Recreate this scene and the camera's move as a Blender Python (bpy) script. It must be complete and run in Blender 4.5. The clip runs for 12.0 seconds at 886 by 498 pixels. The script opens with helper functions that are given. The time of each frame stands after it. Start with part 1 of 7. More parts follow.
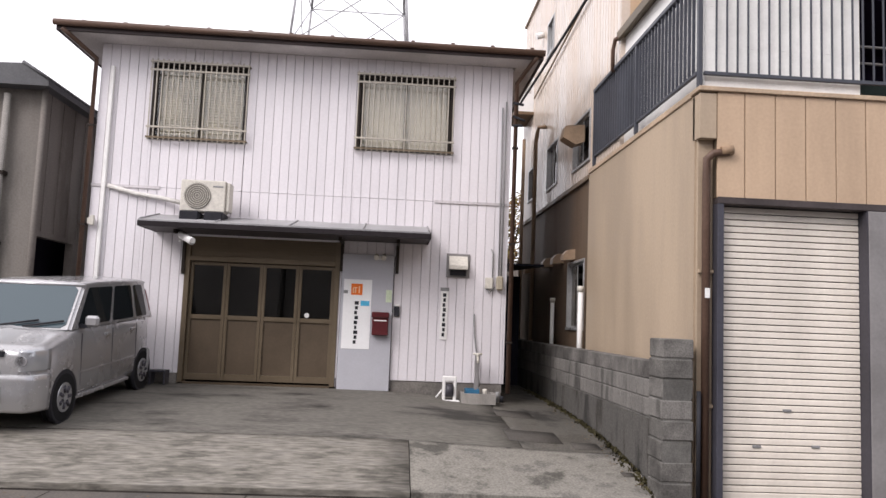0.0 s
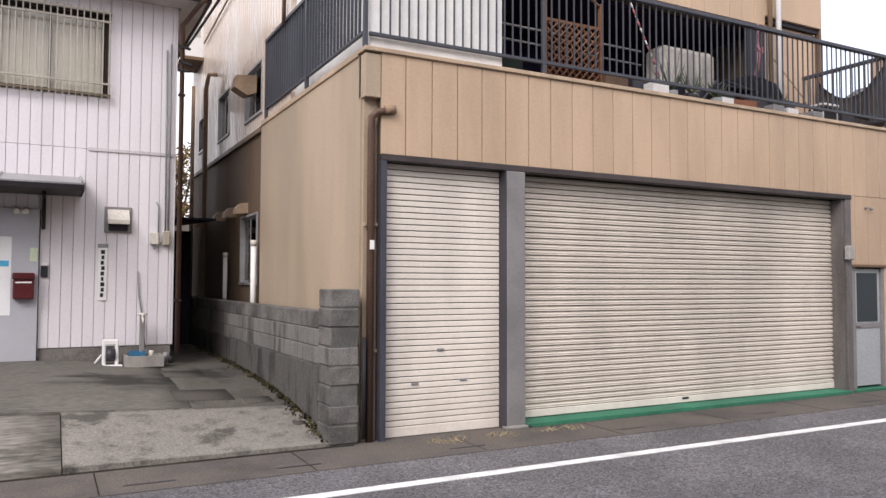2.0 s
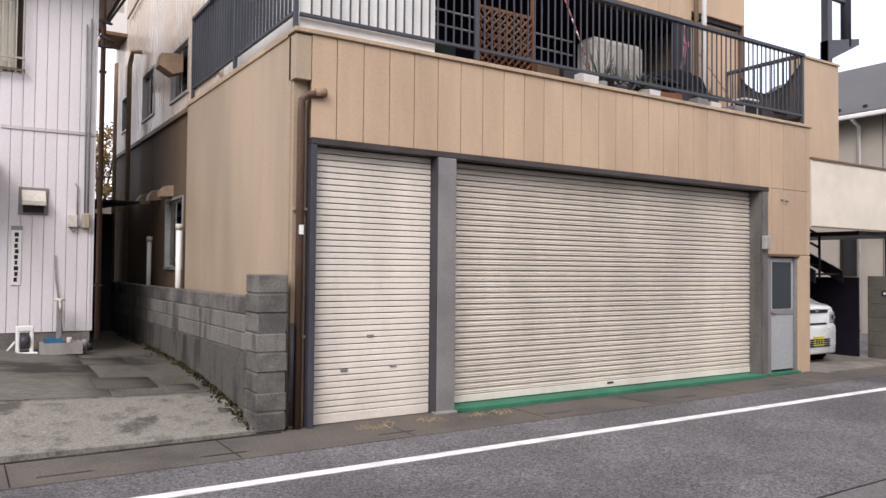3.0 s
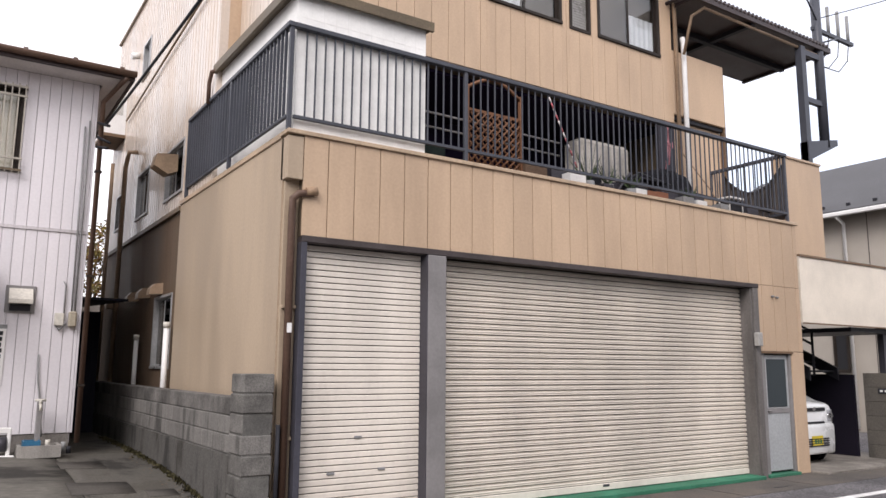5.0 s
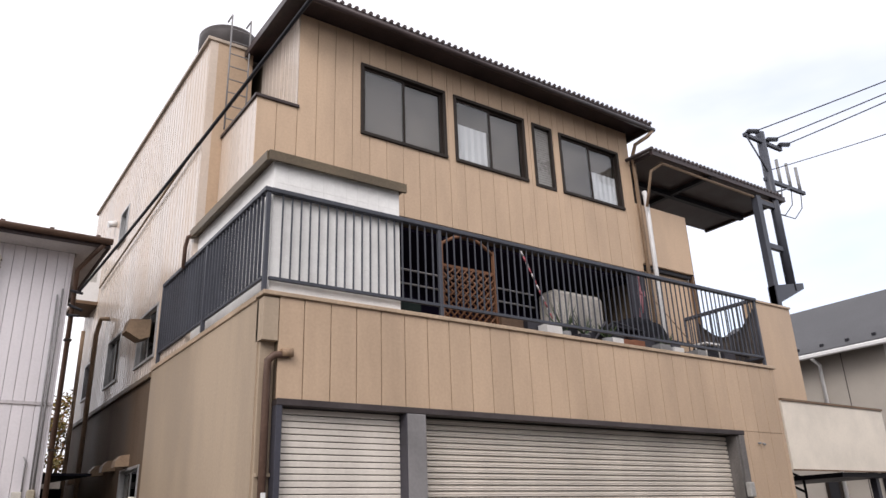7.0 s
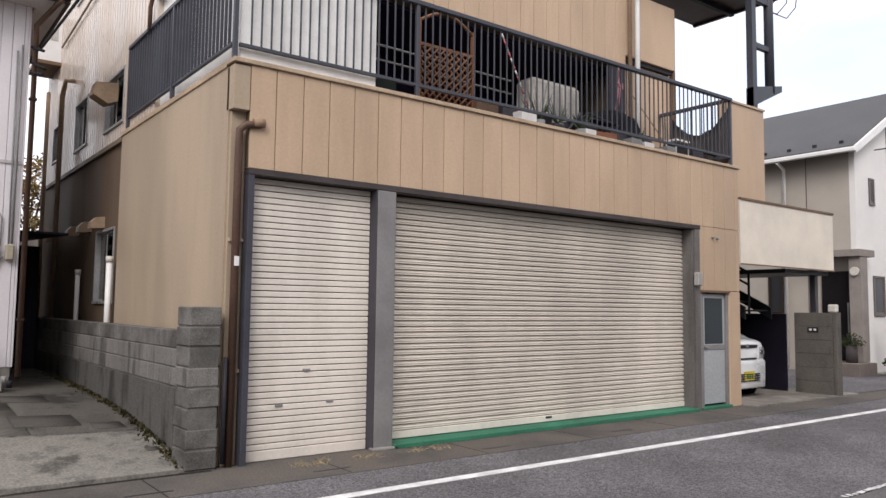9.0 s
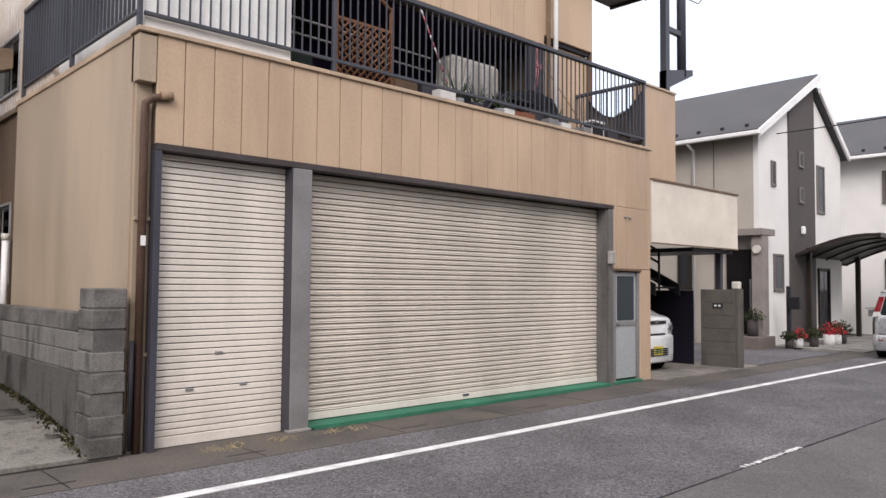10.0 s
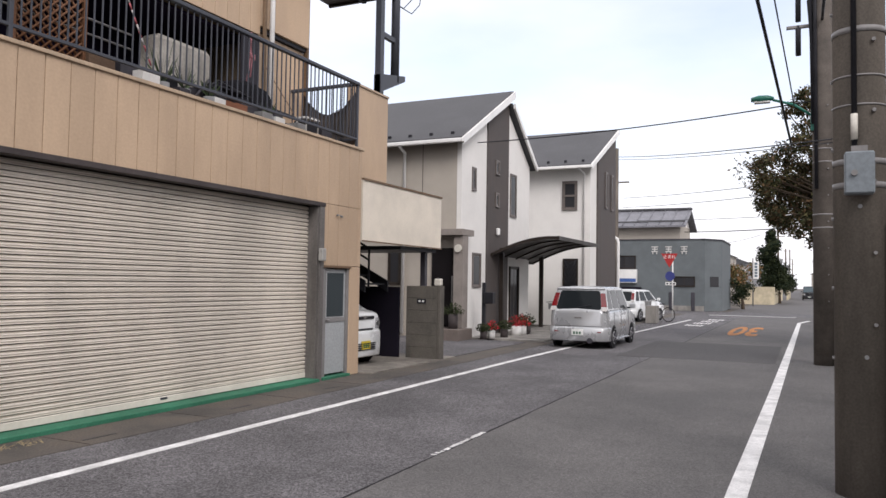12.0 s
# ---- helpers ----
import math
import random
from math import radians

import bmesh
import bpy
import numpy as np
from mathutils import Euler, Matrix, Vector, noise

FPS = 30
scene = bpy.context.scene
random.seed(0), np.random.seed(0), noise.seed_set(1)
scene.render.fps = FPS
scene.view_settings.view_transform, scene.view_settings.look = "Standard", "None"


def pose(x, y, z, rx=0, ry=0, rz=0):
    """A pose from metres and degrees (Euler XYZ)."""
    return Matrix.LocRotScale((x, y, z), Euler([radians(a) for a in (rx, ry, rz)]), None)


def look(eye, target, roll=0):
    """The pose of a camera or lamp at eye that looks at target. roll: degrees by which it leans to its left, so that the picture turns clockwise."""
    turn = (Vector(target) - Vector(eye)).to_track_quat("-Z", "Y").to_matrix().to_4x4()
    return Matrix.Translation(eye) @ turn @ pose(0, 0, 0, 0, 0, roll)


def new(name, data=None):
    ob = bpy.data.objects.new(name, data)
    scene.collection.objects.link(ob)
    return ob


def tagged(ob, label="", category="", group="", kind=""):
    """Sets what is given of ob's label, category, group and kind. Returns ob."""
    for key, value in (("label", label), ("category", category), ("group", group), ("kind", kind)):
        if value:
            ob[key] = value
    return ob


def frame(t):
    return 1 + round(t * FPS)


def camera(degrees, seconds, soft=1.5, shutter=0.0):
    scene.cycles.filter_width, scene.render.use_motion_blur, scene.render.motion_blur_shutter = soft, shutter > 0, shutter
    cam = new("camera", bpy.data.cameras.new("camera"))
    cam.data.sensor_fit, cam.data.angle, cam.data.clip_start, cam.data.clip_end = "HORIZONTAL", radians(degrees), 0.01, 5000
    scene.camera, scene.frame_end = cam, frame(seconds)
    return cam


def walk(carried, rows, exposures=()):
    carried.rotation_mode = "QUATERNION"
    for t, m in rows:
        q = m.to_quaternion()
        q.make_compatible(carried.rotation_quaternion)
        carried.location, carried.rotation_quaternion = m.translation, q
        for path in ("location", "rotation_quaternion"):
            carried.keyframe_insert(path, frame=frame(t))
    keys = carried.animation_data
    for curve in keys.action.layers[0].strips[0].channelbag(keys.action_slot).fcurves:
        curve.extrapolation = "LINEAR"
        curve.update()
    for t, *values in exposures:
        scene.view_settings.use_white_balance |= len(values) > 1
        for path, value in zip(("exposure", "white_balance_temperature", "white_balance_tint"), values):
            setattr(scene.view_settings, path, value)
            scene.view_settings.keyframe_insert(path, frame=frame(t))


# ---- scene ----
cam = camera(60.9, 12.0)
PATH = [
    (0, (-3.091, -7.491, 1.719), (-2.967, -5.504, 1.909), 2.3),
    (0.5, (-3.099, -7.495, 1.708), (-2.666, -5.551, 1.888), 1.1),
    (1, (-3.04, -7.505, 1.72), (-2.413, -5.612, 1.878), 1.5),
    (1.5, (-3.0, -7.525, 1.726), (-2.199, -5.696, 1.85), 0.7),
    (2, (-3.006, -7.533, 1.714), (-2.076, -5.764, 1.801), 0.2),
    (2.5, (-2.965, -7.571, 1.716), (-1.953, -5.847, 1.772), -0.1),
    (2.7, (-2.968, -7.549, 1.705), (-1.921, -5.846, 1.751), 0.3),
    (4.3, (-2.95, -7.519, 1.708), (-1.825, -5.875, 1.886), -0.2),
    (4.5, (-2.925, -7.554, 1.707), (-1.824, -5.898, 1.924), 0.1),
    (5, (-2.925, -7.529, 1.715), (-1.841, -5.877, 2.024), 0.4),
    (5.5, (-2.918, -7.512, 1.715), (-1.828, -5.891, 2.143), -0.3),
    (6, (-2.919, -7.506, 1.713), (-1.83, -5.927, 2.278), -1.0),
    (6.5, (-2.923, -7.502, 1.727), (-1.842, -5.964, 2.411), -1.9),
    (6.7, (-2.925, -7.495, 1.734), (-1.846, -5.971, 2.451), -2.1),
    (8.3, (-2.919, -7.558, 1.659), (-1.757, -5.976, 2.043), -1.2),
    (8.5, (-2.922, -7.544, 1.661), (-1.745, -5.957, 1.968), -0.4),
    (9, (-2.925, -7.539, 1.641), (-1.721, -5.949, 1.799), 0.7),
    (9.5, (-2.885, -7.553, 1.678), (-1.634, -5.995, 1.764), 0.4),
    (10, (-2.862, -7.52, 1.691), (-1.495, -6.063, 1.787), 0.5),
    (10.5, (-2.839, -7.544, 1.7), (-1.331, -6.234, 1.804), 0.6),
    (11, (-2.785, -7.5, 1.699), (-1.163, -6.336, 1.803), 0.5),
    (11.5, (-2.751, -7.513, 1.735), (-1.033, -6.493, 1.823), 0.8),
    (12, (-2.771, -7.606, 1.752), (-0.969, -6.741, 1.839), 0.9),
]
EXPOSURES = [(0, 0.62, 6500, 15), (2.5, 0.61, 6500, 15), (4.5, 0.58, 6500, 15), (5.5, 0.58, 6500, 14), (6.5, 0.42, 6500, 14), (8.5, 0.19, 6500, 13), (9.0, 0.35, 6500, 13), (9.5, 0.42, 6500, 14), (10.5, 0.48, 6500, 14), (12, 0.25, 6500, 13)]
walk(cam, [(t, look(eye, target, roll)) for t, eye, target, roll in PATH], EXPOSURES)

# ---- sky and sun ----
world = bpy.data.worlds.new("overcast_sky")
scene.world = world
world.use_nodes = True
wn, wl = world.node_tree.nodes, world.node_tree.links
wn.clear()
sky = wn.new("ShaderNodeTexSky")
sky.sky_type, sky.sun_disc = "NISHITA", False
sky.sun_elevation, sky.sun_rotation = radians(40), radians(227)
sky.air_density, sky.dust_density = 1.0, 2.0
bg_sky, bg_cloud = wn.new("ShaderNodeBackground"), wn.new("ShaderNodeBackground")
bg_sky.inputs["Strength"].default_value = 0.20
wl.new(sky.outputs[0], bg_sky.inputs["Color"])
bg_cloud.inputs["Color"].default_value = (0.97, 0.97, 1.0, 1)
bg_cloud.inputs["Strength"].default_value = 1.1
wco, wmap, wnoise = wn.new("ShaderNodeTexCoord"), wn.new("ShaderNodeMapping"), wn.new("ShaderNodeTexNoise")
wmap.inputs["Scale"].default_value = (1.0, 1.0, 3.0)
wnoise.inputs["Scale"].default_value, wnoise.inputs["Detail"].default_value = 1.6, 6.0
wl.new(wco.outputs["Generated"], wmap.inputs["Vector"])
wl.new(wmap.outputs[0], wnoise.inputs["Vector"])
wsep = wn.new("ShaderNodeSeparateXYZ")
wl.new(wco.outputs["Generated"], wsep.inputs[0])
wmul = wn.new("ShaderNodeMath")
wmul.operation, wmul.inputs[1].default_value = "MULTIPLY_ADD", -0.30
wl.new(wsep.outputs["X"], wmul.inputs[0])
wl.new(wnoise.outputs["Fac"], wmul.inputs[2])
wramp = wn.new("ShaderNodeMapRange")
for key, value in (("From Min", 0.0), ("From Max", 0.42), ("To Min", 0.40), ("To Max", 1.0)):
    wramp.inputs[key].default_value = value
wl.new(wmul.outputs[0], wramp.inputs["Value"])
wmix, wout = wn.new("ShaderNodeMixShader"), wn.new("ShaderNodeOutputWorld")
wl.new(wramp.outputs[0], wmix.inputs["Fac"])
wl.new(bg_sky.outputs[0], wmix.inputs[1])
wl.new(bg_cloud.outputs[0], wmix.inputs[2])
wl.new(wmix.outputs[0], wout.inputs["Surface"])

sun = new("sun", bpy.data.lights.new("sun", "SUN"))
sun.data.energy, sun.data.angle, sun.data.color = 1.7, radians(28), (1.0, 0.965, 0.94)
sun.matrix_world = look((-13, -12, 15), (0, 0, 0))

# ---- materials ----
MATS = {}


def mat(name, color, rough=0.6, metal=0.0, grain=30.0, amount=0.12, stain=0.10, stain_size=1.2, bump=0.05, tint=None, streak=0.0, per_object=0.0, coat=0.0, speck=0.0, brush=None):
    """Painted, metal, mineral or wooden surface with grain and larger stains, in world metres."""
    if name in MATS:
        return MATS[name]
    m = MATS[name] = bpy.data.materials.new(name)
    m.use_nodes = True
    n, l = m.node_tree.nodes, m.node_tree.links
    b = n["Principled BSDF"]
    b.inputs["Metallic"].default_value = metal
    b.inputs["Coat Weight"].default_value = coat
    b.inputs["Specular IOR Level"].default_value = 0.10 if max(color) < 0.045 else (0.5 if rough < 0.36 else 0.27)
    geo = n.new("ShaderNodeNewGeometry")
    fine, big = n.new("ShaderNodeTexNoise"), n.new("ShaderNodeTexNoise")
    fine.inputs["Scale"].default_value, fine.inputs["Detail"].default_value = grain, 5.0
    big.inputs["Scale"].default_value, big.inputs["Detail"].default_value = stain_size, 6.0
    big.inputs["Roughness"].default_value = 0.65
    if brush:
        bmap = n.new("ShaderNodeMapping")
        bmap.inputs["Scale"].default_value = brush
        l.new(geo.outputs["Position"], bmap.inputs["Vector"])
        l.new(bmap.outputs[0], fine.inputs["Vector"])
    else:
        l.new(geo.outputs["Position"], fine.inputs["Vector"])
    if streak:
        mp = n.new("ShaderNodeMapping")
        mp.inputs["Scale"].default_value = streak if isinstance(streak, tuple) else (1.0, 1.0, streak)
        l.new(geo.outputs["Position"], mp.inputs["Vector"])
        l.new(mp.outputs[0], big.inputs["Vector"])
    else:
        l.new(geo.outputs["Position"], big.inputs["Vector"])

    def scaled(socket, lo, hi):
        r = n.new("ShaderNodeMapRange")
        r.inputs["From Min"].default_value, r.inputs["From Max"].default_value = (0.38, 0.62) if socket == big.outputs["Fac"] else (0.3, 0.7)
        r.inputs["To Min"].default_value, r.inputs["To Max"].default_value = lo, hi
        l.new(socket, r.inputs["Value"])
        return r.outputs[0]

    def times(a, c):
        x = n.new("ShaderNodeMath")
        x.operation = "MULTIPLY"
        l.new(a, x.inputs[0])
        l.new(c, x.inputs[1])
        return x.outputs[0]

    f = times(scaled(fine.outputs["Fac"], 1 - amount, 1 + amount), scaled(big.outputs["Fac"], 1 - 2 * stain, 1 + stain))
    if per_object:
        info = n.new("ShaderNodeObjectInfo")
        r = n.new("ShaderNodeMapRange")
        r.inputs["To Min"].default_value, r.inputs["To Max"].default_value = 1 - per_object, 1 + per_object
        l.new(info.outputs["Random"], r.inputs["Value"])
        f = times(f, r.outputs[0])
    if speck:
        v = n.new("ShaderNodeTexVoronoi")
        v.inputs["Scale"].default_value = 62.0
        l.new(geo.outputs["Position"], v.inputs["Vector"])
        sep = n.new("ShaderNodeSeparateColor")
        l.new(v.outputs["Color"], sep.inputs[0])
        r = n.new("ShaderNodeMapRange")
        r.inputs["To Min"].default_value, r.inputs["To Max"].default_value = 1 - speck, 1 + speck
        l.new(sep.outputs[0], r.inputs["Value"])
        f = times(f, r.outputs[0])
    mix = n.new("ShaderNodeVectorMath")
    mix.operation = "SCALE"
    if tint:
        cm = n.new("ShaderNodeMix")
        cm.data_type = "RGBA"
        cm.inputs["A"].default_value, cm.inputs["B"].default_value = (*color, 1), (*tint, 1)
        l.new(scaled(big.outputs["Fac"], 0.0, 1.0), cm.inputs["Factor"])
        l.new(cm.outputs["Result"], mix.inputs[0])
    else:
        mix.inputs[0].default_value = color
    l.new(f, mix.inputs["Scale"])
    l.new(mix.outputs[0], b.inputs["Base Color"])
    l.new(scaled(big.outputs["Fac"], max(0.02, rough - 0.08), min(1.0, rough + 0.08)), b.inputs["Roughness"])
    if bump:
        bp = n.new("ShaderNodeBump")
        bp.inputs["Strength"].default_value, bp.inputs["Distance"].default_value = bump, 0.01
        l.new(fine.outputs["Fac"], bp.inputs["Height"])
        l.new(bp.outputs[0], b.inputs["Normal"])
    return m


def glass(name, color, rough=0.03, clear=True):
    """A window pane: tinted and clear, with a glossy face; or an opaque, glossy tinted one."""
    if name in MATS:
        return MATS[name]
    m = MATS[name] = bpy.data.materials.new(name)
    m.use_nodes = True
    n, l = m.node_tree.nodes, m.node_tree.links
    b = n["Principled BSDF"]
    b.inputs["Base Color"].default_value, b.inputs["Roughness"].default_value = (*color, 1), rough
    b.inputs["IOR"].default_value = 1.2
    if clear:
        n.remove(b)
        see, gloss, lw, mix = n.new("ShaderNodeBsdfTransparent"), n.new("ShaderNodeBsdfGlossy"), n.new("ShaderNodeLayerWeight"), n.new("ShaderNodeMixShader")
        pw, ma = n.new("ShaderNodeMath"), n.new("ShaderNodeMath")
        pw.operation, pw.inputs[1].default_value = "POWER", 4.0
        ma.operation, ma.inputs[1].default_value, ma.inputs[2].default_value = "MULTIPLY_ADD", 0.5, 0.06
        see.inputs["Color"].default_value = (*color, 1)
        gloss.inputs["Roughness"].default_value = rough
        l.new(lw.outputs["Facing"], pw.inputs[0])
        l.new(pw.outputs[0], ma.inputs[0])
        l.new(ma.outputs[0], mix.inputs["Fac"])
        l.new(see.outputs[0], mix.inputs[1])
        l.new(gloss.outputs[0], mix.inputs[2])
        l.new(mix.outputs[0], n["Material Output"].inputs["Surface"])
    return m


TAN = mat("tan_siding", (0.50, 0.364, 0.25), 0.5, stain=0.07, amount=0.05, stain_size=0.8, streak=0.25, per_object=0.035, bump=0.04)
# side faces get a darker, greyer tan than the front boards
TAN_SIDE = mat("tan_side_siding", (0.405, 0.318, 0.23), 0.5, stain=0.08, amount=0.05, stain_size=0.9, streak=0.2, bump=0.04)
TAN_RIB = mat("ribbed_tan_steel", (0.69, 0.60, 0.52), 0.28, stain=0.10, amount=0.05, stain_size=1.1, streak=0.15, bump=0.03, tint=(0.52, 0.425, 0.34), coat=0.3)
GROOVE = mat("dark_groove", (0.10, 0.075, 0.05), 0.8)
CREAM = mat("cream_board", (0.72, 0.65, 0.55), 0.5, stain=0.05, amount=0.03)
SLAT = mat("cream_shutter_slat", (0.725, 0.664, 0.587), 0.42, stain=0.06, amount=0.04, streak=0.3, per_object=0.02, bump=0.02)
SLAT_GAP = mat("shutter_gap", (0.07, 0.06, 0.052), 0.8)
STEEL = mat("grey_painted_steel", (0.225, 0.215, 0.212), 0.45, stain=0.08, amount=0.06)
DARKSTEEL = mat("dark_grey_steel", (0.055, 0.052, 0.062), 0.45, stain=0.1)
RAIL = mat("blue_grey_rail_paint", (0.060, 0.064, 0.078), 0.42, stain=0.08, amount=0.05, bump=0.02)
BLACKSTEEL = mat("black_steel", (0.03, 0.03, 0.035), 0.45)
BROWN = mat("brown_downpipe", (0.10, 0.06, 0.043), 0.45, stain=0.1)
BROWNROOF = mat("brown_roof_metal", (0.052, 0.037, 0.036), 0.4, stain=0.15, stain_size=2.0)
BRONZE = mat("bronze_aluminium", (0.16, 0.125, 0.085), 0.38, metal=0.35, stain=0.06, amount=0.05)
BRONZE_PANEL = mat("bronze_panel", (0.095, 0.07, 0.047), 0.5, stain=0.08, amount=0.06)
DARKFRAME = mat("dark_brown_frame", (0.035, 0.028, 0.024), 0.4)
WHITE_SIDING = mat("white_siding", (0.74, 0.71, 0.735), 0.5, stain=0.06, amount=0.035, stain_size=0.8, streak=0.2, per_object=0.025, bump=0.03, tint=(0.66, 0.63, 0.65))
WHITE = mat("white_paint", (0.78, 0.77, 0.75), 0.4, stain=0.04, amount=0.03)
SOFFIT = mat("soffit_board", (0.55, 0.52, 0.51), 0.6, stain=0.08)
PANELW = mat("pale_corrugated_sheet", (0.83, 0.82, 0.79), 0.45, stain=0.06, amount=0.03)
GREYDOOR = mat("grey_door_paint", (0.44, 0.44, 0.475), 0.4, stain=0.03, amount=0.03)
ASPHALT = mat("asphalt", (0.122, 0.116, 0.120), 0.85, grain=110, amount=0.5, stain=0.16, stain_size=0.5, bump=0.35, speck=0.55)
ASPHALT2 = mat("asphalt_patch", (0.122, 0.116, 0.114), 0.85, grain=120, amount=0.35, stain=0.12, stain_size=0.45, bump=0.3, speck=0.25)
GUTTER = mat("gutter_concrete", (0.13, 0.118, 0.108), 0.9, grain=45, amount=0.25, stain=0.22, stain_size=1.0, bump=0.25, tint=(0.10, 0.085, 0.072))
CONCRETE = mat("yard_concrete", (0.225, 0.21, 0.185), 0.85, grain=40, amount=0.26, stain=0.42, stain_size=1.1, bump=0.3, tint=(0.085, 0.08, 0.07), streak=(0.5, 1.4, 1.0), brush=(0.25, 1.0, 1.0))
CONCRETE2 = mat("apron_concrete", (0.31, 0.287, 0.245), 0.9, grain=26, amount=0.40, stain=0.32, stain_size=3.0, bump=0.6, tint=(0.14, 0.13, 0.115), streak=(0.6, 1.3, 1.0), brush=(0.22, 1.0, 1.0))
BLOCK = mat("concrete_block", (0.29, 0.276, 0.255), 0.9, grain=60, amount=0.25, stain=0.36, stain_size=1.6, streak=(1.0, 2.4, 0.35), bump=0.3, per_object=0.16, tint=(0.115, 0.108, 0.10))
MORTAR = mat("mortar", (0.14, 0.135, 0.125), 0.95, grain=80, amount=0.2, stain=0.2)
PALECONC = mat("pale_cast_concrete", (0.27, 0.255, 0.235), 0.85, grain=50, amount=0.15, stain=0.2, stain_size=1.5, streak=0.3, bump=0.15)
LINE = mat("road_paint", (0.72, 0.71, 0.70), 0.7, grain=90, amount=0.18, stain=0.12, stain_size=3.0, bump=0.1)
ORANGE = mat("orange_road_paint", (0.48, 0.20, 0.06), 0.75, grain=60, amount=0.25, stain=0.2, stain_size=3.0)
GREEN = mat("green_floor_paint", (0.04, 0.175, 0.105), 0.7, grain=50, amount=0.2, stain=0.15)
GLASS = glass("window_glass", (0.30, 0.31, 0.31))
FARGLASS = glass("far_window_glass", (0.035, 0.035, 0.038), 0.05, clear=False)
GLASS2 = glass("blind_window_glass", (0.95, 0.95, 0.94), 0.05)
GLASS4 = glass("grey_glass", (0.9, 0.9, 0.89), 0.04)
CARGLASS = glass("car_glass", (0.014, 0.017, 0.019), 0.03, clear=False)
# blue base colour carries part of the sky's reflection in windscreens
SCREENGLASS = glass("sky_tinted_screen_glass", (0.045, 0.068, 0.08), 0.03, clear=False)
SCREENGLASS.node_tree.nodes["Principled BSDF"].inputs["IOR"].default_value = 1.6
# near-black for dim interiors: their shade is put into this colour
SHADE_DARK = mat("dark_shade_colour", (0.012, 0.010, 0.017), 0.85)
PLASTIC = mat("ivory_plastic", (0.58, 0.55, 0.49), 0.45, stain=0.04)
GREYPLASTIC = mat("grey_plastic", (0.25, 0.25, 0.25), 0.5)
RED = mat("red_enamel", (0.085, 0.009, 0.012), 0.35)
RUBBER = mat("black_rubber", (0.018, 0.018, 0.019), 0.75)
HOUSEBEIGE = mat("beige_render", (0.42, 0.38, 0.33), 0.8, grain=60, amount=0.06, stain=0.025)
HOUSEWHITE = mat("white_render", (0.74, 0.72, 0.69), 0.8, grain=60, amount=0.05, stain=0.02)
HOUSEDARK = mat("dark_taupe_siding", (0.088, 0.075, 0.071), 0.7, grain=50, amount=0.08)
SLATE = mat("grey_slate_roof", (0.085, 0.085, 0.09), 0.75, grain=40, amount=0.2, stain=0.1)
BLUEGREY = mat("blue_grey_render", (0.13, 0.145, 0.152), 0.8, grain=50, amount=0.08, stain=0.06)
SHEDWALL = mat("weathered_sheet_wall", (0.33, 0.30, 0.27), 0.75, stain=0.3, stain_size=0.7, streak=0.3, tint=(0.10, 0.088, 0.078))

# ---- mesh helpers ----


def box(bm, x0, x1, y0, y1, z0, z1, bevel=0.0):
    x0, x1, y0, y1, z0, z1 = min(x0, x1), max(x0, x1), min(y0, y1), max(y0, y1), min(z0, z1), max(z0, z1)
    r = bmesh.ops.create_cube(bm, size=1.0, matrix=Matrix.Translation(((x0 + x1) / 2, (y0 + y1) / 2, (z0 + z1) / 2)) @ Matrix.Diagonal((x1 - x0, y1 - y0, z1 - z0, 1)))
    if bevel:
        bmesh.ops.bevel(bm, geom=list({e for v in r["verts"] for e in v.link_edges}), offset=bevel, segments=1, affect="EDGES")
    return bm


def boxes(*rows, bevel=0.0):
    bm = bmesh.new()
    for r in rows:
        box(bm, *r, bevel=bevel)
    return bm


def tube(bm, pts, r=0.03, n=10, r2=None):
    """A round bar or pipe along the points, closed at both ends."""
    pts = [Vector(p) for p in pts]
    rings = []
    for i, p in enumerate(pts):
        d = ((pts[min(i + 1, len(pts) - 1)] - p).normalized() + (p - pts[max(i - 1, 0)]).normalized()).normalized()
        a = d.orthogonal().normalized() if i == 0 else (a - d * a.dot(d)).normalized()
        c = d.cross(a)
        rr = r if r2 is None else r + (r2 - r) * i / max(1, len(pts) - 1)
        rings.append([bm.verts.new(p + rr * (math.cos(2 * math.pi * k / n) * a + math.sin(2 * math.pi * k / n) * c)) for k in range(n)])
    for u, v in zip(rings, rings[1:]):
        for k in range(n):
            f = bm.faces.new((u[k], u[(k + 1) % n], v[(k + 1) % n], v[k]))
            f.smooth = True
    bm.faces.new(rings[0][::-1])
    bm.faces.new(rings[-1])
    return bm


def tubes(*paths, r=0.03, n=10):
    bm = bmesh.new()
    for p in paths:
        tube(bm, p, r, n)
    return bm


def prism(bm, poly, axis, a, b):
    """A polygon in the two other axes, drawn out along an axis from a to b."""
    def at(u, v, w):
        return {"x": (w, u, v), "y": (u, w, v), "z": (u, v, w)}[axis]
    lo, hi = [bm.verts.new(at(u, v, a)) for u, v in poly], [bm.verts.new(at(u, v, b)) for u, v in poly]
    bm.faces.new(lo)
    bm.faces.new(hi[::-1])
    for k in range(len(poly)):
        j = (k + 1) % len(poly)
        bm.faces.new((lo[k], hi[k], hi[j], lo[j]))
    bmesh.ops.recalc_face_normals(bm, faces=bm.faces)
    return bm


def mesh_of(name, bm, material):
    me = bpy.data.meshes.new(name)
    bm.normal_update()
    bm.to_mesh(me)
    bm.free()
    if material:
        me.materials.append(material)
    return me


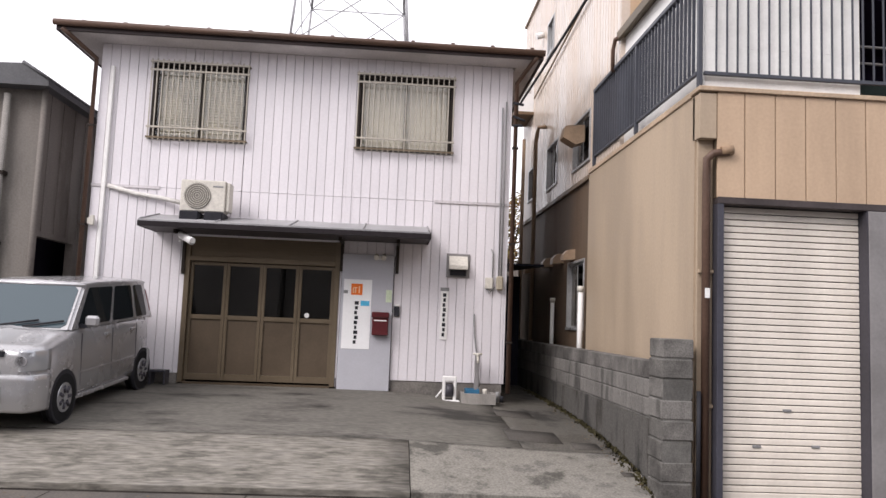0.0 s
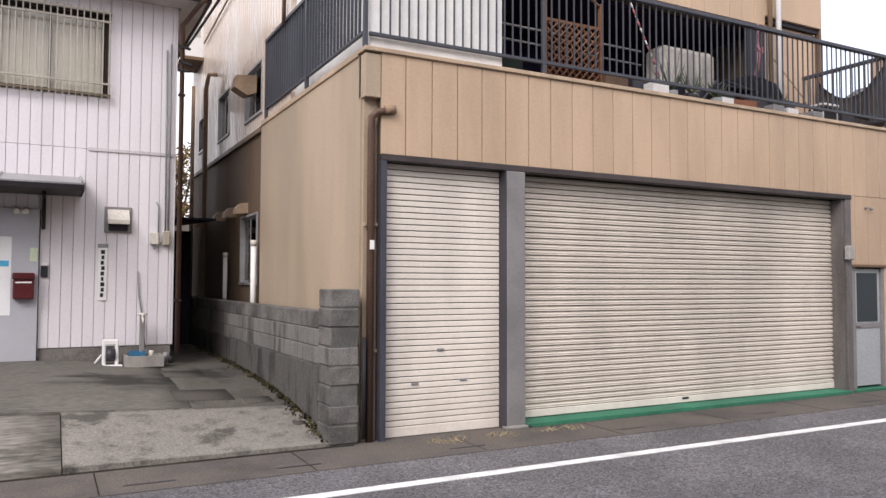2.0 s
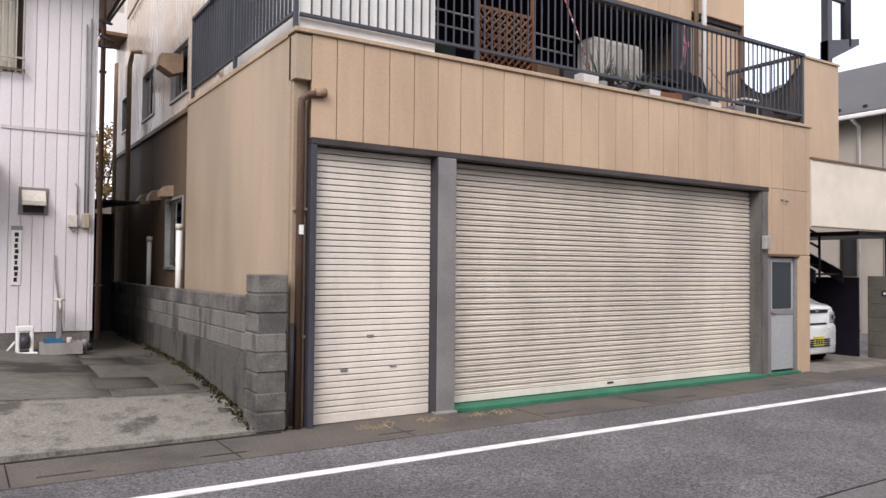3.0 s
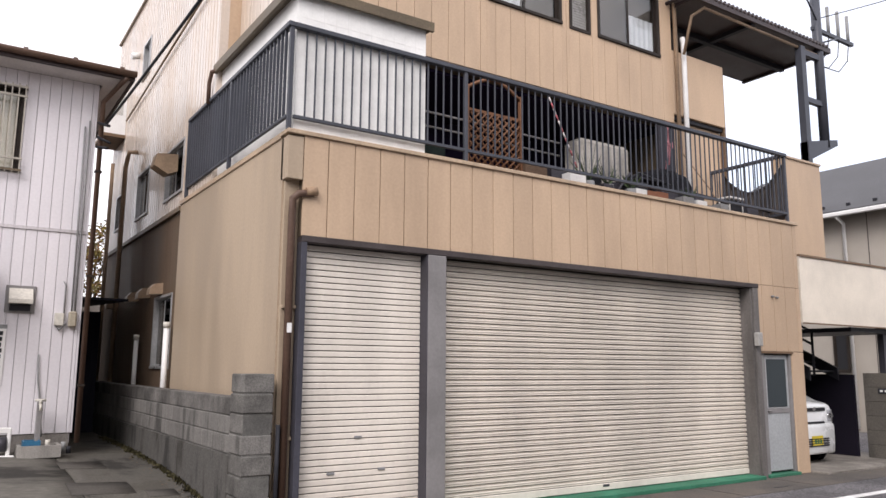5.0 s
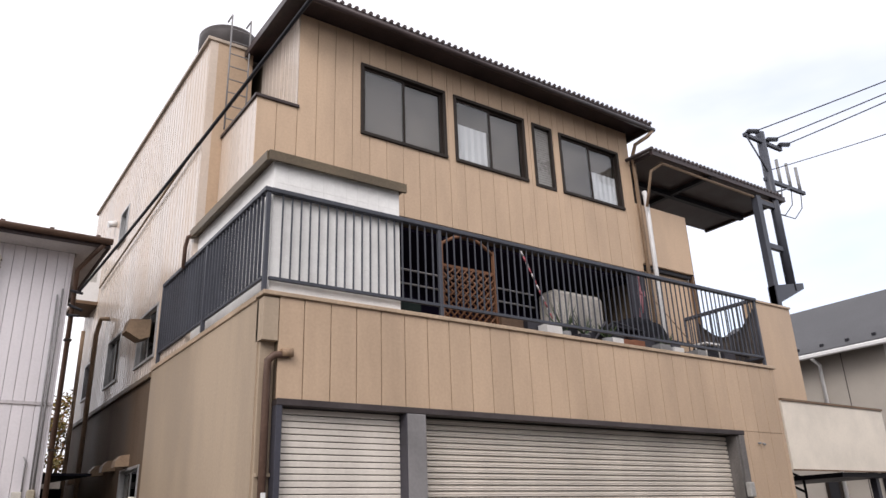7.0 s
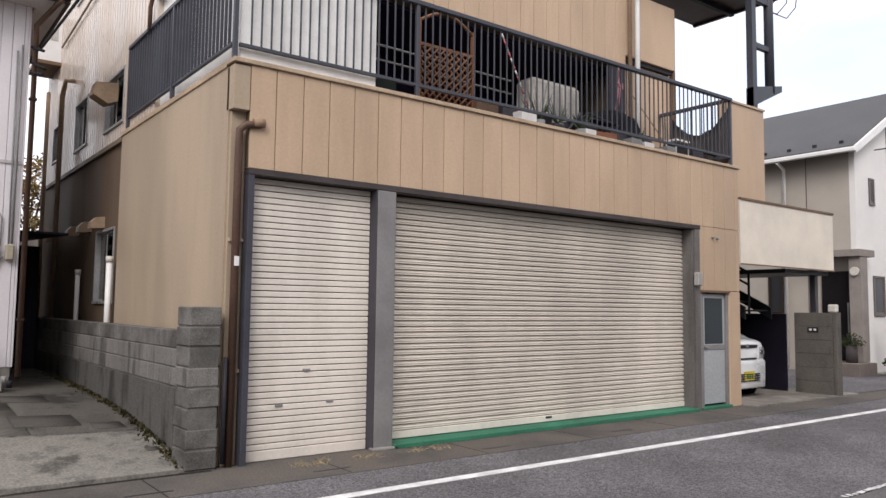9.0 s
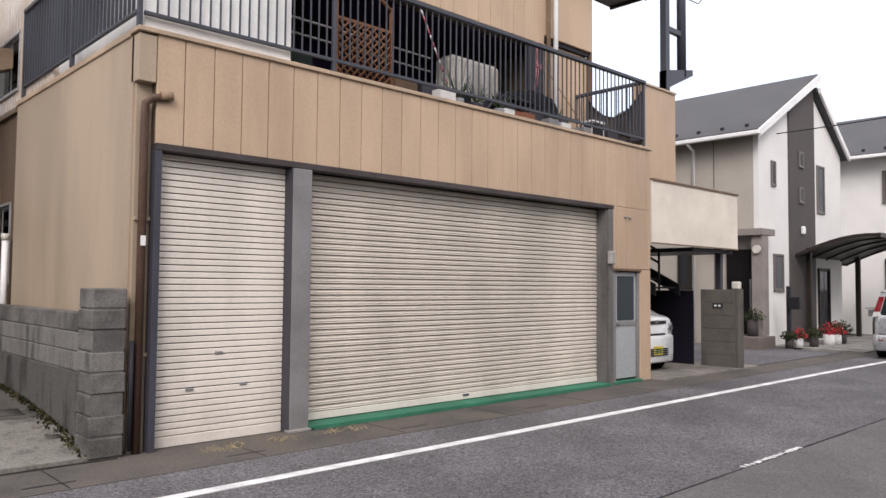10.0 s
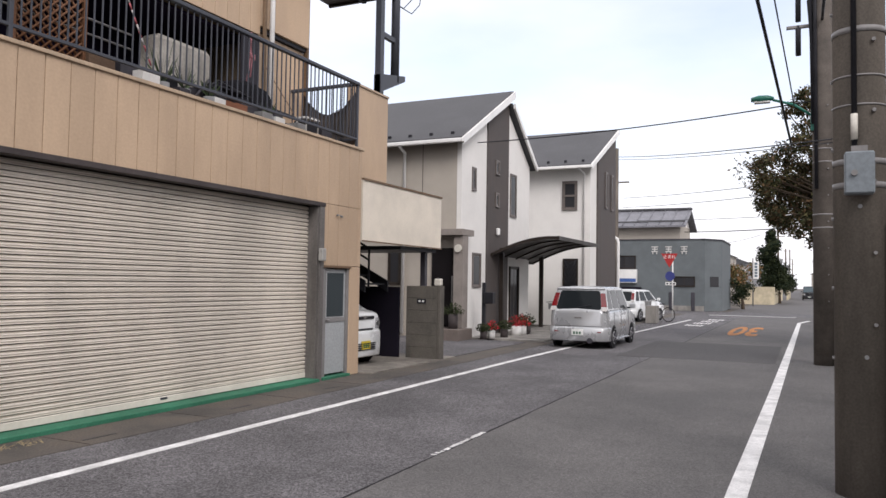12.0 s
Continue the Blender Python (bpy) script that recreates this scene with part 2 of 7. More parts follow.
def thing(name, x=0.0, y=0.0, z=0.0, label="", category="", group="", kind=""):
    ob = new(name)
    ob.empty_display_size = 0.1
    ob.location = (x, y, z)
    return tagged(ob, label, category, group, kind)


def part(name, bm, material, parent=None, label=""):
    """Links a bmesh, drawn in world metres, as one mesh object under a thing or part."""
    ob = new(name, mesh_of(name, bm, material))
    if parent:
        o = Vector()
        p = parent
        while p:
            o += p.location
            p = p.parent
        ob.data.transform(Matrix.Translation(-o))
        ob.parent = parent
    return tagged(ob, label)


def solid(name, bm, material, label="", category="", kind="", group=""):
    return tagged(part(name, bm, material), label, category, group, kind)


PIECES = {}


def piece(name, size, material, parent, at, bevel=0.004):
    """A box-like piece that shares its mesh with its equals."""
    key = (name, tuple(round(s, 3) for s in size), material.name)
    if key not in PIECES:
        sx, sy, sz = size
        PIECES[key] = mesh_of(name, box(bmesh.new(), -sx / 2, sx / 2, -sy / 2, sy / 2, -sz / 2, sz / 2, bevel), material)
    ob = new(name, PIECES[key])
    o = Vector()
    p = parent
    while p:
        o += p.location
        p = p.parent
    ob.location = Vector(at) - o
    ob.parent = parent
    return ob


def boarding(parent, name, material, axis, plane, a0, a1, z0, z1, width, thick, holes=(), gap=0.008, start=None):
    """Upright boards on a wall that runs along an axis ('x' or 'y'); plane is their outer face; holes (a0, a1, z0, z1) stay open."""
    side = -1 if thick > 0 else 1
    t = abs(thick)
    cuts = [a0]
    u = (a0 if start is None else start) + width
    while u < a1 - 0.03:
        if u > a0 + 0.02:
            cuts.append(u)
        u += width
    cuts.append(a1)
    for u, v in zip(cuts, cuts[1:]):
        edges = sorted({u, v, *(e for h in holes for e in h[:2] if u < e < v)})
        for p, q in zip(edges, edges[1:]):
            spans = [(z0, z1)]
            for h in holes:
                if h[0] < (p + q) / 2 < h[1]:
                    spans = [s for lo, hi in spans for s in ((lo, min(hi, h[2])), (max(lo, h[3]), hi)) if s[1] - s[0] > 0.01]
            for lo, hi in spans:
                g0 = gap / 2 if p == u else 0.0
                g1 = gap / 2 if q == v else 0.0
                w, m = q - p - g0 - g1, (p + g0 + q - g1) / 2
                if w < 0.01:
                    continue
                if axis == "x":
                    piece(name, (w, t, hi - lo), material, parent, (m, plane - side * t / 2, (lo + hi) / 2))
                else:
                    piece(name, (t, w, hi - lo), material, parent, (plane - side * t / 2, m, (lo + hi) / 2))


def walling(bm, axis, plane0, plane1, a0, a1, z0, z1, holes=()):
    """A wall with real openings, from plane0 to plane1, as one connected mesh."""
    us = sorted({a0, a1, *(min(max(e, a0), a1) for h in holes for e in h[:2])})
    zs = sorted({z0, z1, *(min(max(e, z0), z1) for h in holes for e in h[2:])})
    keep = {(i, j) for i in range(len(us) - 1) for j in range(len(zs) - 1)
            if not any(h[0] < (us[i] + us[i + 1]) / 2 < h[1] and h[2] < (zs[j] + zs[j + 1]) / 2 < h[3] for h in holes)}
    made = {}

    def vert(i, j, side):
        if (i, j, side) not in made:
            w = plane1 if side else plane0
            made[i, j, side] = bm.verts.new((us[i], w, zs[j]) if axis == "x" else (w, us[i], zs[j]))
        return made[i, j, side]
    fresh = []
    for i, j in keep:
        for side in (0, 1):
            fresh.append(bm.faces.new([vert(*c, side) for c in ((i, j), (i + 1, j), (i + 1, j + 1), (i, j + 1))]))
        for (di, dj), (c, d) in (((-1, 0), ((i, j), (i, j + 1))), ((1, 0), ((i + 1, j), (i + 1, j + 1))), ((0, -1), ((i, j), (i + 1, j))), ((0, 1), ((i, j + 1), (i + 1, j + 1)))):
            if (i + di, j + dj) not in keep:
                fresh.append(bm.faces.new((vert(*c, 0), vert(*d, 0), vert(*d, 1), vert(*c, 1))))
    bmesh.ops.recalc_face_normals(bm, faces=fresh)
    return bm


def window(name, parent, axis, plane, a0, a1, z0, z1, depth, frame_mat, glass_l, glass_r=None, bar=0.05, inward=1, mid=True):
    """A sliding window: outer frame, two sashes that overlap in the middle, panes. It lies from the plane inward by depth."""
    w = thing(name)
    if parent:
        w.parent = parent
        w.location = -parent.location
    d = depth * inward

    def b(u0, u1, v0, v1, lo, hi):
        return (u0, u1, plane + v0 * d, plane + v1 * d, lo, hi) if axis == "x" else (plane + v0 * d, plane + v1 * d, u0, u1, lo, hi)
    part("window_frame", boxes(b(a0, a1, -0.2, 1, z1 - bar, z1), b(a0, a1, -0.35, 1, z0, z0 + bar), b(a0, a0 + bar, -0.2, 1, z0 + bar, z1 - bar), b(a1 - bar, a1, -0.2, 1, z0 + bar, z1 - bar), bevel=0.004), frame_mat, w)
    m = (a0 + a1) / 2
    spans = [(a0 + bar, m + 0.02, 0.3, 0.5, glass_l), (m - 0.02, a1 - bar, 0.55, 0.75, glass_r or glass_l)] if mid else [(a0 + bar, a1 - bar, 0.4, 0.6, glass_l)]
    for u0, u1, v0, v1, g in spans:
        s = bar * 0.7
        lo, hi = z0 + bar, z1 - bar
        part("sash", boxes(b(u0, u1, v0, v1, hi - s, hi), b(u0, u1, v0, v1, lo, lo + s), b(u0, u0 + s, v0, v1, lo + s, hi - s), b(u1 - s, u1, v0, v1, lo + s, hi - s)), frame_mat, w)
        vm = (v0 + v1) / 2
        part("pane", boxes(b(u0 + s, u1 - s, vm - 0.03, vm + 0.03, lo + s, hi - s)), g, w)
    return w

# ---- ground, road, yard ----


def strip(points, width, z0, z1):
    """A flat band along a line of (x, y), its outer edge on the points."""
    bm = bmesh.new()
    rows = [[bm.verts.new((x, y + d, z)) for d, z in ((0, z0), (width, z0), (width, z1), (0, z1))] for x, y in points]
    for u, v in zip(rows, rows[1:]):
        for k in range(4):
            bm.faces.new((u[k], u[(k + 1) % 4], v[(k + 1) % 4], v[k]))
    bm.faces.new(rows[0])
    bm.faces.new(rows[-1][::-1])
    bmesh.ops.recalc_face_normals(bm, faces=bm.faces)
    return bm


solid("ground", boxes((-400, 900, -500, 600, -0.6, -0.02)), GUTTER, kind="structure", label="grey town ground reaching the horizon")
solid("road", boxes((-60, 46, -9.2, -0.2, -0.3, -0.004)), ASPHALT, kind="structure", label="worn grey asphalt road")
solid("road_crossing", boxes((46.01, 52, -60, 60, -0.3, -0.006)), ASPHALT, kind="structure", label="grey asphalt side street")
solid("road_beyond", boxes((52.01, 400, -9.6, -3.0, -0.3, -0.005)), ASPHALT2, kind="structure", label="grey asphalt road running on")
solid("asphalt_lane", boxes((-60, 46, -9.2, -4.24, -0.003, 0.002)), ASPHALT2, kind="structure", label="smoother grey asphalt lane with a straight seam")
solid("asphalt_patch", boxes((16.0, 21.5, -7.0, -3.4, 0.0021, 0.004)), mat("fresh_asphalt", (0.082, 0.078, 0.079), 0.85, grain=140, amount=0.25, speck=0.2, bump=0.2), kind="structure", label="dark patch of fresh asphalt")
LEFT_LINE = [(-40, -1.73), (14, -1.74), (20, -1.86), (30, -2.14), (37.8, -2.38)]
solid("line_left", strip(LEFT_LINE, 0.13, -0.003, 0.003), LINE, kind="structure", label="white painted edge line")
solid("line_right", strip([(-60, -7.1), (4.2, -7.17), (11, -7.24), (38, -7.45), (41, -7.9)], 0.17, 0.002, 0.007), LINE, kind="structure", label="white painted edge line")
solid("crossing_line", boxes((45.3, 45.6, -7.2, -2.4, -0.003, 0.003)), LINE, kind="structure", label="white give-way line at the crossing")
bm = bmesh.new()
for k in range(4):
    for j in range(5):
        box(bm, 31.5 + 2.1 * k + random.uniform(0, 0.3), 32.6 + 2.1 * k + random.uniform(0, 0.4), -2.9 - 0.16 * j - 0.1 * k, -2.82 - 0.16 * j - 0.1 * k, -0.003, 0.003)
solid("stop_lettering", bm, LINE, kind="structure", label="worn white lettering bars on the road")
bm = bmesh.new()
for k in range(16):
    x = 4.15 + 0.085 * k
    box(bm, x, x + random.uniform(0.03, 0.075), -4.235 - random.uniform(0, 0.02), -4.195 + random.uniform(-0.015, 0.015), 0.0, 0.0042)
solid("worn_line_remnant", bm, LINE, kind="structure", label="scuffed remnant of white road paint")


bm = bmesh.new()
x = -8.0
while x < 40:
    l = random.uniform(0.2, 0.7)
    w = random.uniform(0.006, 0.02)
    box(bm, x, x + l, -4.245 - w + random.uniform(-0.008, 0.008), -4.24 + w * 0.5, 0.0, 0.0032)
    x += l
solid("asphalt_seam", bm, mat("tar_seam", (0.025, 0.024, 0.026), 0.8), kind="structure", label="dark ragged seam between the asphalt lanes")


solid("gutter_strip", strip([(x, -0.90) for x in (-60, 46)], 1.0, -0.3, 0.003), GUTTER, kind="structure", label="stained concrete gutter strip")
for x in (-2.4, -1.1, 0.7, 2.9, 5.2, 7.4):
    solid("gutter_slot", boxes((x, x + 0.42, -0.68, -0.645, 0.0, 0.005)), BLACKSTEEL, kind="structure", label="dark drain slot in the gutter")


def yard_z(x, y):
    pts = [(-0.3, 0.035), (0.1, 0.075), (1.0, 0.28), (2.0, 0.42), (3.0, 0.50), (4.76, 0.58), (40, 0.60)]
    z = 0.60
    for (a, za), (b, zb) in zip(pts, pts[1:]):
        if y <= b:
            z = za + (zb - za) * max(0.0, (y - a)) / (b - a)
            break
    s = min(1.0, max(0.0, (x + 3.6) / 3.3))
    return z * (1 - 0.30 * s * s * (3 - 2 * s))


def yard_edge(x):
    return -0.02


def yard_slab(x0, x1, y0, y1, lift=0.0, nx=12, ny=14, drop=0.35):
    """A slab that follows the slope of the yard; y0 may be a function of x."""
    bm = bmesh.new()
    top, low = [], []
    for i in range(nx + 1):
        x = x0 + (x1 - x0) * i / nx
        a = y0(x) if callable(y0) else y0
        ys = [a + (y1 - a) * j / ny for j in range(ny + 1)]
        top.append([bm.verts.new((x, y, yard_z(x, y) + lift + 0.006 * noise.noise((x * 1.7, y * 1.7, 3)))) for y in ys])
        low.append([bm.verts.new((x, y, yard_z(x, y) - drop)) for y in (ys[0], ys[-1])])
    for i in range(nx):
        for j in range(ny):
            bm.faces.new((top[i][j], top[i + 1][j], top[i + 1][j + 1], top[i][j + 1])).smooth = True
        bm.faces.new((low[i][0], low[i + 1][0], top[i + 1][0], top[i][0]))
        bm.faces.new((low[i][1], top[i][-1], top[i + 1][-1], low[i + 1][1]))
    for r, q in ((top[0], low[0]), (top[-1], low[-1])):
        bm.faces.new([q[0], *r, q[1]])
    bmesh.ops.recalc_face_normals(bm, faces=bm.faces)
    return bm


solid("kerb_gap", boxes((-16, -0.12, -0.075, -0.021, -0.01, 0.007)), mat("packed_dirt", (0.035, 0.03, 0.025), 0.95, grain=70, amount=0.4, stain=0.3), kind="structure", label="dirt-filled joint along the yard edge")
for x in (-13.4, -11.6, -9.8, -8.0, -6.2, -4.4, -2.6, -0.8, 1.0, 2.8, 4.6, 6.4, 8.2):
    solid("gutter_joint", boxes((x, x + 0.012, -0.88, -0.09, -0.002, 0.0045)), mat("packed_dirt", (0.035, 0.03, 0.025)), kind="structure", label="joint between gutter slabs")
solid("yard_apron", yard_slab(-16, -2.85, yard_edge, 1.44, nx=26), CONCRETE2, kind="structure", label="rough sloping concrete apron at the road")
solid("yard_apron_patch", yard_slab(-2.84, -0.10, yard_edge, 1.44), mat("patched_apron_concrete", (0.41, 0.385, 0.335), 0.9, grain=40, amount=0.28, stain=0.40, stain_size=1.9, bump=0.35, tint=(0.10, 0.094, 0.084)), kind="structure", label="pale repaired concrete apron")
# alley slab has a darker concrete colour than the forecourt
solid("alley_floor", yard_slab(-1.50, -0.10, 1.452, 20, nx=8, ny=40), mat("dark_alley_concrete", (0.175, 0.163, 0.143), 0.85, grain=40, amount=0.25, stain=0.4, stain_size=1.3, bump=0.3, tint=(0.055, 0.05, 0.042)), kind="structure", label="darker concrete of the alley")
solid("yard_floor", yard_slab(-16, -1.512, 1.452, 20, nx=44, ny=40), CONCRETE, kind="structure", label="stained grey concrete forecourt and alley")
for x0, x1, y0, y1 in ((-1.62, -0.95, 1.75, 2.35), (-0.85, -0.52, 1.55, 1.85), (-1.55, -1.0, 3.3, 3.9), (-0.55, -0.42, 0.62, 0.74)):
    solid("manhole_cover", yard_slab(x0, x1, y0, y1, lift=0.006, nx=2, ny=2, drop=0.02), mat("dark_iron_cover", (0.075, 0.068, 0.06), 0.8, grain=60, amount=0.3, bump=0.4), kind="structure", label="dark drain cover set in the concrete")

# unseen house fronts added to close the street's other side and darken reflections
for k, (x0, x1, y1, h) in enumerate(((-42, -24, -13.5, 6.5), (-22, -7.6, -12.8, 6.0), (-7.5, 4, -13.6, 6.8), (5.5, 18, -14.2, 6.2), (20, 33, -14.5, 6.4))):
    solid(f"wall_south_{k + 1}", boxes((x0, x1, y1 - 9, y1, 0.0, h)), mat("plain_far_wall", (0.30, 0.28, 0.26), 0.85), kind="structure", label="unseen plain house wall added across the road")
    solid(f"roof_south_{k + 1}", prism(bmesh.new(), [(y1 + 0.5, h), (y1 - 4.5, h + 2.0), (y1 - 9.5, h)], "x", x0 - 0.4, x1 + 0.4), SLATE, kind="structure", label="unseen plain slate roof added across the road")

# ---- tan building with the shutters ----
tan = thing("shop_building", 4.7, 3.0, 0.0, "three-storey tan sided workshop building with roller shutters", "building")
part("body", boxes((0.06, 9.44, 0.20, 4.0, 3.09, 4.22), (0.06, 9.44, 0.40, 0.55, 0.0, 3.09), (0.06, 0.16, 0.2, 4.0, 0, 3.09), (0.10, 9.4, 3.9, 11.2, 0, 4.2), (9.40, 9.44, 0.2, 4.0, 0, 3.09)), GROOVE, tan)
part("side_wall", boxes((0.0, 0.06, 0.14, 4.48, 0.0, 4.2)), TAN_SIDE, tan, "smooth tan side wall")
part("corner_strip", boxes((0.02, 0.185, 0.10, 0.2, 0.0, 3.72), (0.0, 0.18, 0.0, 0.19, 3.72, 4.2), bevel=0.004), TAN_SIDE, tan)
band = part("fascia_band", boxes((0.185, 9.45, 0.03, 0.19, 3.10, 4.22)), GROOVE, tan, "tan board band over the shutters")
part("parapet_cap", boxes((-0.02, 9.49, -0.03, 0.20, 4.22, 4.27), (-0.02, 0.03, 0.20, 4.48, 4.2, 4.27), bevel=0.006), mat("parapet_cap_metal", (0.44, 0.33, 0.23), 0.4), tan)
part("lintel", boxes((0.185, 8.23, -0.035, 0.14, 3.035, 3.095), (0.185, 8.23, -0.035, -0.01, 3.09, 3.105), bevel=0.004), mat("lintel_brown_steel", (0.065, 0.053, 0.052), 0.5, stain=0.15), tan, "dark brown-grey steel lintel")
part("left_jamb", boxes((0.185, 0.25, -0.03, 0.3, 0.0, 3.035), bevel=0.004), mat("slate_blue_jamb", (0.06, 0.06, 0.075), 0.45), tan)
part("pillar", boxes((1.785, 2.045, -0.04, 0.4, 0.0, 3.03), bevel=0.008), STEEL, tan, "grey painted steel pillar")
# dark strip over the pillar's left face paints that face's shade
part("shutter_guide", boxes((1.772, 1.7845, -0.036, 0.2, 0.0, 3.03)), DARKSTEEL, tan)
part("right_jamb", boxes((8.04, 8.08, 0.0, 0.4, 0.0, 3.03), (8.08, 8.215, -0.03, 0.4, 0.0, 3.03), bevel=0.006), mat("stained_jamb_steel", (0.15, 0.138, 0.13), 0.5, stain=0.2, streak=0.3), tan)
part("right_column", boxes((9.10, 9.45, 0.0, 0.35, 0.0, 2.0), bevel=0.01), TAN, tan)
part("upper_right_backing", boxes((8.22, 9.45, 0.03, 0.19, 2.0, 3.10)), GROOVE, tan)
part("door_head", boxes((8.22, 9.12, -0.02, 0.2, 1.97, 2.01), bevel=0.004), mat("brown_flashing", (0.16, 0.10, 0.06), 0.5), tan)


def shutter(parent, name, x0, x1, z0, z1, y, pitch, bottom, face):
    """A roller shutter of curved slats."""
    s = part(name, boxes((x0, x1, y + 0.0345, y + 0.05, z0, z1)), SLAT_GAP, parent, "cream roller shutter, closed")
    n = int(round((z1 - z0 - bottom) / pitch))
    p = (z1 - z0 - bottom) / n
    bm = bmesh.new()
    prof = [(0.034, 0.0), (0.002, 0.02 * p), (0.0, 0.07 * p), (0.0, 0.16 * p), (0.011, 0.21 * p), (0.011, 0.33 * p), (0.0, 0.38 * p), (0.0, 0.55 * p), (0.004, 0.60 * p), (0.026, 0.64 * p), (0.028, 0.86 * p), (0.034, 0.86 * p)] if not face else [(0.03, 0.0), (0.002, 0.02 * p), (0.0, 0.08 * p), (0.0, 0.81 * face * p), (0.003, 0.90 * face * p), (0.014, 0.935 * face * p), (0.03, 0.935 * face * p)]
    prism(bm, [(y + a, b) for a, b in prof], "x", x0 + 0.005, x1 - 0.005)
    me = mesh_of("slat", bm, SLAT)
    for k in range(n):
        o = new("slat", me)
        o.parent = s
        o.location = (-parent.location.x, -parent.location.y, z0 + bottom + k * p)
        o.matrix_parent_inverse.identity()
        s_off = Vector(s.location)
        o.location -= s_off
    part("bottom_bar", boxes((x0 + 0.004, x1 - 0.004, y - 0.006, y + 0.03, z0 + 0.004, z0 + bottom - 0.008), bevel=0.006), SLAT, s)
    return s


s1 = shutter(tan, "small_shutter", 0.25, 1.772, 0.0, 3.035, 0.11, 0.068, 0.12, 0.93)
s2 = shutter(tan, "large_shutter", 2.045, 8.04, 0.06, 3.035, 0.19, 0.0705, 0.10, 0.0)
boarding(band, "panel", TAN, "x", 0.0, 0.185, 9.45, 3.105, 4.22, 0.328, 0.03, holes=(), gap=0.010, start=0.155)
boarding(tan, "panel", TAN, "x", 0.0, 8.225, 9.45, 2.01, 3.10, 0.328, 0.03, gap=0.008, start=8.028)

# rear block with ribbed steel walls
rear_holes = [(4.55, 5.75, 4.45, 5.35), (7.05, 8.1, 4.5, 5.45), (4.75, 5.95, 1.65, 2.85), (9.5, 10.3, 4.6, 5.4), (7.7, 8.4, 7.5, 8.3)]
rear = part("rear_wall", walling(bmesh.new(), "y", 0.03, 0.16, 2.95, 11.3, 4.15, 9.36, rear_holes), TAN_RIB, tan, "ribbed pale tan steel wall, weathered")
# the brown holds both grime and the alley's shade on tan steel
part("lower_rear_wall", walling(bmesh.new(), "y", 0.03, 0.16, 4.48, 11.3, 0.0, 4.15, rear_holes), mat("shaded_grimy_tan_steel", (0.19, 0.132, 0.088), 0.7, stain=0.2, stain_size=0.9, streak=0.25, tint=(0.095, 0.064, 0.043)), tan, "lower wall along the alley, browned by grime and painted shade")
part("rear_front_wall", boxes((0.16, 0.75, 2.95, 3.1, 4.2, 9.36)), TAN, tan)
part("back_wall", boxes((0.16, 9.0, 11.15, 11.3, 0.0, 9.36)), TAN_RIB, tan)
part("rear_roof_deck", boxes((0.16, 9.0, 3.1, 11.15, 9.28, 9.34)), STEEL, tan)
ribs = bmesh.new()
y = 4.15
while y < 11.2:
    for lo, hi in ((4.2, 9.33),):
        spans = [(lo, hi)]
        for h in rear_holes:
            if h[0] - 0.03 < y < h[1] + 0.03:
                spans = [s for a, b in spans for s in ((a, min(b, h[2])), (max(a, h[3]), b)) if s[1] - s[0] > 0.05]
        for a, b in spans:
            box(ribs, 0.025, 0.03, y, y + 0.05, a, b)
    y += 0.155
y = 3.0
while y < 4.1:
    box(ribs, 0.025, 0.03, y, y + 0.05, 4.3, 9.33)
    y += 0.155
part("ribs", ribs, TAN_RIB, rear)
# near-black sheet behind the side windows stands in for dim rooms
part("side_room_shade", boxes((0.70, 0.75, 4.2, 11.1, 0.4, 9.2)), SHADE_DARK, tan)
part("ledge_trim", boxes((-0.02, 0.025, 4.49, 11.3, 4.12, 4.2), bevel=0.004), mat("ledge_brown", (0.16, 0.115, 0.075), 0.5), tan)
part("roof_cap", boxes((-0.02, 0.2, 2.92, 11.33, 9.36, 9.42), (0.2, 0.8, 2.92, 3.12, 9.36, 9.42), bevel=0.005), mat("roof_cap_metal", (0.40, 0.33, 0.26), 0.4), tan)
for h in rear_holes:
    window("window", tan, "y", 0.03, h[0], h[1], h[2], h[3], 0.09, mat("silver_frame", (0.45, 0.45, 0.45), 0.35, metal=0.5), GLASS, GLASS4, bar=0.045)

# upper storey in front
up_holes = [(2.0, 3.63, 7.5, 8.79), (3.8, 5.39, 7.5, 8.79), (5.57, 6.06, 7.48, 8.77), (6.24, 7.86, 7.49, 8.76)]
up = part("upper_wall", walling(bmesh.new(), "x", 1.53, 1.68, 0.36, 8.2, 6.28, 7.62, up_holes), GROOVE, tan, "tan board upper storey")
bm = walling(bmesh.new(), "x", 1.53, 1.68, 0.95, 8.2, 7.62, 9.3, up_holes)
box(bm, 0.36, 0.46, 1.68, 2.95, 5.9, 7.62)
box(bm, 0.95, 1.05, 1.68, 11.0, 7.5, 9.3)
box(bm, 8.08, 8.2, 1.68, 11.0, 4.2, 9.3)
box(bm, 0.3, 8.2, 1.55, 4.0, 6.2, 6.27)
part("upper_shell", bm, GROOVE, tan)
boarding(up, "panel", TAN, "x", 1.5, 0.33, 0.95, 6.28, 7.62, 0.303, 0.03, gap=0.008)
boarding(up, "panel", TAN, "x", 1.5, 0.95, 8.2, 6.28, 9.3, 0.303, 0.03, holes=up_holes, gap=0.008)
boarding(up, "panel", TAN_RIB, "y", 0.33, 1.5, 2.95, 5.9, 7.62, 0.16, 0.03, gap=0.012)
boarding(up, "panel", TAN_RIB, "y", 0.92, 1.5, 2.95, 7.6, 9.3, 0.16, 0.03, gap=0.012)
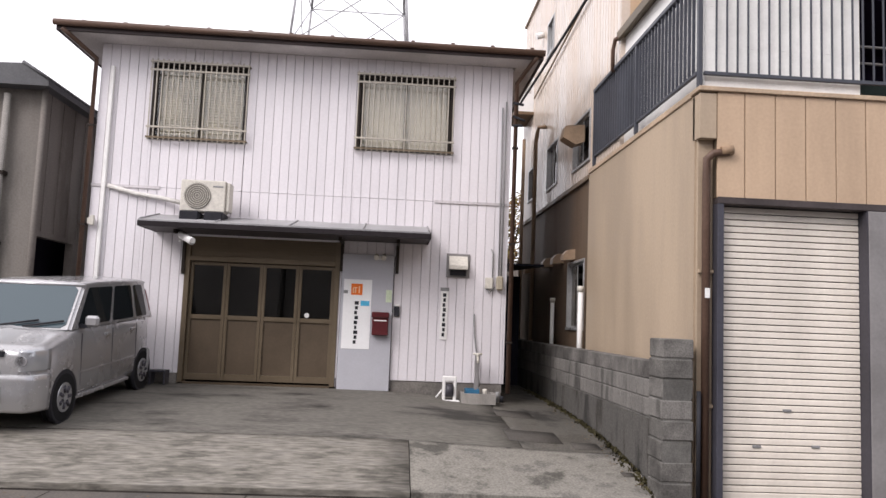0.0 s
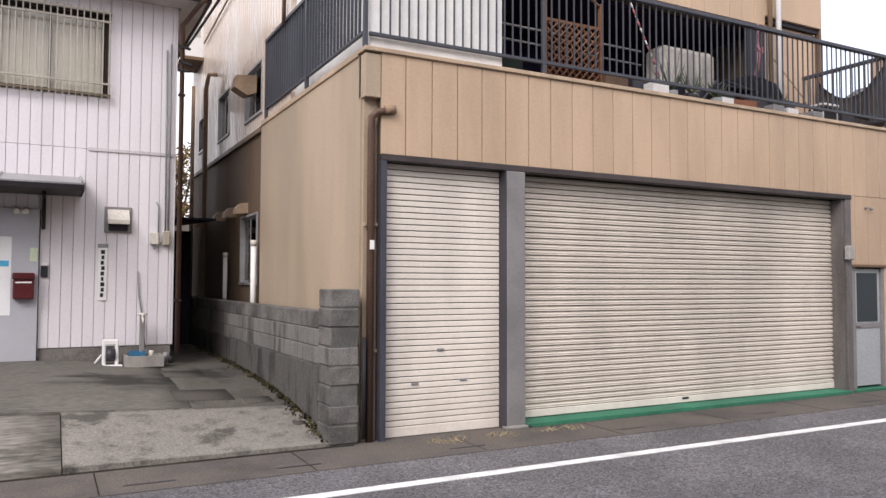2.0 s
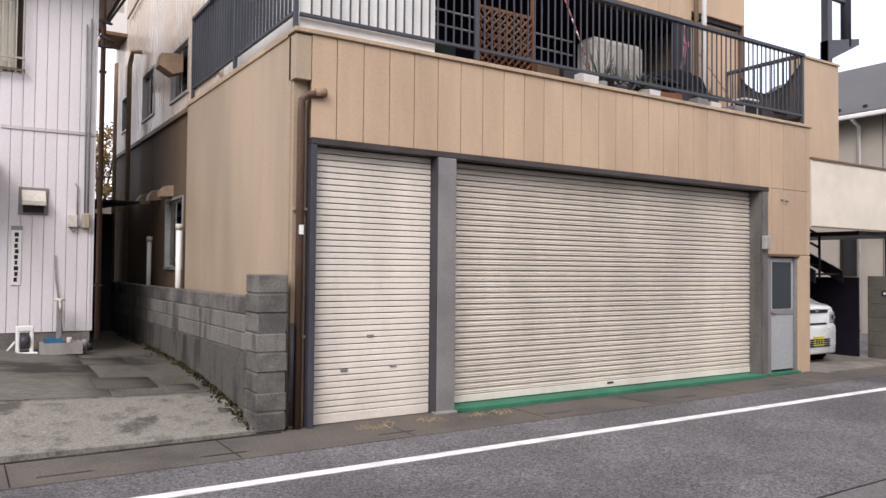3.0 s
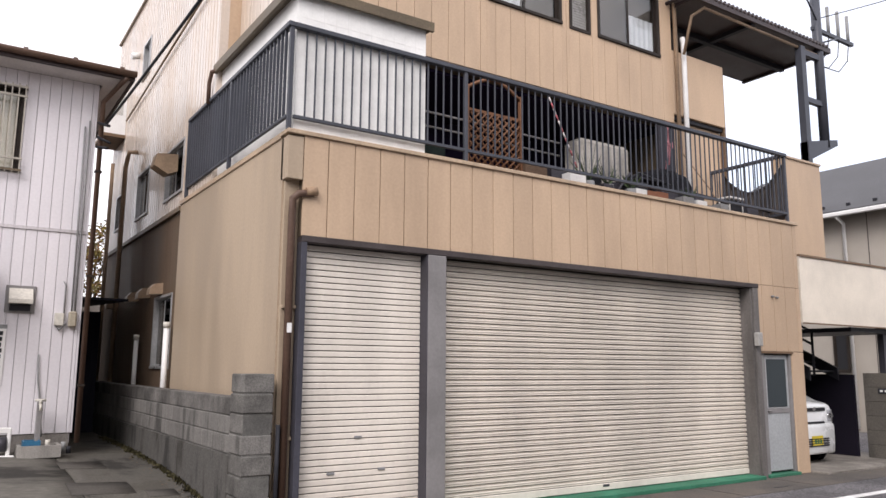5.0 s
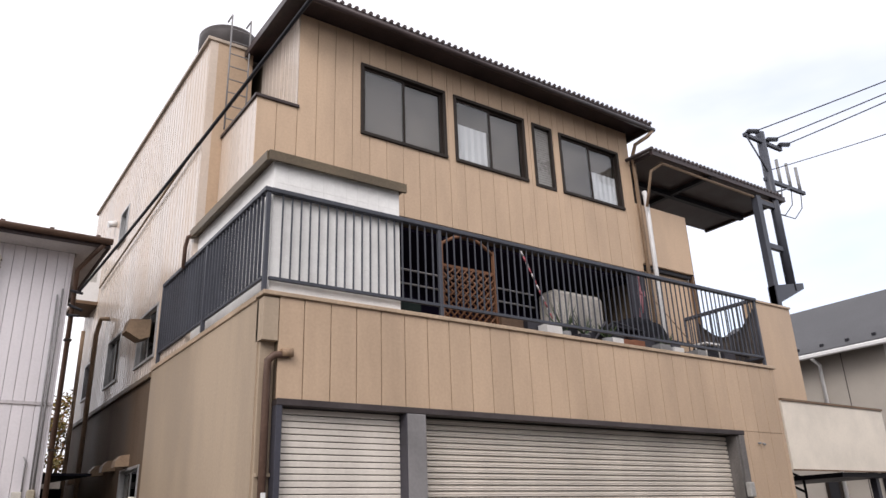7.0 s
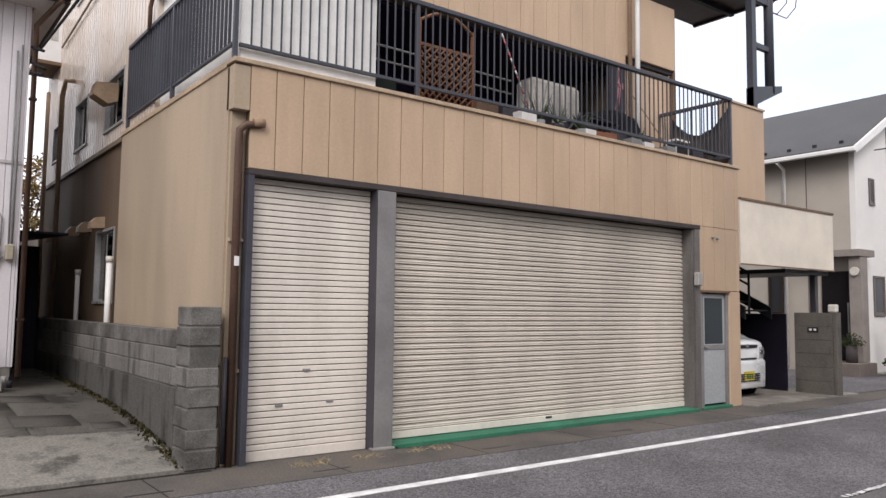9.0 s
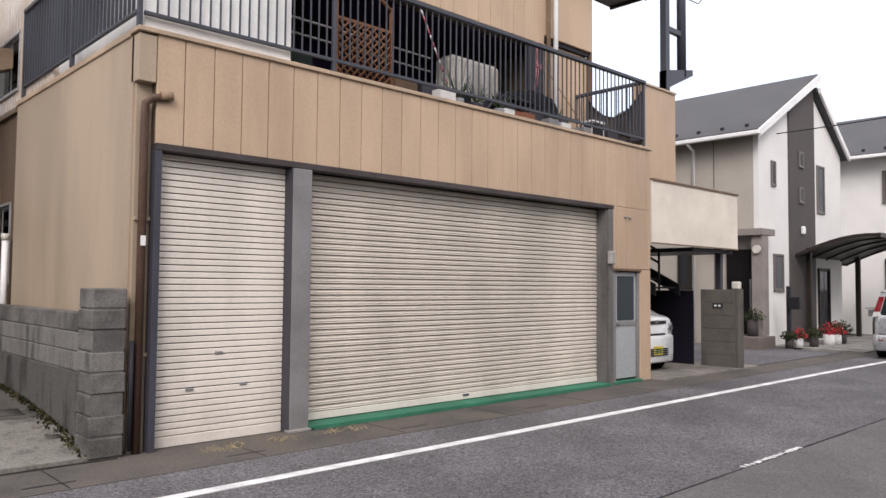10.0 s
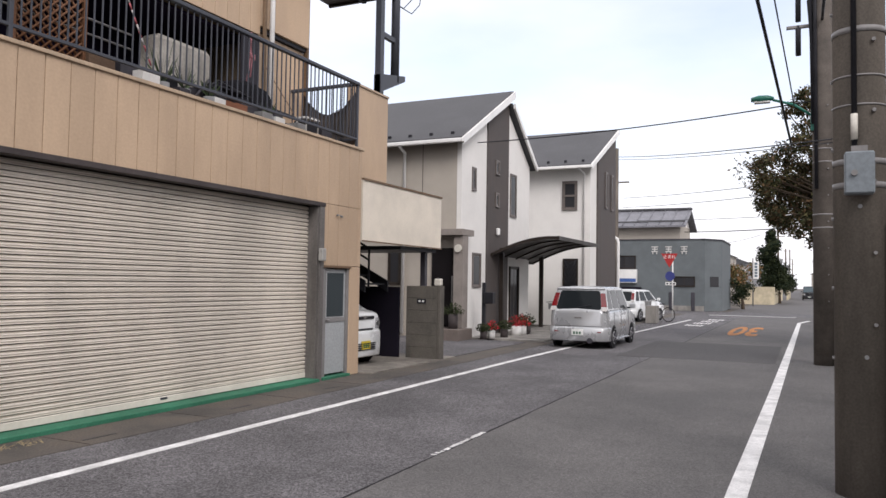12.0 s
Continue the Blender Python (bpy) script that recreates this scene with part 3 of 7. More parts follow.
part("parapet_cap", boxes((0.30, 0.97, 1.47, 1.70, 7.62, 7.67), (0.30, 0.50, 1.70, 2.95, 7.62, 7.67), bevel=0.005), BROWNROOF, tan)
for k, h in enumerate(up_holes):
    if k == 2:
        w = thing("louvre_window")
        w.parent, w.location = tan, -tan.location
        part("window_frame", boxes((h[0], h[1], 1.48, 1.6, h[2], h[2] + 0.05), (h[0], h[1], 1.48, 1.6, h[3] - 0.05, h[3]), (h[0], h[0] + 0.05, 1.48, 1.6, h[2] + 0.05, h[3] - 0.05), (h[1] - 0.05, h[1], 1.48, 1.6, h[2] + 0.05, h[3] - 0.05)), DARKFRAME, w)
        part("inner_pane", boxes((h[0] + 0.05, h[1] - 0.05, 1.585, 1.592, h[2] + 0.05, h[3] - 0.05)), mat("louvre_glass", (0.32, 0.31, 0.29), 0.3), w)
        for j in range(25):
            z = h[2] + 0.075 + j * 0.0475
            lm = bmesh.new()
            prism(lm, [(1.545, z - 0.024), (1.549, z - 0.026), (1.563, z + 0.022), (1.559, z + 0.024)], "x", h[0] + 0.05, h[1] - 0.05)
            part("slat", lm, mat("louvre_glass", (0.32, 0.31, 0.29), 0.3), w)
    else:
        window("window", tan, "x", 1.5, h[0], h[1], h[2], h[3], 0.1, DARKFRAME, GLASS4, GLASS4, bar=0.055)
# unlit room behind the upper windows, painted as one dark sheet
part("room_dark", boxes((1.2, 8.0, 2.2, 2.25, 6.4, 9.2)), SHADE_DARK, tan)
roof = part("roof", boxes((0.62, 8.42, 1.02, 11.0, 9.32, 9.36)), BROWNROOF, tan, "dark brown corrugated metal roof")
bm = bmesh.new()
x = 0.62
while x < 8.4:
    tube(bm, [(x + 0.04, 1.0, 9.375), (x + 0.04, 11.0, 9.6)], 0.035, 6)
    x += 0.125
part("corrugation", bm, BROWNROOF, roof)
part("eave_board", boxes((0.60, 8.44, 1.03, 1.08, 9.22, 9.33), (0.60, 0.66, 1.08, 5.0, 9.22, 9.33), (8.38, 8.44, 1.08, 5.0, 9.22, 9.33)), BROWNROOF, roof)

# enclosure of pale sheets at the balcony corner
enc = part("corner_enclosure", boxes((0.10, 1.82, 0.13, 0.18, 4.3, 5.93)), PANELW, tan, "pale corrugated sheet enclosure at the balcony corner")
part("enclosure_side", boxes((0.10, 0.15, 0.181, 3.0, 4.3, 5.93)), PANELW, tan)
part("enclosure_end", boxes((1.77, 1.82, 0.181, 1.6, 4.3, 5.93)), PANELW, tan)
bm = bmesh.new()
for k in range(11):
    box(bm, 0.12 + 0.155 * k, 0.130 + 0.155 * k, 0.127, 0.13, 4.32, 5.95)
for k in range(3):
    box(bm, 0.1, 1.82, 0.1275, 0.13, 4.75 + 0.45 * k, 4.756 + 0.45 * k)
part("sheet_ribs", bm, PANELW, enc)
part("enclosure_roof", boxes((0.0, 1.89, 0.07, 3.0, 5.93, 6.0), (0.0, 1.89, 0.04, 0.08, 5.89, 6.01), (-0.02, 0.03, 0.08, 3.0, 5.89, 6.01)), mat("olive_brown_trim", (0.13, 0.10, 0.065), 0.5), tan)

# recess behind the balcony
# near-black purple paints the recess's shade onto its wall and ceiling
part("recess", boxes((1.82, 9.29, 3.6, 3.7, 4.25, 6.25), (0.3, 9.3, 1.7, 3.6, 6.15, 6.2)), mat("purple_shaded_recess", (0.020, 0.014, 0.036), 0.8), tan, "back wall of the balcony in painted shade")
# return added in the same shade colour to close the bright gap
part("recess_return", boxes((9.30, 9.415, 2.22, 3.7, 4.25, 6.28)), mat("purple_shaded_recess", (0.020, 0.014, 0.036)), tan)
part("balcony_floor", boxes((0.2, 9.4, 0.2, 3.9, 4.2, 4.25)), GUTTER, tan)
part("upper_box", boxes((8.2, 9.73, 1.5, 3.2, 6.46, 7.74), bevel=0.01), TAN, tan, "tan boxed-out upper bay")
part("bay_wall", boxes((8.28, 9.70, 1.62, 1.78, 4.25, 6.37)), TAN, tan, "tan board wall below the bay")
part("bay_corner_post", boxes((9.70, 9.76, 1.52, 1.62, 4.25, 7.74)), mat("brown_flashing", (0.16, 0.10, 0.06), 0.5), tan)
# black slab stands in for the shadow under the bay
part("upper_box_under", boxes((8.25, 9.69, 1.55, 3.2, 6.38, 6.46)), BLACKSTEEL, tan)
part("end_wall", boxes((10.46, 11.77, 0.80, 1.04, 3.2, 5.83), (9.45, 10.46, 0.86, 2.2, 3.2, 4.4)), TAN, tan, "tan end wall beside the balcony")
part("end_wall_cap", boxes((10.44, 11.78, 0.77, 1.07, 5.83, 5.87)), mat("parapet_cap_metal", (0.4, 0.3, 0.2)), tan)
cn = part("side_canopy", boxes((8.2, 12.6, 0.85, 3.0, 8.55, 8.6)), BROWNROOF, tan, "dark corrugated side canopy")
bm = bmesh.new()
x = 8.1
while x < 12.6:
    tube(bm, [(x, 0.82, 8.63), (x, 3.0, 8.7)], 0.04, 6)
    x += 0.125
part("corrugation", bm, BROWNROOF, cn)
part("canopy_beam", boxes((8.1, 12.62, 0.84, 0.9, 8.5, 8.62), (12.55, 12.62, 0.9, 3.0, 8.5, 8.62)), BROWNROOF, cn)


# ---- balcony railing ----
rail = thing("balcony_railing", 4.7, 0.1, 4.27, "blue-grey steel balcony railing with upright bars", "railing")
part("top_rail", boxes((0.05, 9.40, 0.04, 0.12, 5.475, 5.535), (-0.03, 0.05, 0.04, 4.22, 5.475, 5.535), (9.32, 9.40, 0.12, 1.75, 5.475, 5.535), bevel=0.008), RAIL, rail)
part("bottom_rail", boxes((0.07, 9.38, 0.06, 0.10, 4.42, 4.46), (-0.01, 0.03, 0.10, 4.22, 4.42, 4.46), (9.34, 9.38, 0.10, 1.75, 4.42, 4.46), bevel=0.004), RAIL, rail)
for x, y in [(0.025, 0.08), (2.40, 0.08), (9.36, 0.08), (0.0, 2.1), (0.0, 4.19), (9.36, 1.72)]:
    piece("post", (0.05, 0.05, 1.21), RAIL, rail, (x, y, 4.88))
k = 1
while k * 0.1159 < 9.20:
    piece("bar", (0.018, 0.018, 1.02), RAIL, rail, (0.09 + 0.1159 * k, 0.08, 4.97), bevel=0.002)
    k += 1
for k in range(1, 35):
    piece("bar", (0.034, 0.018, 1.02), RAIL, rail, (0.005, 0.08 + 0.119 * k, 4.97), bevel=0.002)
for k in range(1, 14):
    piece("bar", (0.018, 0.018, 1.02), RAIL, rail, (9.36, 0.08 + 0.117 * k, 4.97), bevel=0.002)

# ---- white house ----
wh = thing("white_house", -4.6, 7.5, 0.6, "two-storey white board-sided house with brown eaves", "house")
W_holes = [(-7.16, -5.62, 4.46, 5.74), (-3.83, -2.25, 4.46, 5.74), (-6.44, -3.98, 0.6, 2.92), (-3.95, -3.10, 0.6, 2.74)]
bm = walling(bmesh.new(), "x", 4.79, 4.95, -8.0, -1.29, 0.6, 6.0, W_holes)
box(bm, -8.0, -7.85, 4.95, 11.5, 0.4, 6.0)
box(bm, -1.44, -1.29, 4.95, 11.5, 0.4, 6.0)
part("wall", bm, mat("white_groove", (0.48, 0.45, 0.47), 0.7), wh)
boarding(wh, "board", WHITE_SIDING, "x", 4.76, -8.0, -1.29, 0.74, 3.667, 0.148, 0.03, holes=W_holes, gap=0.006)
boarding(wh, "board", WHITE_SIDING, "x", 4.76, -8.0, -1.29, 3.671, 6.0, 0.148, 0.03, holes=W_holes, gap=0.006)
boarding(wh, "board", WHITE_SIDING, "y", -1.26, 4.76, 9.0, 0.74, 6.0, 0.148, -0.03, gap=0.009)
for x0, x1 in ((-8.0, -6.45), (-3.09, -1.30)):
    part("foundation", boxes((x0, x1, 4.775, 4.95, 0.3, 0.735)), mat("dull_foundation_render", (0.19, 0.175, 0.16), 0.9, grain=50, amount=0.2, stain=0.25), wh)
# sheet coloured as the shade inside the house
part("wall_dark_inside", boxes((-7.8, -1.5, 5.6, 5.65, 0.5, 6.1)), SHADE_DARK, wh)
roof = part("roof", prism(bmesh.new(), [(4.28, 6.16), (8.0, 7.0), (12.0, 6.16), (12.0, 6.08), (4.28, 6.08)], "x", -8.52, -0.85), BROWNROOF, wh, "low dark brown metal roof")
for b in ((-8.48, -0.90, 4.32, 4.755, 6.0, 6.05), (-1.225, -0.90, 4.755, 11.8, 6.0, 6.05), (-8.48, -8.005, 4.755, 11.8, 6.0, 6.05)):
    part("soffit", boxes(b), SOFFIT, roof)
part("fascia", boxes((-8.54, -0.84, 4.27, 4.32, 6.0, 6.15), (-0.89, -0.84, 4.32, 12.0, 6.0, 6.15), (-8.54, -8.49, 4.32, 12.0, 6.0, 6.15), bevel=0.005), BROWNROOF, roof)
part("eave_gutter", tubes([(-8.56, 4.22, 6.11), (-0.83, 4.22, 6.09)], r=0.05), BROWN, roof)
for k in range(12):
    part("snow_stop", boxes((-8.2 + 0.65 * k, -8.14 + 0.65 * k, 4.35, 4.4, 6.17, 6.22)), BROWN, roof)

# left neighbour
shed = thing("sheet_metal_workshop", -11.5, 9.0, 0.5, "weathered grey sheet-metal building with pipes", "building")
part("wall", walling(boxes((-15, -9.3, 5.7, 5.85, 0.3, 5.52)), "y", -9.45, -9.3, 5.85, 15, 0.3, 5.52, [(5.9, 7.4, 0.6, 2.9)]), SHEDWALL, shed)
part("roof", prism(bmesh.new(), [(-9.1, 5.52), (-9.55, 5.80), (-15.2, 5.6), (-15.2, 5.45), (-9.1, 5.42)], "y", 5.4, 15.3), mat("grey_shed_roof", (0.10, 0.10, 0.105), 0.6), shed)
# shade inside the wall opening, painted on dark sheets
part("dark_inside", boxes((-9.9, -9.85, 5.86, 9, 0.3, 3.2), (-9.85, -9.46, 8.9, 9, 0.3, 3.2)), SHADE_DARK, shed)

# distant houses along the road
A = thing("taupe_bay_house", 21.7, 6.0, 0.0, "new two-storey white and taupe house with a single-pitch slate roof", "house")
A.scale.z = 1.021
part("west_wall", boxes((18.5, 18.65, 2.16, 9.0, 0, 6.1)), HOUSEBEIGE, A)
part("front_wall", prism(bmesh.new(), [(18.5, 0), (20.53, 0), (20.53, 7.2), (18.5, 6.1)], "y", 2.0, 2.155), HOUSEWHITE, A)
part("dark_bay", prism(bmesh.new(), [(20.54, 0), (22.5, 0), (22.5, 8.2), (20.54, 7.2)], "y", 1.95, 2.15), HOUSEDARK, A, "taupe siding bay")
part("front_wall_right", prism(bmesh.new(), [(22.51, 0), (24.9, 0), (24.9, 6.1), (22.51, 7.75)], "y", 2.0, 2.15), HOUSEWHITE, A)
r = part("roof", prism(bmesh.new(), [(18.05, 5.95), (18.05, 6.08), (22.5, 8.47), (22.5, 8.3)], "y", 1.8, 9.2), SLATE, A, "dark grey slate roof")
part("roof_right", prism(bmesh.new(), [(22.42, 7.9), (22.42, 8.02), (25.1, 6.15), (25.1, 6.0)], "y", 1.8, 9.2), SLATE, A)
part("verge", prism(bmesh.new(), [(18.05, 5.86), (18.05, 6.06), (22.55, 8.46), (22.55, 8.2)], "y", 1.73, 1.8), WHITE, r)
part("verge", prism(bmesh.new(), [(22.52, 7.85), (22.52, 8.02), (25.1, 6.17), (25.1, 5.95)], "y", 1.73, 1.8), WHITE, r)
part("gutter", boxes((17.93, 18.05, 1.73, 9.2, 5.9, 6.02), bevel=0.02), WHITE, r)
part("east_wall", boxes((24.75, 24.9, 2.16, 9.0, 0, 6.1)), HOUSEWHITE, A)
part("downpipe", tubes([(18.0, 3.95, 5.9), (18.42, 3.98, 5.75), (18.42, 3.98, 0.1)], r=0.05), WHITE, A)
part("wall_joint", boxes((18.492, 18.5, 3.35, 3.37, 0, 6.0)), HOUSEDARK, A)
bm = boxes((18.0, 18.9, 1.72, 3.3, 3.12, 3.3), (18.1, 18.49, 1.74, 2.05, 0.35, 3.12))
part("porch", bm, mat("taupe_porch_render", (0.25, 0.22, 0.20), 0.8, grain=50, amount=0.08), A, "grey-beige entrance porch")
dr = part("door", boxes((18.42, 18.49, 2.1, 2.95, 0.35, 2.75), bevel=0.005), mat("dark_brown_door", (0.012, 0.010, 0.011), 0.5), A, "dark front door")
part("handle", boxes((18.37, 18.41, 2.2, 2.24, 1.1, 1.9)), STEEL, dr)
part("porch_lamp", tubes([(18.1, 1.88, 2.72), (18.02, 1.88, 2.72)], r=0.115, n=16), PLASTIC, A, "round white wall lamp")
for y0, z0, y1, z1 in ((4.1, 1.6, 4.55, 2.8),):
    window("lattice_window", A, "y", 18.45, y0, y1, z0, z1, 0.05, DARKFRAME, FARGLASS, mid=False)
for x0, x1, z0, z1 in ((19.3, 19.62, 4.6, 5.35), (21.2, 21.55, 4.25, 4.75), (21.2, 21.55, 5.35, 5.85), (22.75, 23.4, 4.05, 5.6), (19.4, 20.1, 1.55, 2.65)):
    window("window", A, "x", 1.97 if x0 < 20.5 or x0 > 22.5 else 1.92, x0, x1, z0, z1, 0.04, mat("grey_brown_frame", (0.14, 0.12, 0.11), 0.4), FARGLASS, mid=False, bar=0.06)
part("wall_lamp", boxes((21.3, 21.5, 1.85, 1.95, 3.3, 3.55), bevel=0.03), WHITE, A)
for k in range(9):
    part("snow_guard", boxes((18.3, 18.36, 2.2 + 0.75 * k, 2.3 + 0.75 * k, 6.2, 6.3)), BLACKSTEEL, r)
B = thing("taupe_front_house", 30.5, 4.0, 0.0, "new two-storey white house with a taupe front and slate roof", "house")
B.scale.z = 1.02
part("west_wall", boxes((28.0, 28.15, 0.56, 8.0, 0, 6.6)), HOUSEWHITE, B)
part("front_wall", prism(bmesh.new(), [(28.0, 0), (29.0, 0), (29.0, 7.0), (28.0, 6.6)], "y", 0.4, 0.555), HOUSEWHITE, B)
part("dark_bay", prism(bmesh.new(), [(29.01, 0), (32.3, 0), (32.3, 8.6), (29.01, 7.0)], "y", 0.33, 0.55), HOUSEDARK, B, "taupe siding front")
r = part("roof", prism(bmesh.new(), [(27.45, 6.42), (27.45, 6.56), (32.4, 8.86), (32.4, 8.7)], "y", 0.25, 8.2), SLATE, B, "dark grey slate roof")
part("verge", prism(bmesh.new(), [(27.45, 6.34), (27.45, 6.54), (32.45, 8.85), (32.45, 8.6)], "y", 0.18, 0.25), WHITE, r)
part("gutter", boxes((27.33, 27.45, 0.18, 8.2, 6.38, 6.5), bevel=0.02), WHITE, r)
part("east_wall", boxes((32.15, 32.3, 0.56, 8.0, 0, 8.5)), HOUSEWHITE, B)
part("downpipe", tubes([(27.4, 0.75, 6.4), (27.92, 0.65, 6.2), (27.92, 0.65, 0.1)], r=0.05), WHITE, B)
window("window", B, "y", 27.94, 0.95, 1.6, 4.75, 5.95, 0.05, mat("grey_brown_frame", (0.14, 0.12, 0.11), 0.4), FARGLASS, mid=False, bar=0.07)
w = window("lattice_window", B, "y", 27.94, 0.9, 1.55, 1.4, 2.75, 0.05, DARKFRAME, FARGLASS, mid=False)
part("lattice", tubes(*[[(27.925, 0.95 + 0.14 * k, 1.42), (27.925, 1.5, 1.42 + (0.55 - 0.14 * k) * 2.0)] for k in range(4)], *[[(27.925, 1.5 - 0.14 * k, 1.42), (27.925, 0.95, 1.42 + (0.55 - 0.14 * k) * 2.0)] for k in range(4)], *[[(27.925, 0.95, 1.6 + 0.25 * k), (27.925, 1.5, 2.7)] for k in range(4)], *[[(27.925, 1.5, 1.6 + 0.25 * k), (27.925, 0.95, 2.7)] for k in range(4)], r=0.012, n=5), BLACKSTEEL, w)
for x0 in (30.2, 31.3):
    window("window", B, "x", 0.28, x0, x0 + 0.4, 5.0, 6.6, 0.04, mat("grey_brown_frame", (0.14, 0.12, 0.11), 0.4), FARGLASS, mid=False, bar=0.06)
for k in range(9):
    part("snow_guard", boxes((27.7, 27.76, 0.6 + 0.75 * k, 0.7 + 0.75 * k, 6.68, 6.78)), BLACKSTEEL, r)
C = thing("blue_grey_hall", 55, 1.0, 0.0, "blue-grey flat-roofed hall at the crossing", "building")
part("wall", prism(bmesh.new(), [(52, 9.0), (52, -1.4), (53.6, -2.4), (60, -2.4), (60, 9)], "z", 0.0, 4.95), BLUEGREY, C)
part("coping", prism(bmesh.new(), [(51.95, 9.0), (51.95, -1.45), (53.57, -2.46), (60, -2.46), (60, 9)], "z", 4.95, 5.03), DARKSTEEL, C)
part("base", boxes((51.96, 52.0, -1.35, 9.0, 0.0, 0.35)), PALECONC, C)
window("window", C, "y", 51.93, -0.76, 0.64, 1.67, 2.39, 0.05, DARKFRAME, FARGLASS, FARGLASS)
window("window", C, "y", 51.93, 3.3, 4.9, 2.9, 3.85, 0.05, DARKFRAME, FARGLASS)
part("corner_window", prism(bmesh.new(), [(52.45, -1.72), (52.48, -1.67), (53.22, -2.14), (53.2, -2.19)], "z", 1.7, 2.4), FARGLASS, C)
for y in (-0.75, 0.75):
    part("bollard", boxes((51.93, 52.0, y, y + 0.25, 0.0, 1.3), bevel=0.03), DARKSTEEL, C, "dark bollard at the wall")
part("balcony", boxes((51.7, 52.0, 3.2, 4.9, 1.9, 2.85)), WHITE, C, "white balcony front")
part("balcony_sign", boxes((51.68, 51.70, 3.25, 4.85, 1.95, 2.2)), mat("blue_sign_bar", (0.06, 0.12, 0.32), 0.5), C)
# no real opening: a near-black sheet paints its shade on the wall
part("carport_opening", boxes((51.9, 51.99, 2.9, 5.0, 0.0, 1.6)), SHADE_DARK, C)
LETTER = mat("pale_wall_letter", (0.55, 0.54, 0.52), 0.5)
for y in (-0.25, 0.8, 1.75):
    part("wall_letter_bars", boxes((51.94, 52.0, y, y + 0.45, 4.43, 4.5), (51.94, 52.0, y + 0.03, y + 0.42, 4.27, 4.34), (51.94, 52.0, y + 0.19, y + 0.26, 4.34, 4.43), (51.94, 52.0, y, y + 0.45, 4.1, 4.17), (51.94, 52.0, y + 0.19, y + 0.26, 4.17, 4.27), (51.94, 52.0, y + 0.06, y + 0.12, 3.95, 4.1), (51.94, 52.0, y + 0.33, y + 0.39, 3.95, 4.1)), LETTER, C, "pale raised lettering bars on the wall")

part("mid_bar", boxes((27.93, 27.96, 1.02, 1.53, 5.30, 5.38)), mat("grey_brown_frame", (0.14, 0.12, 0.11), 0.4), B)

# ---- white house: openings and fittings ----


PALEBAR = mat("pale_bronze_bar", (0.46, 0.42, 0.36), 0.4, metal=0.2, stain=0.08)


def grille_window(x0, x1, z0, z1, glass_l, glass_r):
    w = window("window", wh, "x", 4.78, x0, x1, z0, z1, 0.12, DARKFRAME, glass_l, glass_r, bar=0.045)
    g = part("window_grille", boxes((x0 - 0.03, x1 + 0.03, 4.66, 4.685, z0, z0 + 0.03)), BRONZE, wh, "bronze security grille")
    for z in (z0 + 0.185, z1 - 0.155, z1 - 0.015):
        piece("grille_rail", (x1 - x0 + 0.06, 0.025, 0.03), PALEBAR, g, ((x0 + x1) / 2, 4.6725, z), bevel=0.003)
    n = 19
    for k in range(n):
        x = x0 + (x1 - x0) * k / (n - 1)
        piece("grille_bar", (0.018, 0.014, z1 - z0 + 0.06), PALEBAR, g, (x, 4.672, (z0 + z1) / 2), bevel=0.002)
    for x in (x0 - 0.02, x1 + 0.02):
        for z in (z0 + 0.02, z1 - 0.02):
            piece("bracket", (0.02, 0.10, 0.02), BRONZE, g, (x, 4.72, z), bevel=0.002)
    return w


BLIND = mat("ivory_blind_slats", (0.72, 0.67, 0.56), 0.6, grain=60, amount=0.05)
grille_window(-7.16, -5.62, 4.46, 5.74, GLASS2, GLASS2)
grille_window(-3.83, -2.25, 4.46, 5.74, GLASS2, GLASS2)
bl = part("blind", boxes((-7.05, -5.72, 4.915, 4.918, 4.52, 5.68)), BLIND, wh, "ivory slatted blind")
for k in range(24):
    piece("blind_slat", (1.33, 0.03, 0.006), BLIND, bl, (-6.385, 4.905, 4.54 + 0.047 * k), bevel=0.0)

part("window_curtain", boxes((-3.79, -2.29, 4.915, 4.92, 4.5, 5.70)), mat("beige_curtain", (0.66, 0.61, 0.50), 0.8, grain=40, amount=0.05, stain=0.05), wh, "drawn beige curtain")

gar = thing("garage_door", -5.2, 4.85, 0.6, "bronze aluminium folding garage door with dark glass", "garage door")
part("frame", boxes((-6.44, -6.36, 4.74, 4.9, 0.6, 2.92), (-4.06, -3.98, 4.74, 4.9, 0.6, 2.92), (-6.36, -4.06, 4.74, 4.9, 2.52, 2.60), bevel=0.004), BRONZE, gar)
part("threshold", boxes((-6.36, -4.06, 4.76, 4.9, 0.57, 0.61)), BRONZE_PANEL, gar)
# garage interior's shade is painted by this near-black sheet
part("shaded_inside", boxes((-6.38, -4.02, 5.02, 5.03, 0.6, 2.9)), SHADE_DARK, gar)
part("transom", boxes((-6.36, -4.06, 4.80, 4.86, 2.60, 2.92)), BRONZE, gar, "bronze header panel")
part("transom_ribs", boxes(*[(-6.36, -4.06, 4.79, 4.80, 2.63 + 0.045 * k, 2.645 + 0.045 * k) for k in range(6)]), BRONZE, gar)
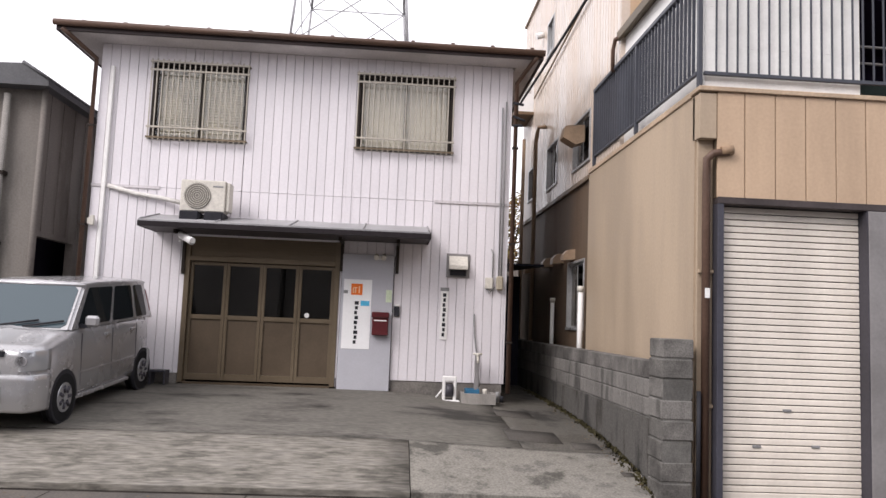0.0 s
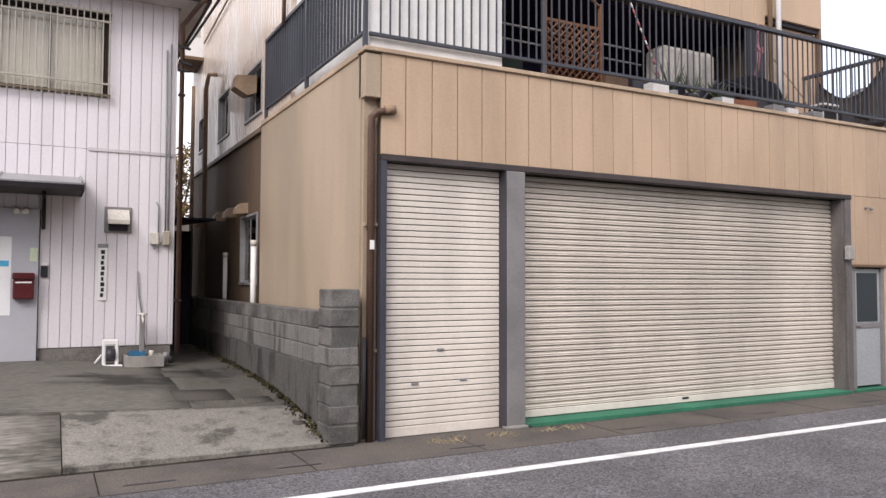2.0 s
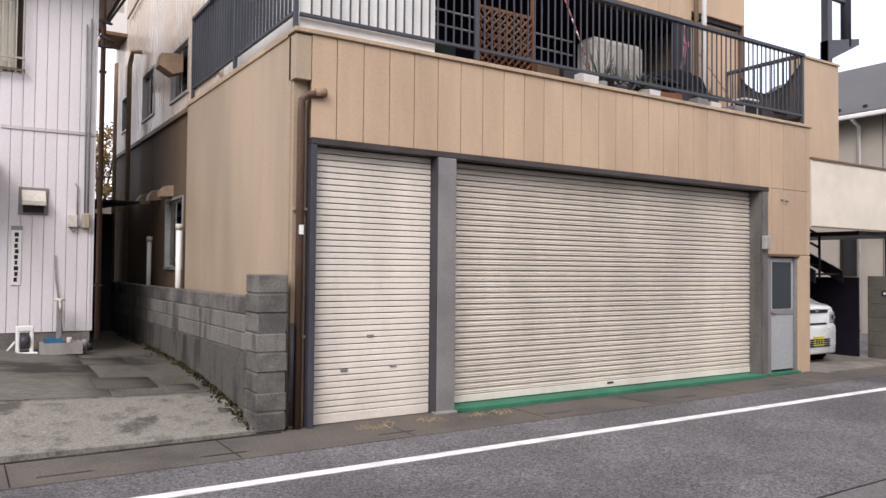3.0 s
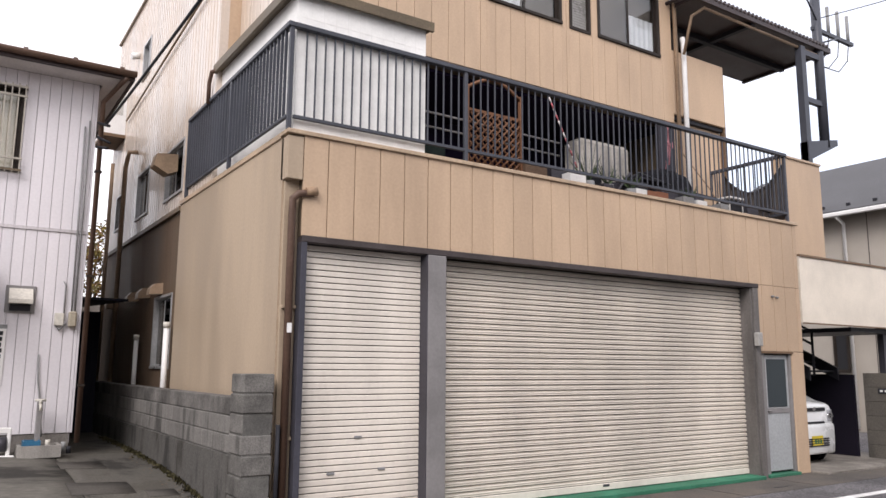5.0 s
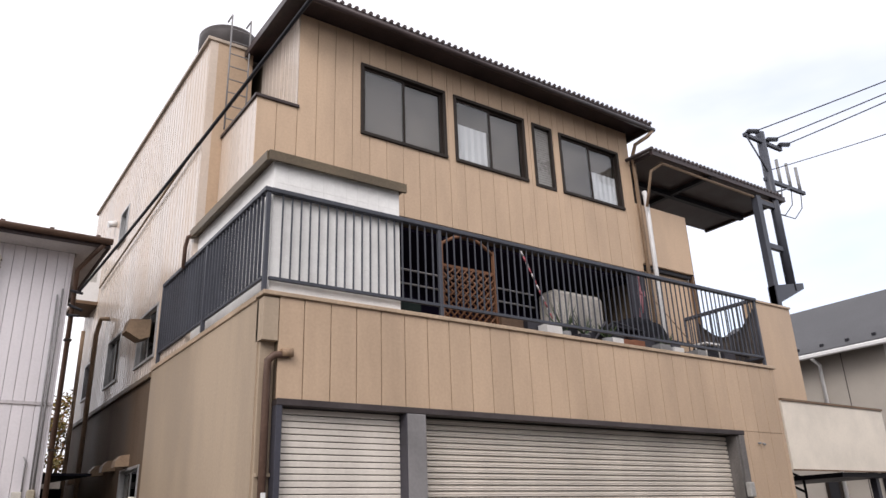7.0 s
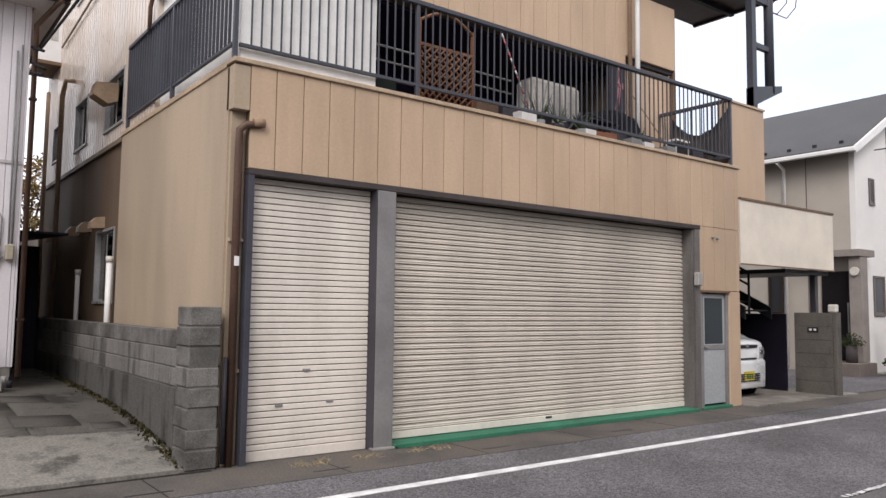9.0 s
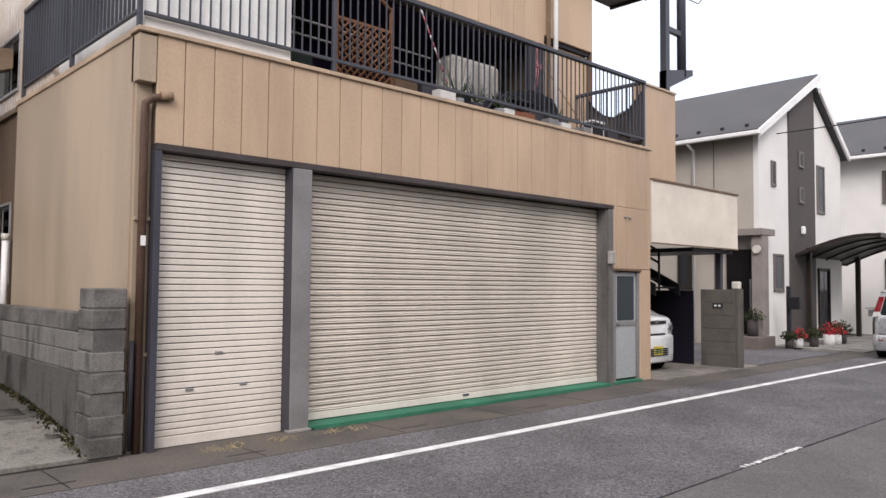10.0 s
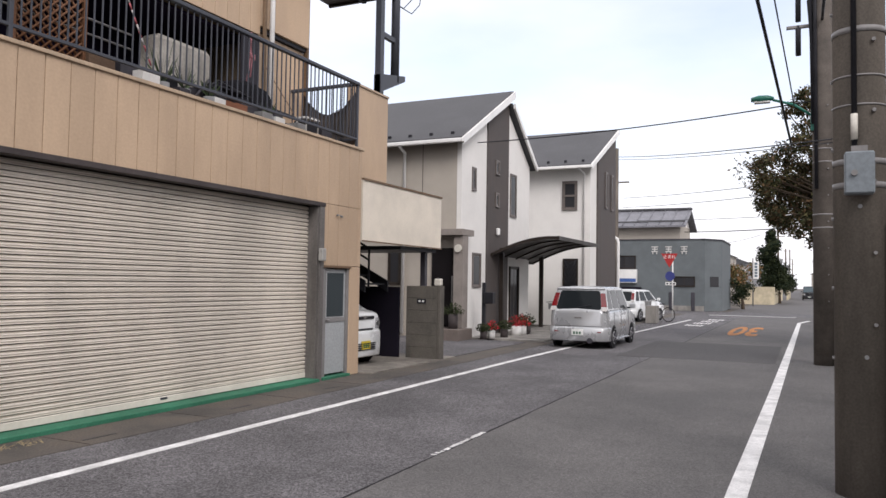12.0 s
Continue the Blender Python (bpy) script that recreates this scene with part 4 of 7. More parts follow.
for k in range(4):
    x0 = -6.355 + 0.574 * k
    lf = part("leaf", boxes((x0, x0 + 0.05, 4.80, 4.85, 0.64, 2.51), (x0 + 0.52, x0 + 0.57, 4.80, 4.85, 0.64, 2.51), (x0 + 0.05, x0 + 0.52, 4.80, 4.85, 1.60, 1.67), (x0 + 0.05, x0 + 0.52, 4.80, 4.85, 0.64, 0.74), (x0 + 0.05, x0 + 0.52, 4.80, 4.85, 2.46, 2.51), bevel=0.003), BRONZE, gar)
    part("lower_panel", boxes((x0 + 0.05, x0 + 0.52, 4.825, 4.84, 0.74, 1.60)), BRONZE_PANEL, lf)
    part("pane", boxes((x0 + 0.05, x0 + 0.52, 4.825, 4.835, 1.67, 2.46)), GLASS, lf)
part("sticker", tubes([(-4.48, 4.824, 1.72), (-4.48, 4.820, 1.72)], r=0.04, n=12), WHITE, gar)

gd = thing("grey_steel_door", -3.52, 4.75, 0.6, "pale grey steel door with a paper notice", "door")
part("leaf", boxes((-3.94, -3.11, 4.70, 4.78, 0.57, 2.74), bevel=0.006), GREYDOOR, gd)
part("notice", boxes((-3.90, -3.45, 4.694, 4.699, 1.22, 2.33)), mat("white_paper", (0.80, 0.80, 0.80), 0.7, amount=0.02, stain=0.02), gd, "white paper notice with dark vertical lettering bars")
part("notice_mark", boxes((-3.78, -3.60, 4.690, 4.6935, 2.08, 2.26)), mat("orange_print", (0.75, 0.16, 0.02), 0.6, stain=0.02), gd, "orange square mark")
part("notice_mark_inner", boxes((-3.755, -3.735, 4.687, 4.6895, 2.11, 2.20), (-3.72, -3.70, 4.687, 4.6895, 2.11, 2.20), (-3.74, -3.68, 4.687, 4.6895, 2.19, 2.205), (-3.66, -3.64, 4.687, 4.6895, 2.11, 2.22)), mat("pale_orange", (0.8, 0.5, 0.3), 0.6), gd)
part("blue_tag", boxes((-3.62, -3.48, 4.690, 4.6935, 1.91, 1.99)), mat("cyan_print", (0.08, 0.40, 0.62), 0.6), gd)
part("small_grey_tag", boxes((-3.90, -3.83, 4.690, 4.6935, 2.10, 2.15)), GREYPLASTIC, gd)
INK = mat("black_ink", (0.03, 0.03, 0.035), 0.7)
for k in range(9):
    part("notice_bar", boxes((-3.715 + 0.01 * (k % 2), -3.65 - 0.01 * (k % 3), 4.690, 4.6935, 1.925 - 0.078 * k, 1.98 - 0.078 * k)), INK, gd)
mb = thing("mailbox", -3.28, 4.66, 1.45, "dark red enamel wall mailbox", "mailbox")
part("body", boxes((-3.42, -3.16, 4.58, 4.698, 1.45, 1.72), bevel=0.012), RED, mb)
part("lid", boxes((-3.43, -3.15, 4.56, 4.698, 1.725, 1.82), bevel=0.015), RED, mb)
part("slot", boxes((-3.39, -3.19, 4.571, 4.58, 1.675, 1.695)), WHITE, mb)
solid("pale_green_notice", boxes((-3.22, -3.125, 4.693, 4.699, 1.98, 2.18)), mat("pale_green_paper", (0.58, 0.66, 0.48), 0.7), "pale green paper on the grey door", "notice")
ic = thing("intercom", -3.03, 4.74, 1.8, "small dark intercom beside the door", "intercom")
part("body", boxes((-3.08, -2.99, 4.715, 4.758, 1.76, 1.92), bevel=0.008), BLACKSTEEL, ic)
part("label_plate", boxes((-3.07, -3.0, 4.71, 4.756, 1.93, 1.96)), WHITE, ic)
lp = thing("twin_spotlight", -3.35, 4.66, 2.7, "small white twin sensor light", "lamp")
part("base", boxes((-3.37, -3.31, 4.68, 4.70, 2.66, 2.73), bevel=0.005), WHITE, lp)
for x in (-3.40, -3.28):
    part("lamp_head", tubes([(x, 4.66, 2.72), (x, 4.58, 2.68)], r=0.04, n=10), PLASTIC, lp)

# canopy over the doors
cp = thing("door_canopy", -4.7, 4.3, 3.0, "grey sheet-metal canopy over garage and door", "canopy")
CANMETAL = mat("grey_canopy_metal", (0.30, 0.295, 0.30), 0.42, stain=0.12, streak=0.5)
part("roof_sheet", prism(bmesh.new(), [(3.86, 3.01), (3.86, 3.05), (4.77, 3.24), (4.77, 3.20)], "x", -6.92, -2.58), CANMETAL, cp)
for x in (-6.9, -5.8, -4.7, -3.6, -2.6):
    part("seam", tubes([(x, 3.87, 3.06), (x, 4.76, 3.245)], r=0.014, n=6), CANMETAL, cp)
part("fascia", boxes((-6.93, -2.57, 3.84, 3.87, 2.945, 3.025), (-6.93, -6.90, 3.87, 4.76, 2.945, 3.05), (-2.60, -2.57, 3.87, 4.76, 2.945, 3.05), bevel=0.003), mat("dark_grey_fascia", (0.024, 0.020, 0.022), 0.6), cp)
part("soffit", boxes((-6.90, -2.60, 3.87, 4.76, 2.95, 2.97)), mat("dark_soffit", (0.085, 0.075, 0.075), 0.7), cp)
for x in (-6.46, -3.955, -3.06):
    part("bracket", boxes((x - 0.025, x + 0.025, 4.15, 4.755, 2.89, 2.95), (x - 0.025, x + 0.025, 4.70, 4.755, 2.45 if x > -6 else 2.3, 2.89), bevel=0.004), DARKFRAME, cp)

cc = thing("security_camera", -6.3, 4.1, 2.8, "white tube security camera under the canopy", "camera")
part("arm", tubes([(-6.42, 4.3, 2.93), (-6.42, 4.3, 2.78), (-6.36, 4.15, 2.78)], r=0.02, n=8), WHITE, cc)
part("housing", tubes([(-6.38, 4.20, 2.86), (-6.12, 3.88, 2.74)], r=0.048, n=14), WHITE, cc)
part("sun_hood", tubes([(-6.39, 4.21, 2.885), (-6.11, 3.86, 2.755)], r=0.045, n=14), WHITE, cc)
part("lens", tubes([(-6.125, 3.886, 2.742), (-6.112, 3.87, 2.735)], r=0.036, n=14), BLACKSTEEL, cc)

ac = thing("air_conditioner", -6.1, 4.35, 3.2, "ivory outdoor air-conditioner unit standing on the canopy", "air conditioner")
part("casing", boxes((-6.44, -5.76, 4.22, 4.50, 3.245, 3.735), bevel=0.015), PLASTIC, ac)
part("side_cover", boxes((-5.756, -5.70, 4.26, 4.5, 3.265, 3.715), bevel=0.01), PLASTIC, ac)
# disc coloured darker to paint the shade inside the fan opening
fan = part("fan_grille", tubes([(-6.18, 4.22, 3.49), (-6.18, 4.205, 3.49)], r=0.20, n=28), mat("fan_shadow_plastic", (0.20, 0.185, 0.16), 0.6), ac)
bm = bmesh.new()
for k in range(6):
    r_ = 0.03 + 0.032 * k
    ring = [(-6.18 + r_ * math.cos(a * math.pi / 12), 4.20, 3.49 + r_ * math.sin(a * math.pi / 12)) for a in range(25)]
    tube(bm, ring, 0.004, 5)
part("grille_rings", bm, PLASTIC, fan)
part("label_mark", boxes((-5.95, -5.80, 4.214, 4.22, 3.63, 3.655)), GREYPLASTIC, ac)
for x in (-6.42, -6.05):
    part("foot", boxes((x, x + 0.28, 4.15, 4.55, 3.10, 3.24), bevel=0.01), BLACKSTEEL, ac)
solid("air_conditioner_pipe", tubes([(-7.72, 4.72, 3.66), (-7.3, 4.71, 3.55), (-6.9, 4.70, 3.50), (-6.45, 4.55, 3.40)], r=0.035, n=8), mat("ivory_pipe_tape", (0.55, 0.53, 0.50), 0.6), "ivory wrapped air-conditioner pipe on the wall", "pipe")
solid("conduit_cover", boxes((-7.83, -7.76, 4.70, 4.758, 0.9, 5.62), bevel=0.012), WHITE, "white vertical conduit cover on the wall", "conduit")
solid("wall_trim_strip", boxes((-8.0, -6.92, 4.742, 4.758, 3.645, 3.69), (-2.5, -1.29, 4.742, 4.758, 3.645, 3.69)), mat("grey_seam_trim", (0.50, 0.47, 0.48), 0.5), kind="structure", label="grey horizontal trim on the siding")
for x, y0 in ((-8.06, 4.70), (-1.20, 4.70)):
    dp = thing("downpipe", x, y0, 0.6, "brown rain downpipe at the house corner", "downpipe", "house downpipes")
    part("pipe", tubes([(x + (0.25 if x > -5 else -0.38), 4.24, 6.03), (x + (0.18 if x > -5 else -0.28), 4.34, 5.95), (x, y0, 5.72), (x, y0, 0.6)], r=0.038), BROWN, dp)
    for z in (1.4, 3.0, 4.6):
        part("clip", boxes((x - 0.05, x + 0.05, y0 - 0.045, y0 + 0.05, z, z + 0.03)), DARKFRAME, dp)
solid("wall_light", boxes((-7.98, -7.9, 4.66, 4.755, 3.02, 3.12), (-7.93, -7.86, 4.62, 4.66, 3.0, 3.16), bevel=0.01), PLASTIC, "small ivory wall fitting near the corner", "wall lamp")
vh = thing("vent_hood", -2.07, 4.7, 2.6, "grey steel ventilation hood on the wall", "vent")
part("flange", boxes((-2.26, -1.88, 4.735, 4.758, 2.43, 2.82), bevel=0.004), STEEL, vh)
part("hood", prism(bmesh.new(), [(4.735, 2.78), (4.60, 2.62), (4.60, 2.56), (4.735, 2.56)], "x", -2.22, -1.92), PLASTIC, vh)
# solid black box paints the shade of the hood's open mouth
part("opening", boxes((-2.20, -1.94, 4.70, 4.733, 2.46, 2.555)), BLACKSTEEL, vh)
sb = thing("vertical_name_board", -2.27, 4.75, 1.4, "white vertical name board with dark lettering bars", "sign")
part("board", boxes((-2.33, -2.21, 4.742, 4.757, 1.42, 2.20), bevel=0.002), WHITE, sb)
part("header", boxes((-2.34, -2.20, 4.740, 4.757, 2.205, 2.26)), GREYPLASTIC, sb)
for k in range(9):
    part("lettering_bar", boxes((-2.297 + 0.008 * (k % 2), -2.243 - 0.006 * (k % 3), 4.738, 4.742, 2.11 - 0.08 * k, 2.168 - 0.08 * k)), INK, sb)
mt = thing("electric_meter_box", -1.5, 4.7, 2.3, "grey electric meter boxes with conduits", "meter")
part("box", boxes((-1.62, -1.5, 4.68, 4.758, 2.27, 2.45), bevel=0.006), PLASTIC, mt)
part("glass_meter", boxes((-1.44, -1.33, 4.66, 4.758, 2.25, 2.48), bevel=0.02), mat("brownish_meter", (0.35, 0.31, 0.24), 0.4), mt)
part("conduit", tubes([(-1.50, 4.73, 2.45), (-1.50, 4.73, 2.85), (-1.53, 4.73, 2.92)], [(-1.36, 4.72, 2.48), (-1.36, 4.72, 5.4)], [(-1.40, 4.73, 2.48), (-1.42, 4.73, 5.3)], [(-1.46, 4.73, 2.3), (-1.55, 4.70, 2.2), (-1.6, 4.73, 2.28)], r=0.012, n=6), GREYPLASTIC, mt)
for a, b in (((-1.25, 4.68, 5.38), (-1.12, 4.5, 5.30)), ((-1.25, 4.68, 5.15), (-1.08, 4.55, 5.05)), ((-1.25, 4.7, 5.0), (-1.12, 4.5, 4.95))):
    part("insulator", tubes([a, b], r=0.022, n=8), BLACKSTEEL, mt)

tap = thing("standpipe_tap", -1.72, 4.55, 0.57, "grey standpipe tap beside the wall", "tap")
part("post", boxes((-1.76, -1.69, 4.50, 4.58, 0.5, 1.2), bevel=0.008), STEEL, tap)
part("tap_head", tubes([(-1.73, 4.52, 1.16), (-1.73, 4.40, 1.16), (-1.73, 4.38, 1.08)], [(-1.80, 4.45, 1.22), (-1.66, 4.45, 1.22)], [(-1.73, 4.45, 1.16), (-1.73, 4.45, 1.22)], r=0.018, n=8), PLASTIC, tap)
solid("garden_hose", tubes([(-1.66, 4.70, 0.7), (-1.7, 4.72, 1.1), (-1.76, 4.73, 1.5), (-1.78, 4.735, 1.85)], r=0.012, n=6), GREYPLASTIC, "thin grey hose up the wall", "hose")
bs = thing("wash_basin", -1.75, 4.4, 0.5, "concrete wash basin on the ground below the tap", "basin")
part("basin", boxes((-1.98, -1.45, 4.22, 4.27, 0.46, 0.62), (-1.98, -1.45, 4.58, 4.63, 0.46, 0.62), (-1.98, -1.93, 4.27, 4.58, 0.46, 0.62), (-1.50, -1.45, 4.27, 4.58, 0.46, 0.62), (-1.93, -1.50, 4.27, 4.58, 0.46, 0.50)), PALECONC, bs)
bt = thing("blue_tub", -1.82, 4.4, 0.5, "blue plastic tub in the basin", "tub")
part("tub", boxes((-1.91, -1.70, 4.30, 4.32, 0.5, 0.68), (-1.91, -1.70, 4.53, 4.55, 0.5, 0.68), (-1.91, -1.89, 4.32, 4.53, 0.5, 0.68), (-1.72, -1.70, 4.32, 4.53, 0.5, 0.68), (-1.89, -1.72, 4.32, 4.53, 0.5, 0.52)), mat("blue_plastic", (0.035, 0.14, 0.25), 0.45), bt)
for x, h, m in ((-1.60, 0.70, PLASTIC), (-1.40, 0.66, GREYPLASTIC), (-1.33, 0.60, BLACKSTEEL)):
    solid("bottle", tubes([(x, 4.45, 0.48), (x, 4.45, h - 0.06), (x, 4.45, h - 0.02)], r=0.035, n=10), m, "small bottle by the wash basin", "bottle", group="bottles by the basin")
hr = thing("hose_reel", -2.18, 4.45, 0.5, "white plastic hose reel stand on the ground", "hose reel")
part("stand", boxes((-2.27, -2.22, 4.40, 4.52, 0.47, 0.80), (-2.10, -2.05, 4.40, 4.52, 0.47, 0.80), (-2.27, -2.05, 4.40, 4.52, 0.78, 0.86), (-2.36, -2.0, 4.32, 4.40, 0.46, 0.50), bevel=0.012), WHITE, hr)
part("drum", tubes([(-2.22, 4.46, 0.64), (-2.10, 4.46, 0.64)], r=0.10, n=16), DARKSTEEL, hr)
part("crank", tubes([(-2.28, 4.46, 0.64), (-2.33, 4.40, 0.58), (-2.37, 4.38, 0.53)], r=0.014, n=6), WHITE, hr)
rk = thing("low_rack", -6.85, 4.6, 0.57, "small dark rack at the foot of the wall", "rack")
part("shelf", boxes((-7.0, -6.55, 4.5, 4.72, 0.76, 0.79), (-7.0, -6.97, 4.5, 4.72, 0.56, 0.76), (-6.58, -6.55, 4.5, 4.72, 0.56, 0.76), (-6.80, -6.77, 4.5, 4.72, 0.56, 0.76)), DARKSTEEL, rk)

# ---- block wall along the alley ----
bw = thing("block_wall", -0.25, 4.5, 0.0, "grey concrete block wall with mossy base and corner pier", "wall")
part("footing", prism(bmesh.new(), [(0.36, -0.1), (0.36, 0.775), (10.5, 0.775), (10.5, -0.1)], "x", -0.33, -0.12), mat("dark_stained_footing", (0.21, 0.20, 0.185), 0.9, grain=50, amount=0.25, stain=0.4, stain_size=1.5, streak=(1.0, 1.8, 0.4), tint=(0.035, 0.032, 0.028), bump=0.2), bw, "dark stained concrete footing")
part("core", boxes((-0.30, -0.14, 0.37, 10.5, 0.775, 1.375)), MORTAR, bw)
for row in range(3):
    z = 0.885 + 0.2 * row
    y = 0.37 + (0.2 if row % 2 else 0.0)
    while y < 10.3:
        l = min(0.39, 10.4 - y)
        piece("block", (0.17, 0.39, 0.19), BLOCK if row < 2 else mat("weathered_top_block", (0.13, 0.122, 0.113), 0.95, grain=60, amount=0.25, stain=0.3, stain_size=1.2, per_object=0.12, bump=0.3), bw, (-0.225, y + 0.195, z), bevel=0.008)
        y += 0.40
part("pier_core", boxes((-0.37, -0.08, -0.03, 0.33, 0.0, 1.63)), MORTAR, bw)
DARKBLOCK = mat("dark_pier_block", (0.135, 0.128, 0.118), 0.9, grain=60, amount=0.25, stain=0.28, stain_size=1.5, per_object=0.15, bump=0.3)
for row in range(8):
    piece("pier_block", (0.32, 0.39, 0.19), DARKBLOCK if row != 4 else BLOCK, bw, (-0.228 + 0.008 * (row % 2), 0.15 + 0.008 * (row % 3), 0.115 + 0.203 * row), bevel=0.010)
bm = bmesh.new()
rng = random.Random(5)
for k in range(1500):
    y = rng.uniform(0.0, 7.5)
    x = -0.33 - abs(rng.gauss(0, 0.045 + 0.05 * noise.noise((0.3, y * 1.3, 0)) ** 2))
    z = yard_z(x, y)
    s_ = rng.uniform(0.008, 0.028)
    d = Vector((rng.uniform(-1, 1), rng.uniform(-1, 1), rng.uniform(0.3, 1.2))).normalized()
    a = d.orthogonal().normalized() * s_
    p = Vector((x, y, z))
    bm.faces.new([bm.verts.new(p - a), bm.verts.new(p + a), bm.verts.new(p + a * 0.3 + d * s_ * 2.2)])
tagged(part("moss", bm, mat("moss_green", (0.055, 0.048, 0.022), 0.95, grain=50, amount=0.3)), "tufts of moss and weeds along the wall foot", "weeds", "", "stuff")
bm = bmesh.new()
for k in range(200):
    c = Vector((rng.choice((0.75, 0.95, 1.55, 2.2, 2.5)), -0.30, 0.003)) + Vector((rng.gauss(0, 0.08), rng.gauss(0, 0.05) - 0.03, 0))
    d = Vector((rng.gauss(0, 1), rng.gauss(0, 1), rng.uniform(0.2, 1.2))).normalized() * rng.uniform(0.04, 0.11)
    a = d.orthogonal().normalized() * 0.004
    bm.faces.new([bm.verts.new(c - a), bm.verts.new(c + a), bm.verts.new(c + d)])
tagged(part("dry_grass", bm, mat("dry_straw", (0.30, 0.24, 0.14), 0.9)), "tufts of dry grass in the gutter", "grass", "", "stuff")
bm = bmesh.new()
for k in range(260):
    x, y = (rng.uniform(-0.6, -0.34), rng.uniform(0.2, 5)) if k % 2 else (rng.uniform(-12, 12), rng.uniform(-0.6, -0.1))
    z = yard_z(x, y) + 0.004 if k % 2 else 0.006
    s_ = rng.uniform(0.006, 0.02)
    r_ = rng.uniform(0, 6.28)
    bm.faces.new([bm.verts.new((x + s_ * math.cos(r_ + q), y + s_ * math.sin(r_ + q), z + 0.004 * rng.random())) for q in (0, 1.5, 3.0, 4.6)])
tagged(part("leaf_litter", bm, mat("leaf_litter_brown", (0.17, 0.12, 0.07), 0.9)), "scattered dry leaves and grit", "litter", "", "stuff")
# near-black shed and lean-to roof, added to keep light out of the alley
ash = thing("alley_shade_shed", -0.8, 9.2, 0.5, "dark blue sheet-metal shed added to darken the end of the alley", "shed")
DARKSHEET = mat("dark_blue_sheet", (0.022, 0.022, 0.032), 0.7, stain=0.25, stain_size=1.4, streak=0.3)
part("wall", boxes((-1.21, -0.36, 8.8, 10.6, 0.4, 2.75)), DARKSHEET, ash)
part("ribs", boxes(*[(-1.19 + 0.12 * k, -1.15 + 0.12 * k, 8.785, 8.80, 0.45, 2.72) for k in range(7)]), DARKSHEET, ash)
part("roof", prism(bmesh.new(), [(6.9, 2.84), (6.9, 2.88), (13.0, 3.15), (13.0, 3.10)], "x", -1.22, -0.22), DARKSHEET, ash, "dark lean-to roof sheet added to shade the alley")
part("latch", boxes((-0.62, -0.58, 8.77, 8.80, 1.4, 1.55)), STEEL, ash)
solid("alley_end_wall", boxes((-9.2, 9.0, 17.0, 17.2, 0.0, 3.6)), SHEDWALL, kind="structure", label="dark fence closing the alley")

# ---- fittings of the tan building ----
part("downpipe", tubes([(0.30, -0.02, 3.58), (0.14, -0.01, 3.56), (0.085, 0.02, 3.50), (0.085, 0.03, 3.3), (0.085, 0.03, 0.0)], r=0.042), BROWN, tan, "dark brown downpipe")
part("pipe_stub", tubes([(0.22, -0.02, 3.585), (0.34, -0.035, 3.60)], r=0.05), mat("tan_pipe_end", (0.28, 0.19, 0.12), 0.5), tan)
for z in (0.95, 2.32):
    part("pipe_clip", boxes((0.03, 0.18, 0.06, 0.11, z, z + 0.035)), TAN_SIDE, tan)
part("pipe_tag", boxes((0.06, 0.11, -0.02, -0.012, 2.06, 2.16)), WHITE, tan)
part("low_guard", tubes([(0.0, -0.02, 0.05), (0.0, -0.02, 1.12)], r=0.022), BLACKSTEEL, tan)
sd = part("side_door", boxes((8.37, 9.04, 0.06, 0.10, 0.08, 1.95), bevel=0.004), mat("pale_blue_grey_door", (0.46, 0.48, 0.49), 0.4, stain=0.12, streak=0.4, tint=(0.36, 0.37, 0.37)), tan, "pale grey steel side door with dark pane")
part("pane", boxes((8.45, 8.97, 0.052, 0.062, 1.10, 1.88)), glass("frosted_dark_pane", (0.045, 0.055, 0.06), 0.25, clear=False), sd)
part("mid_rail", boxes((8.37, 9.04, 0.05, 0.06, 1.0, 1.08)), STEEL, sd)
part("handle", tubes([(8.41, 0.06, 1.04), (8.41, 0.02, 1.04), (8.50, 0.02, 1.04)], r=0.012, n=8), STEEL, sd)
part("side_door_frame", boxes((8.225, 8.37, 0.02, 0.14, 0.0, 1.97), (9.04, 9.10, 0.02, 0.14, 0.0, 1.97), bevel=0.004), STEEL, tan)
part("switch_box", boxes((8.03, 8.15, -0.12, -0.03, 2.08, 2.30), bevel=0.012), mat("grey_switch_box", (0.36, 0.35, 0.33), 0.5), tan)
part("small_hooks", tubes([(8.62, 0.0, 2.92), (8.62, -0.05, 2.92)], [(8.74, 0.0, 2.92), (8.74, -0.05, 2.90)], r=0.018, n=8), GREYPLASTIC, tan)
for x, z in ((0.98, 0.93), (0.66, 0.56), (1.28, 0.575)):
    part("shutter_pull", boxes((x - 0.045, x + 0.045, 0.095, 0.11, z, z + 0.028), bevel=0.004), GREYPLASTIC, s1)
part("shutter_pull", boxes((4.78, 4.90, 0.175, 0.19, 0.11, 0.14), bevel=0.004), DARKSTEEL, s2)
part("green_threshold", boxes((2.04, 8.06, -0.10, 0.38, 0.0, 0.055), (8.225, 9.08, -0.06, 0.2, 0.0, 0.05), bevel=0.006), GREEN, tan, "green painted threshold")
part("pillar_foot", boxes((1.74, 2.09, -0.10, 0.0, 0.0, 0.035), bevel=0.008), PALECONC, tan)
# side wall pipes, hoods, bay
for y, z0, z1, r_ in ((4.55, 0.9, 2.28, 0.045), (6.7, 0.9, 2.15, 0.04)):
    part("vent_pipe", tubes([(-0.08, y, z0), (-0.08, y, z1)], r=r_), WHITE, tan)
    part("vent_pipe_cap", tubes([(-0.08, y, z1), (-0.08, y, z1 + 0.09)], r=r_ + 0.012), PLASTIC, tan)
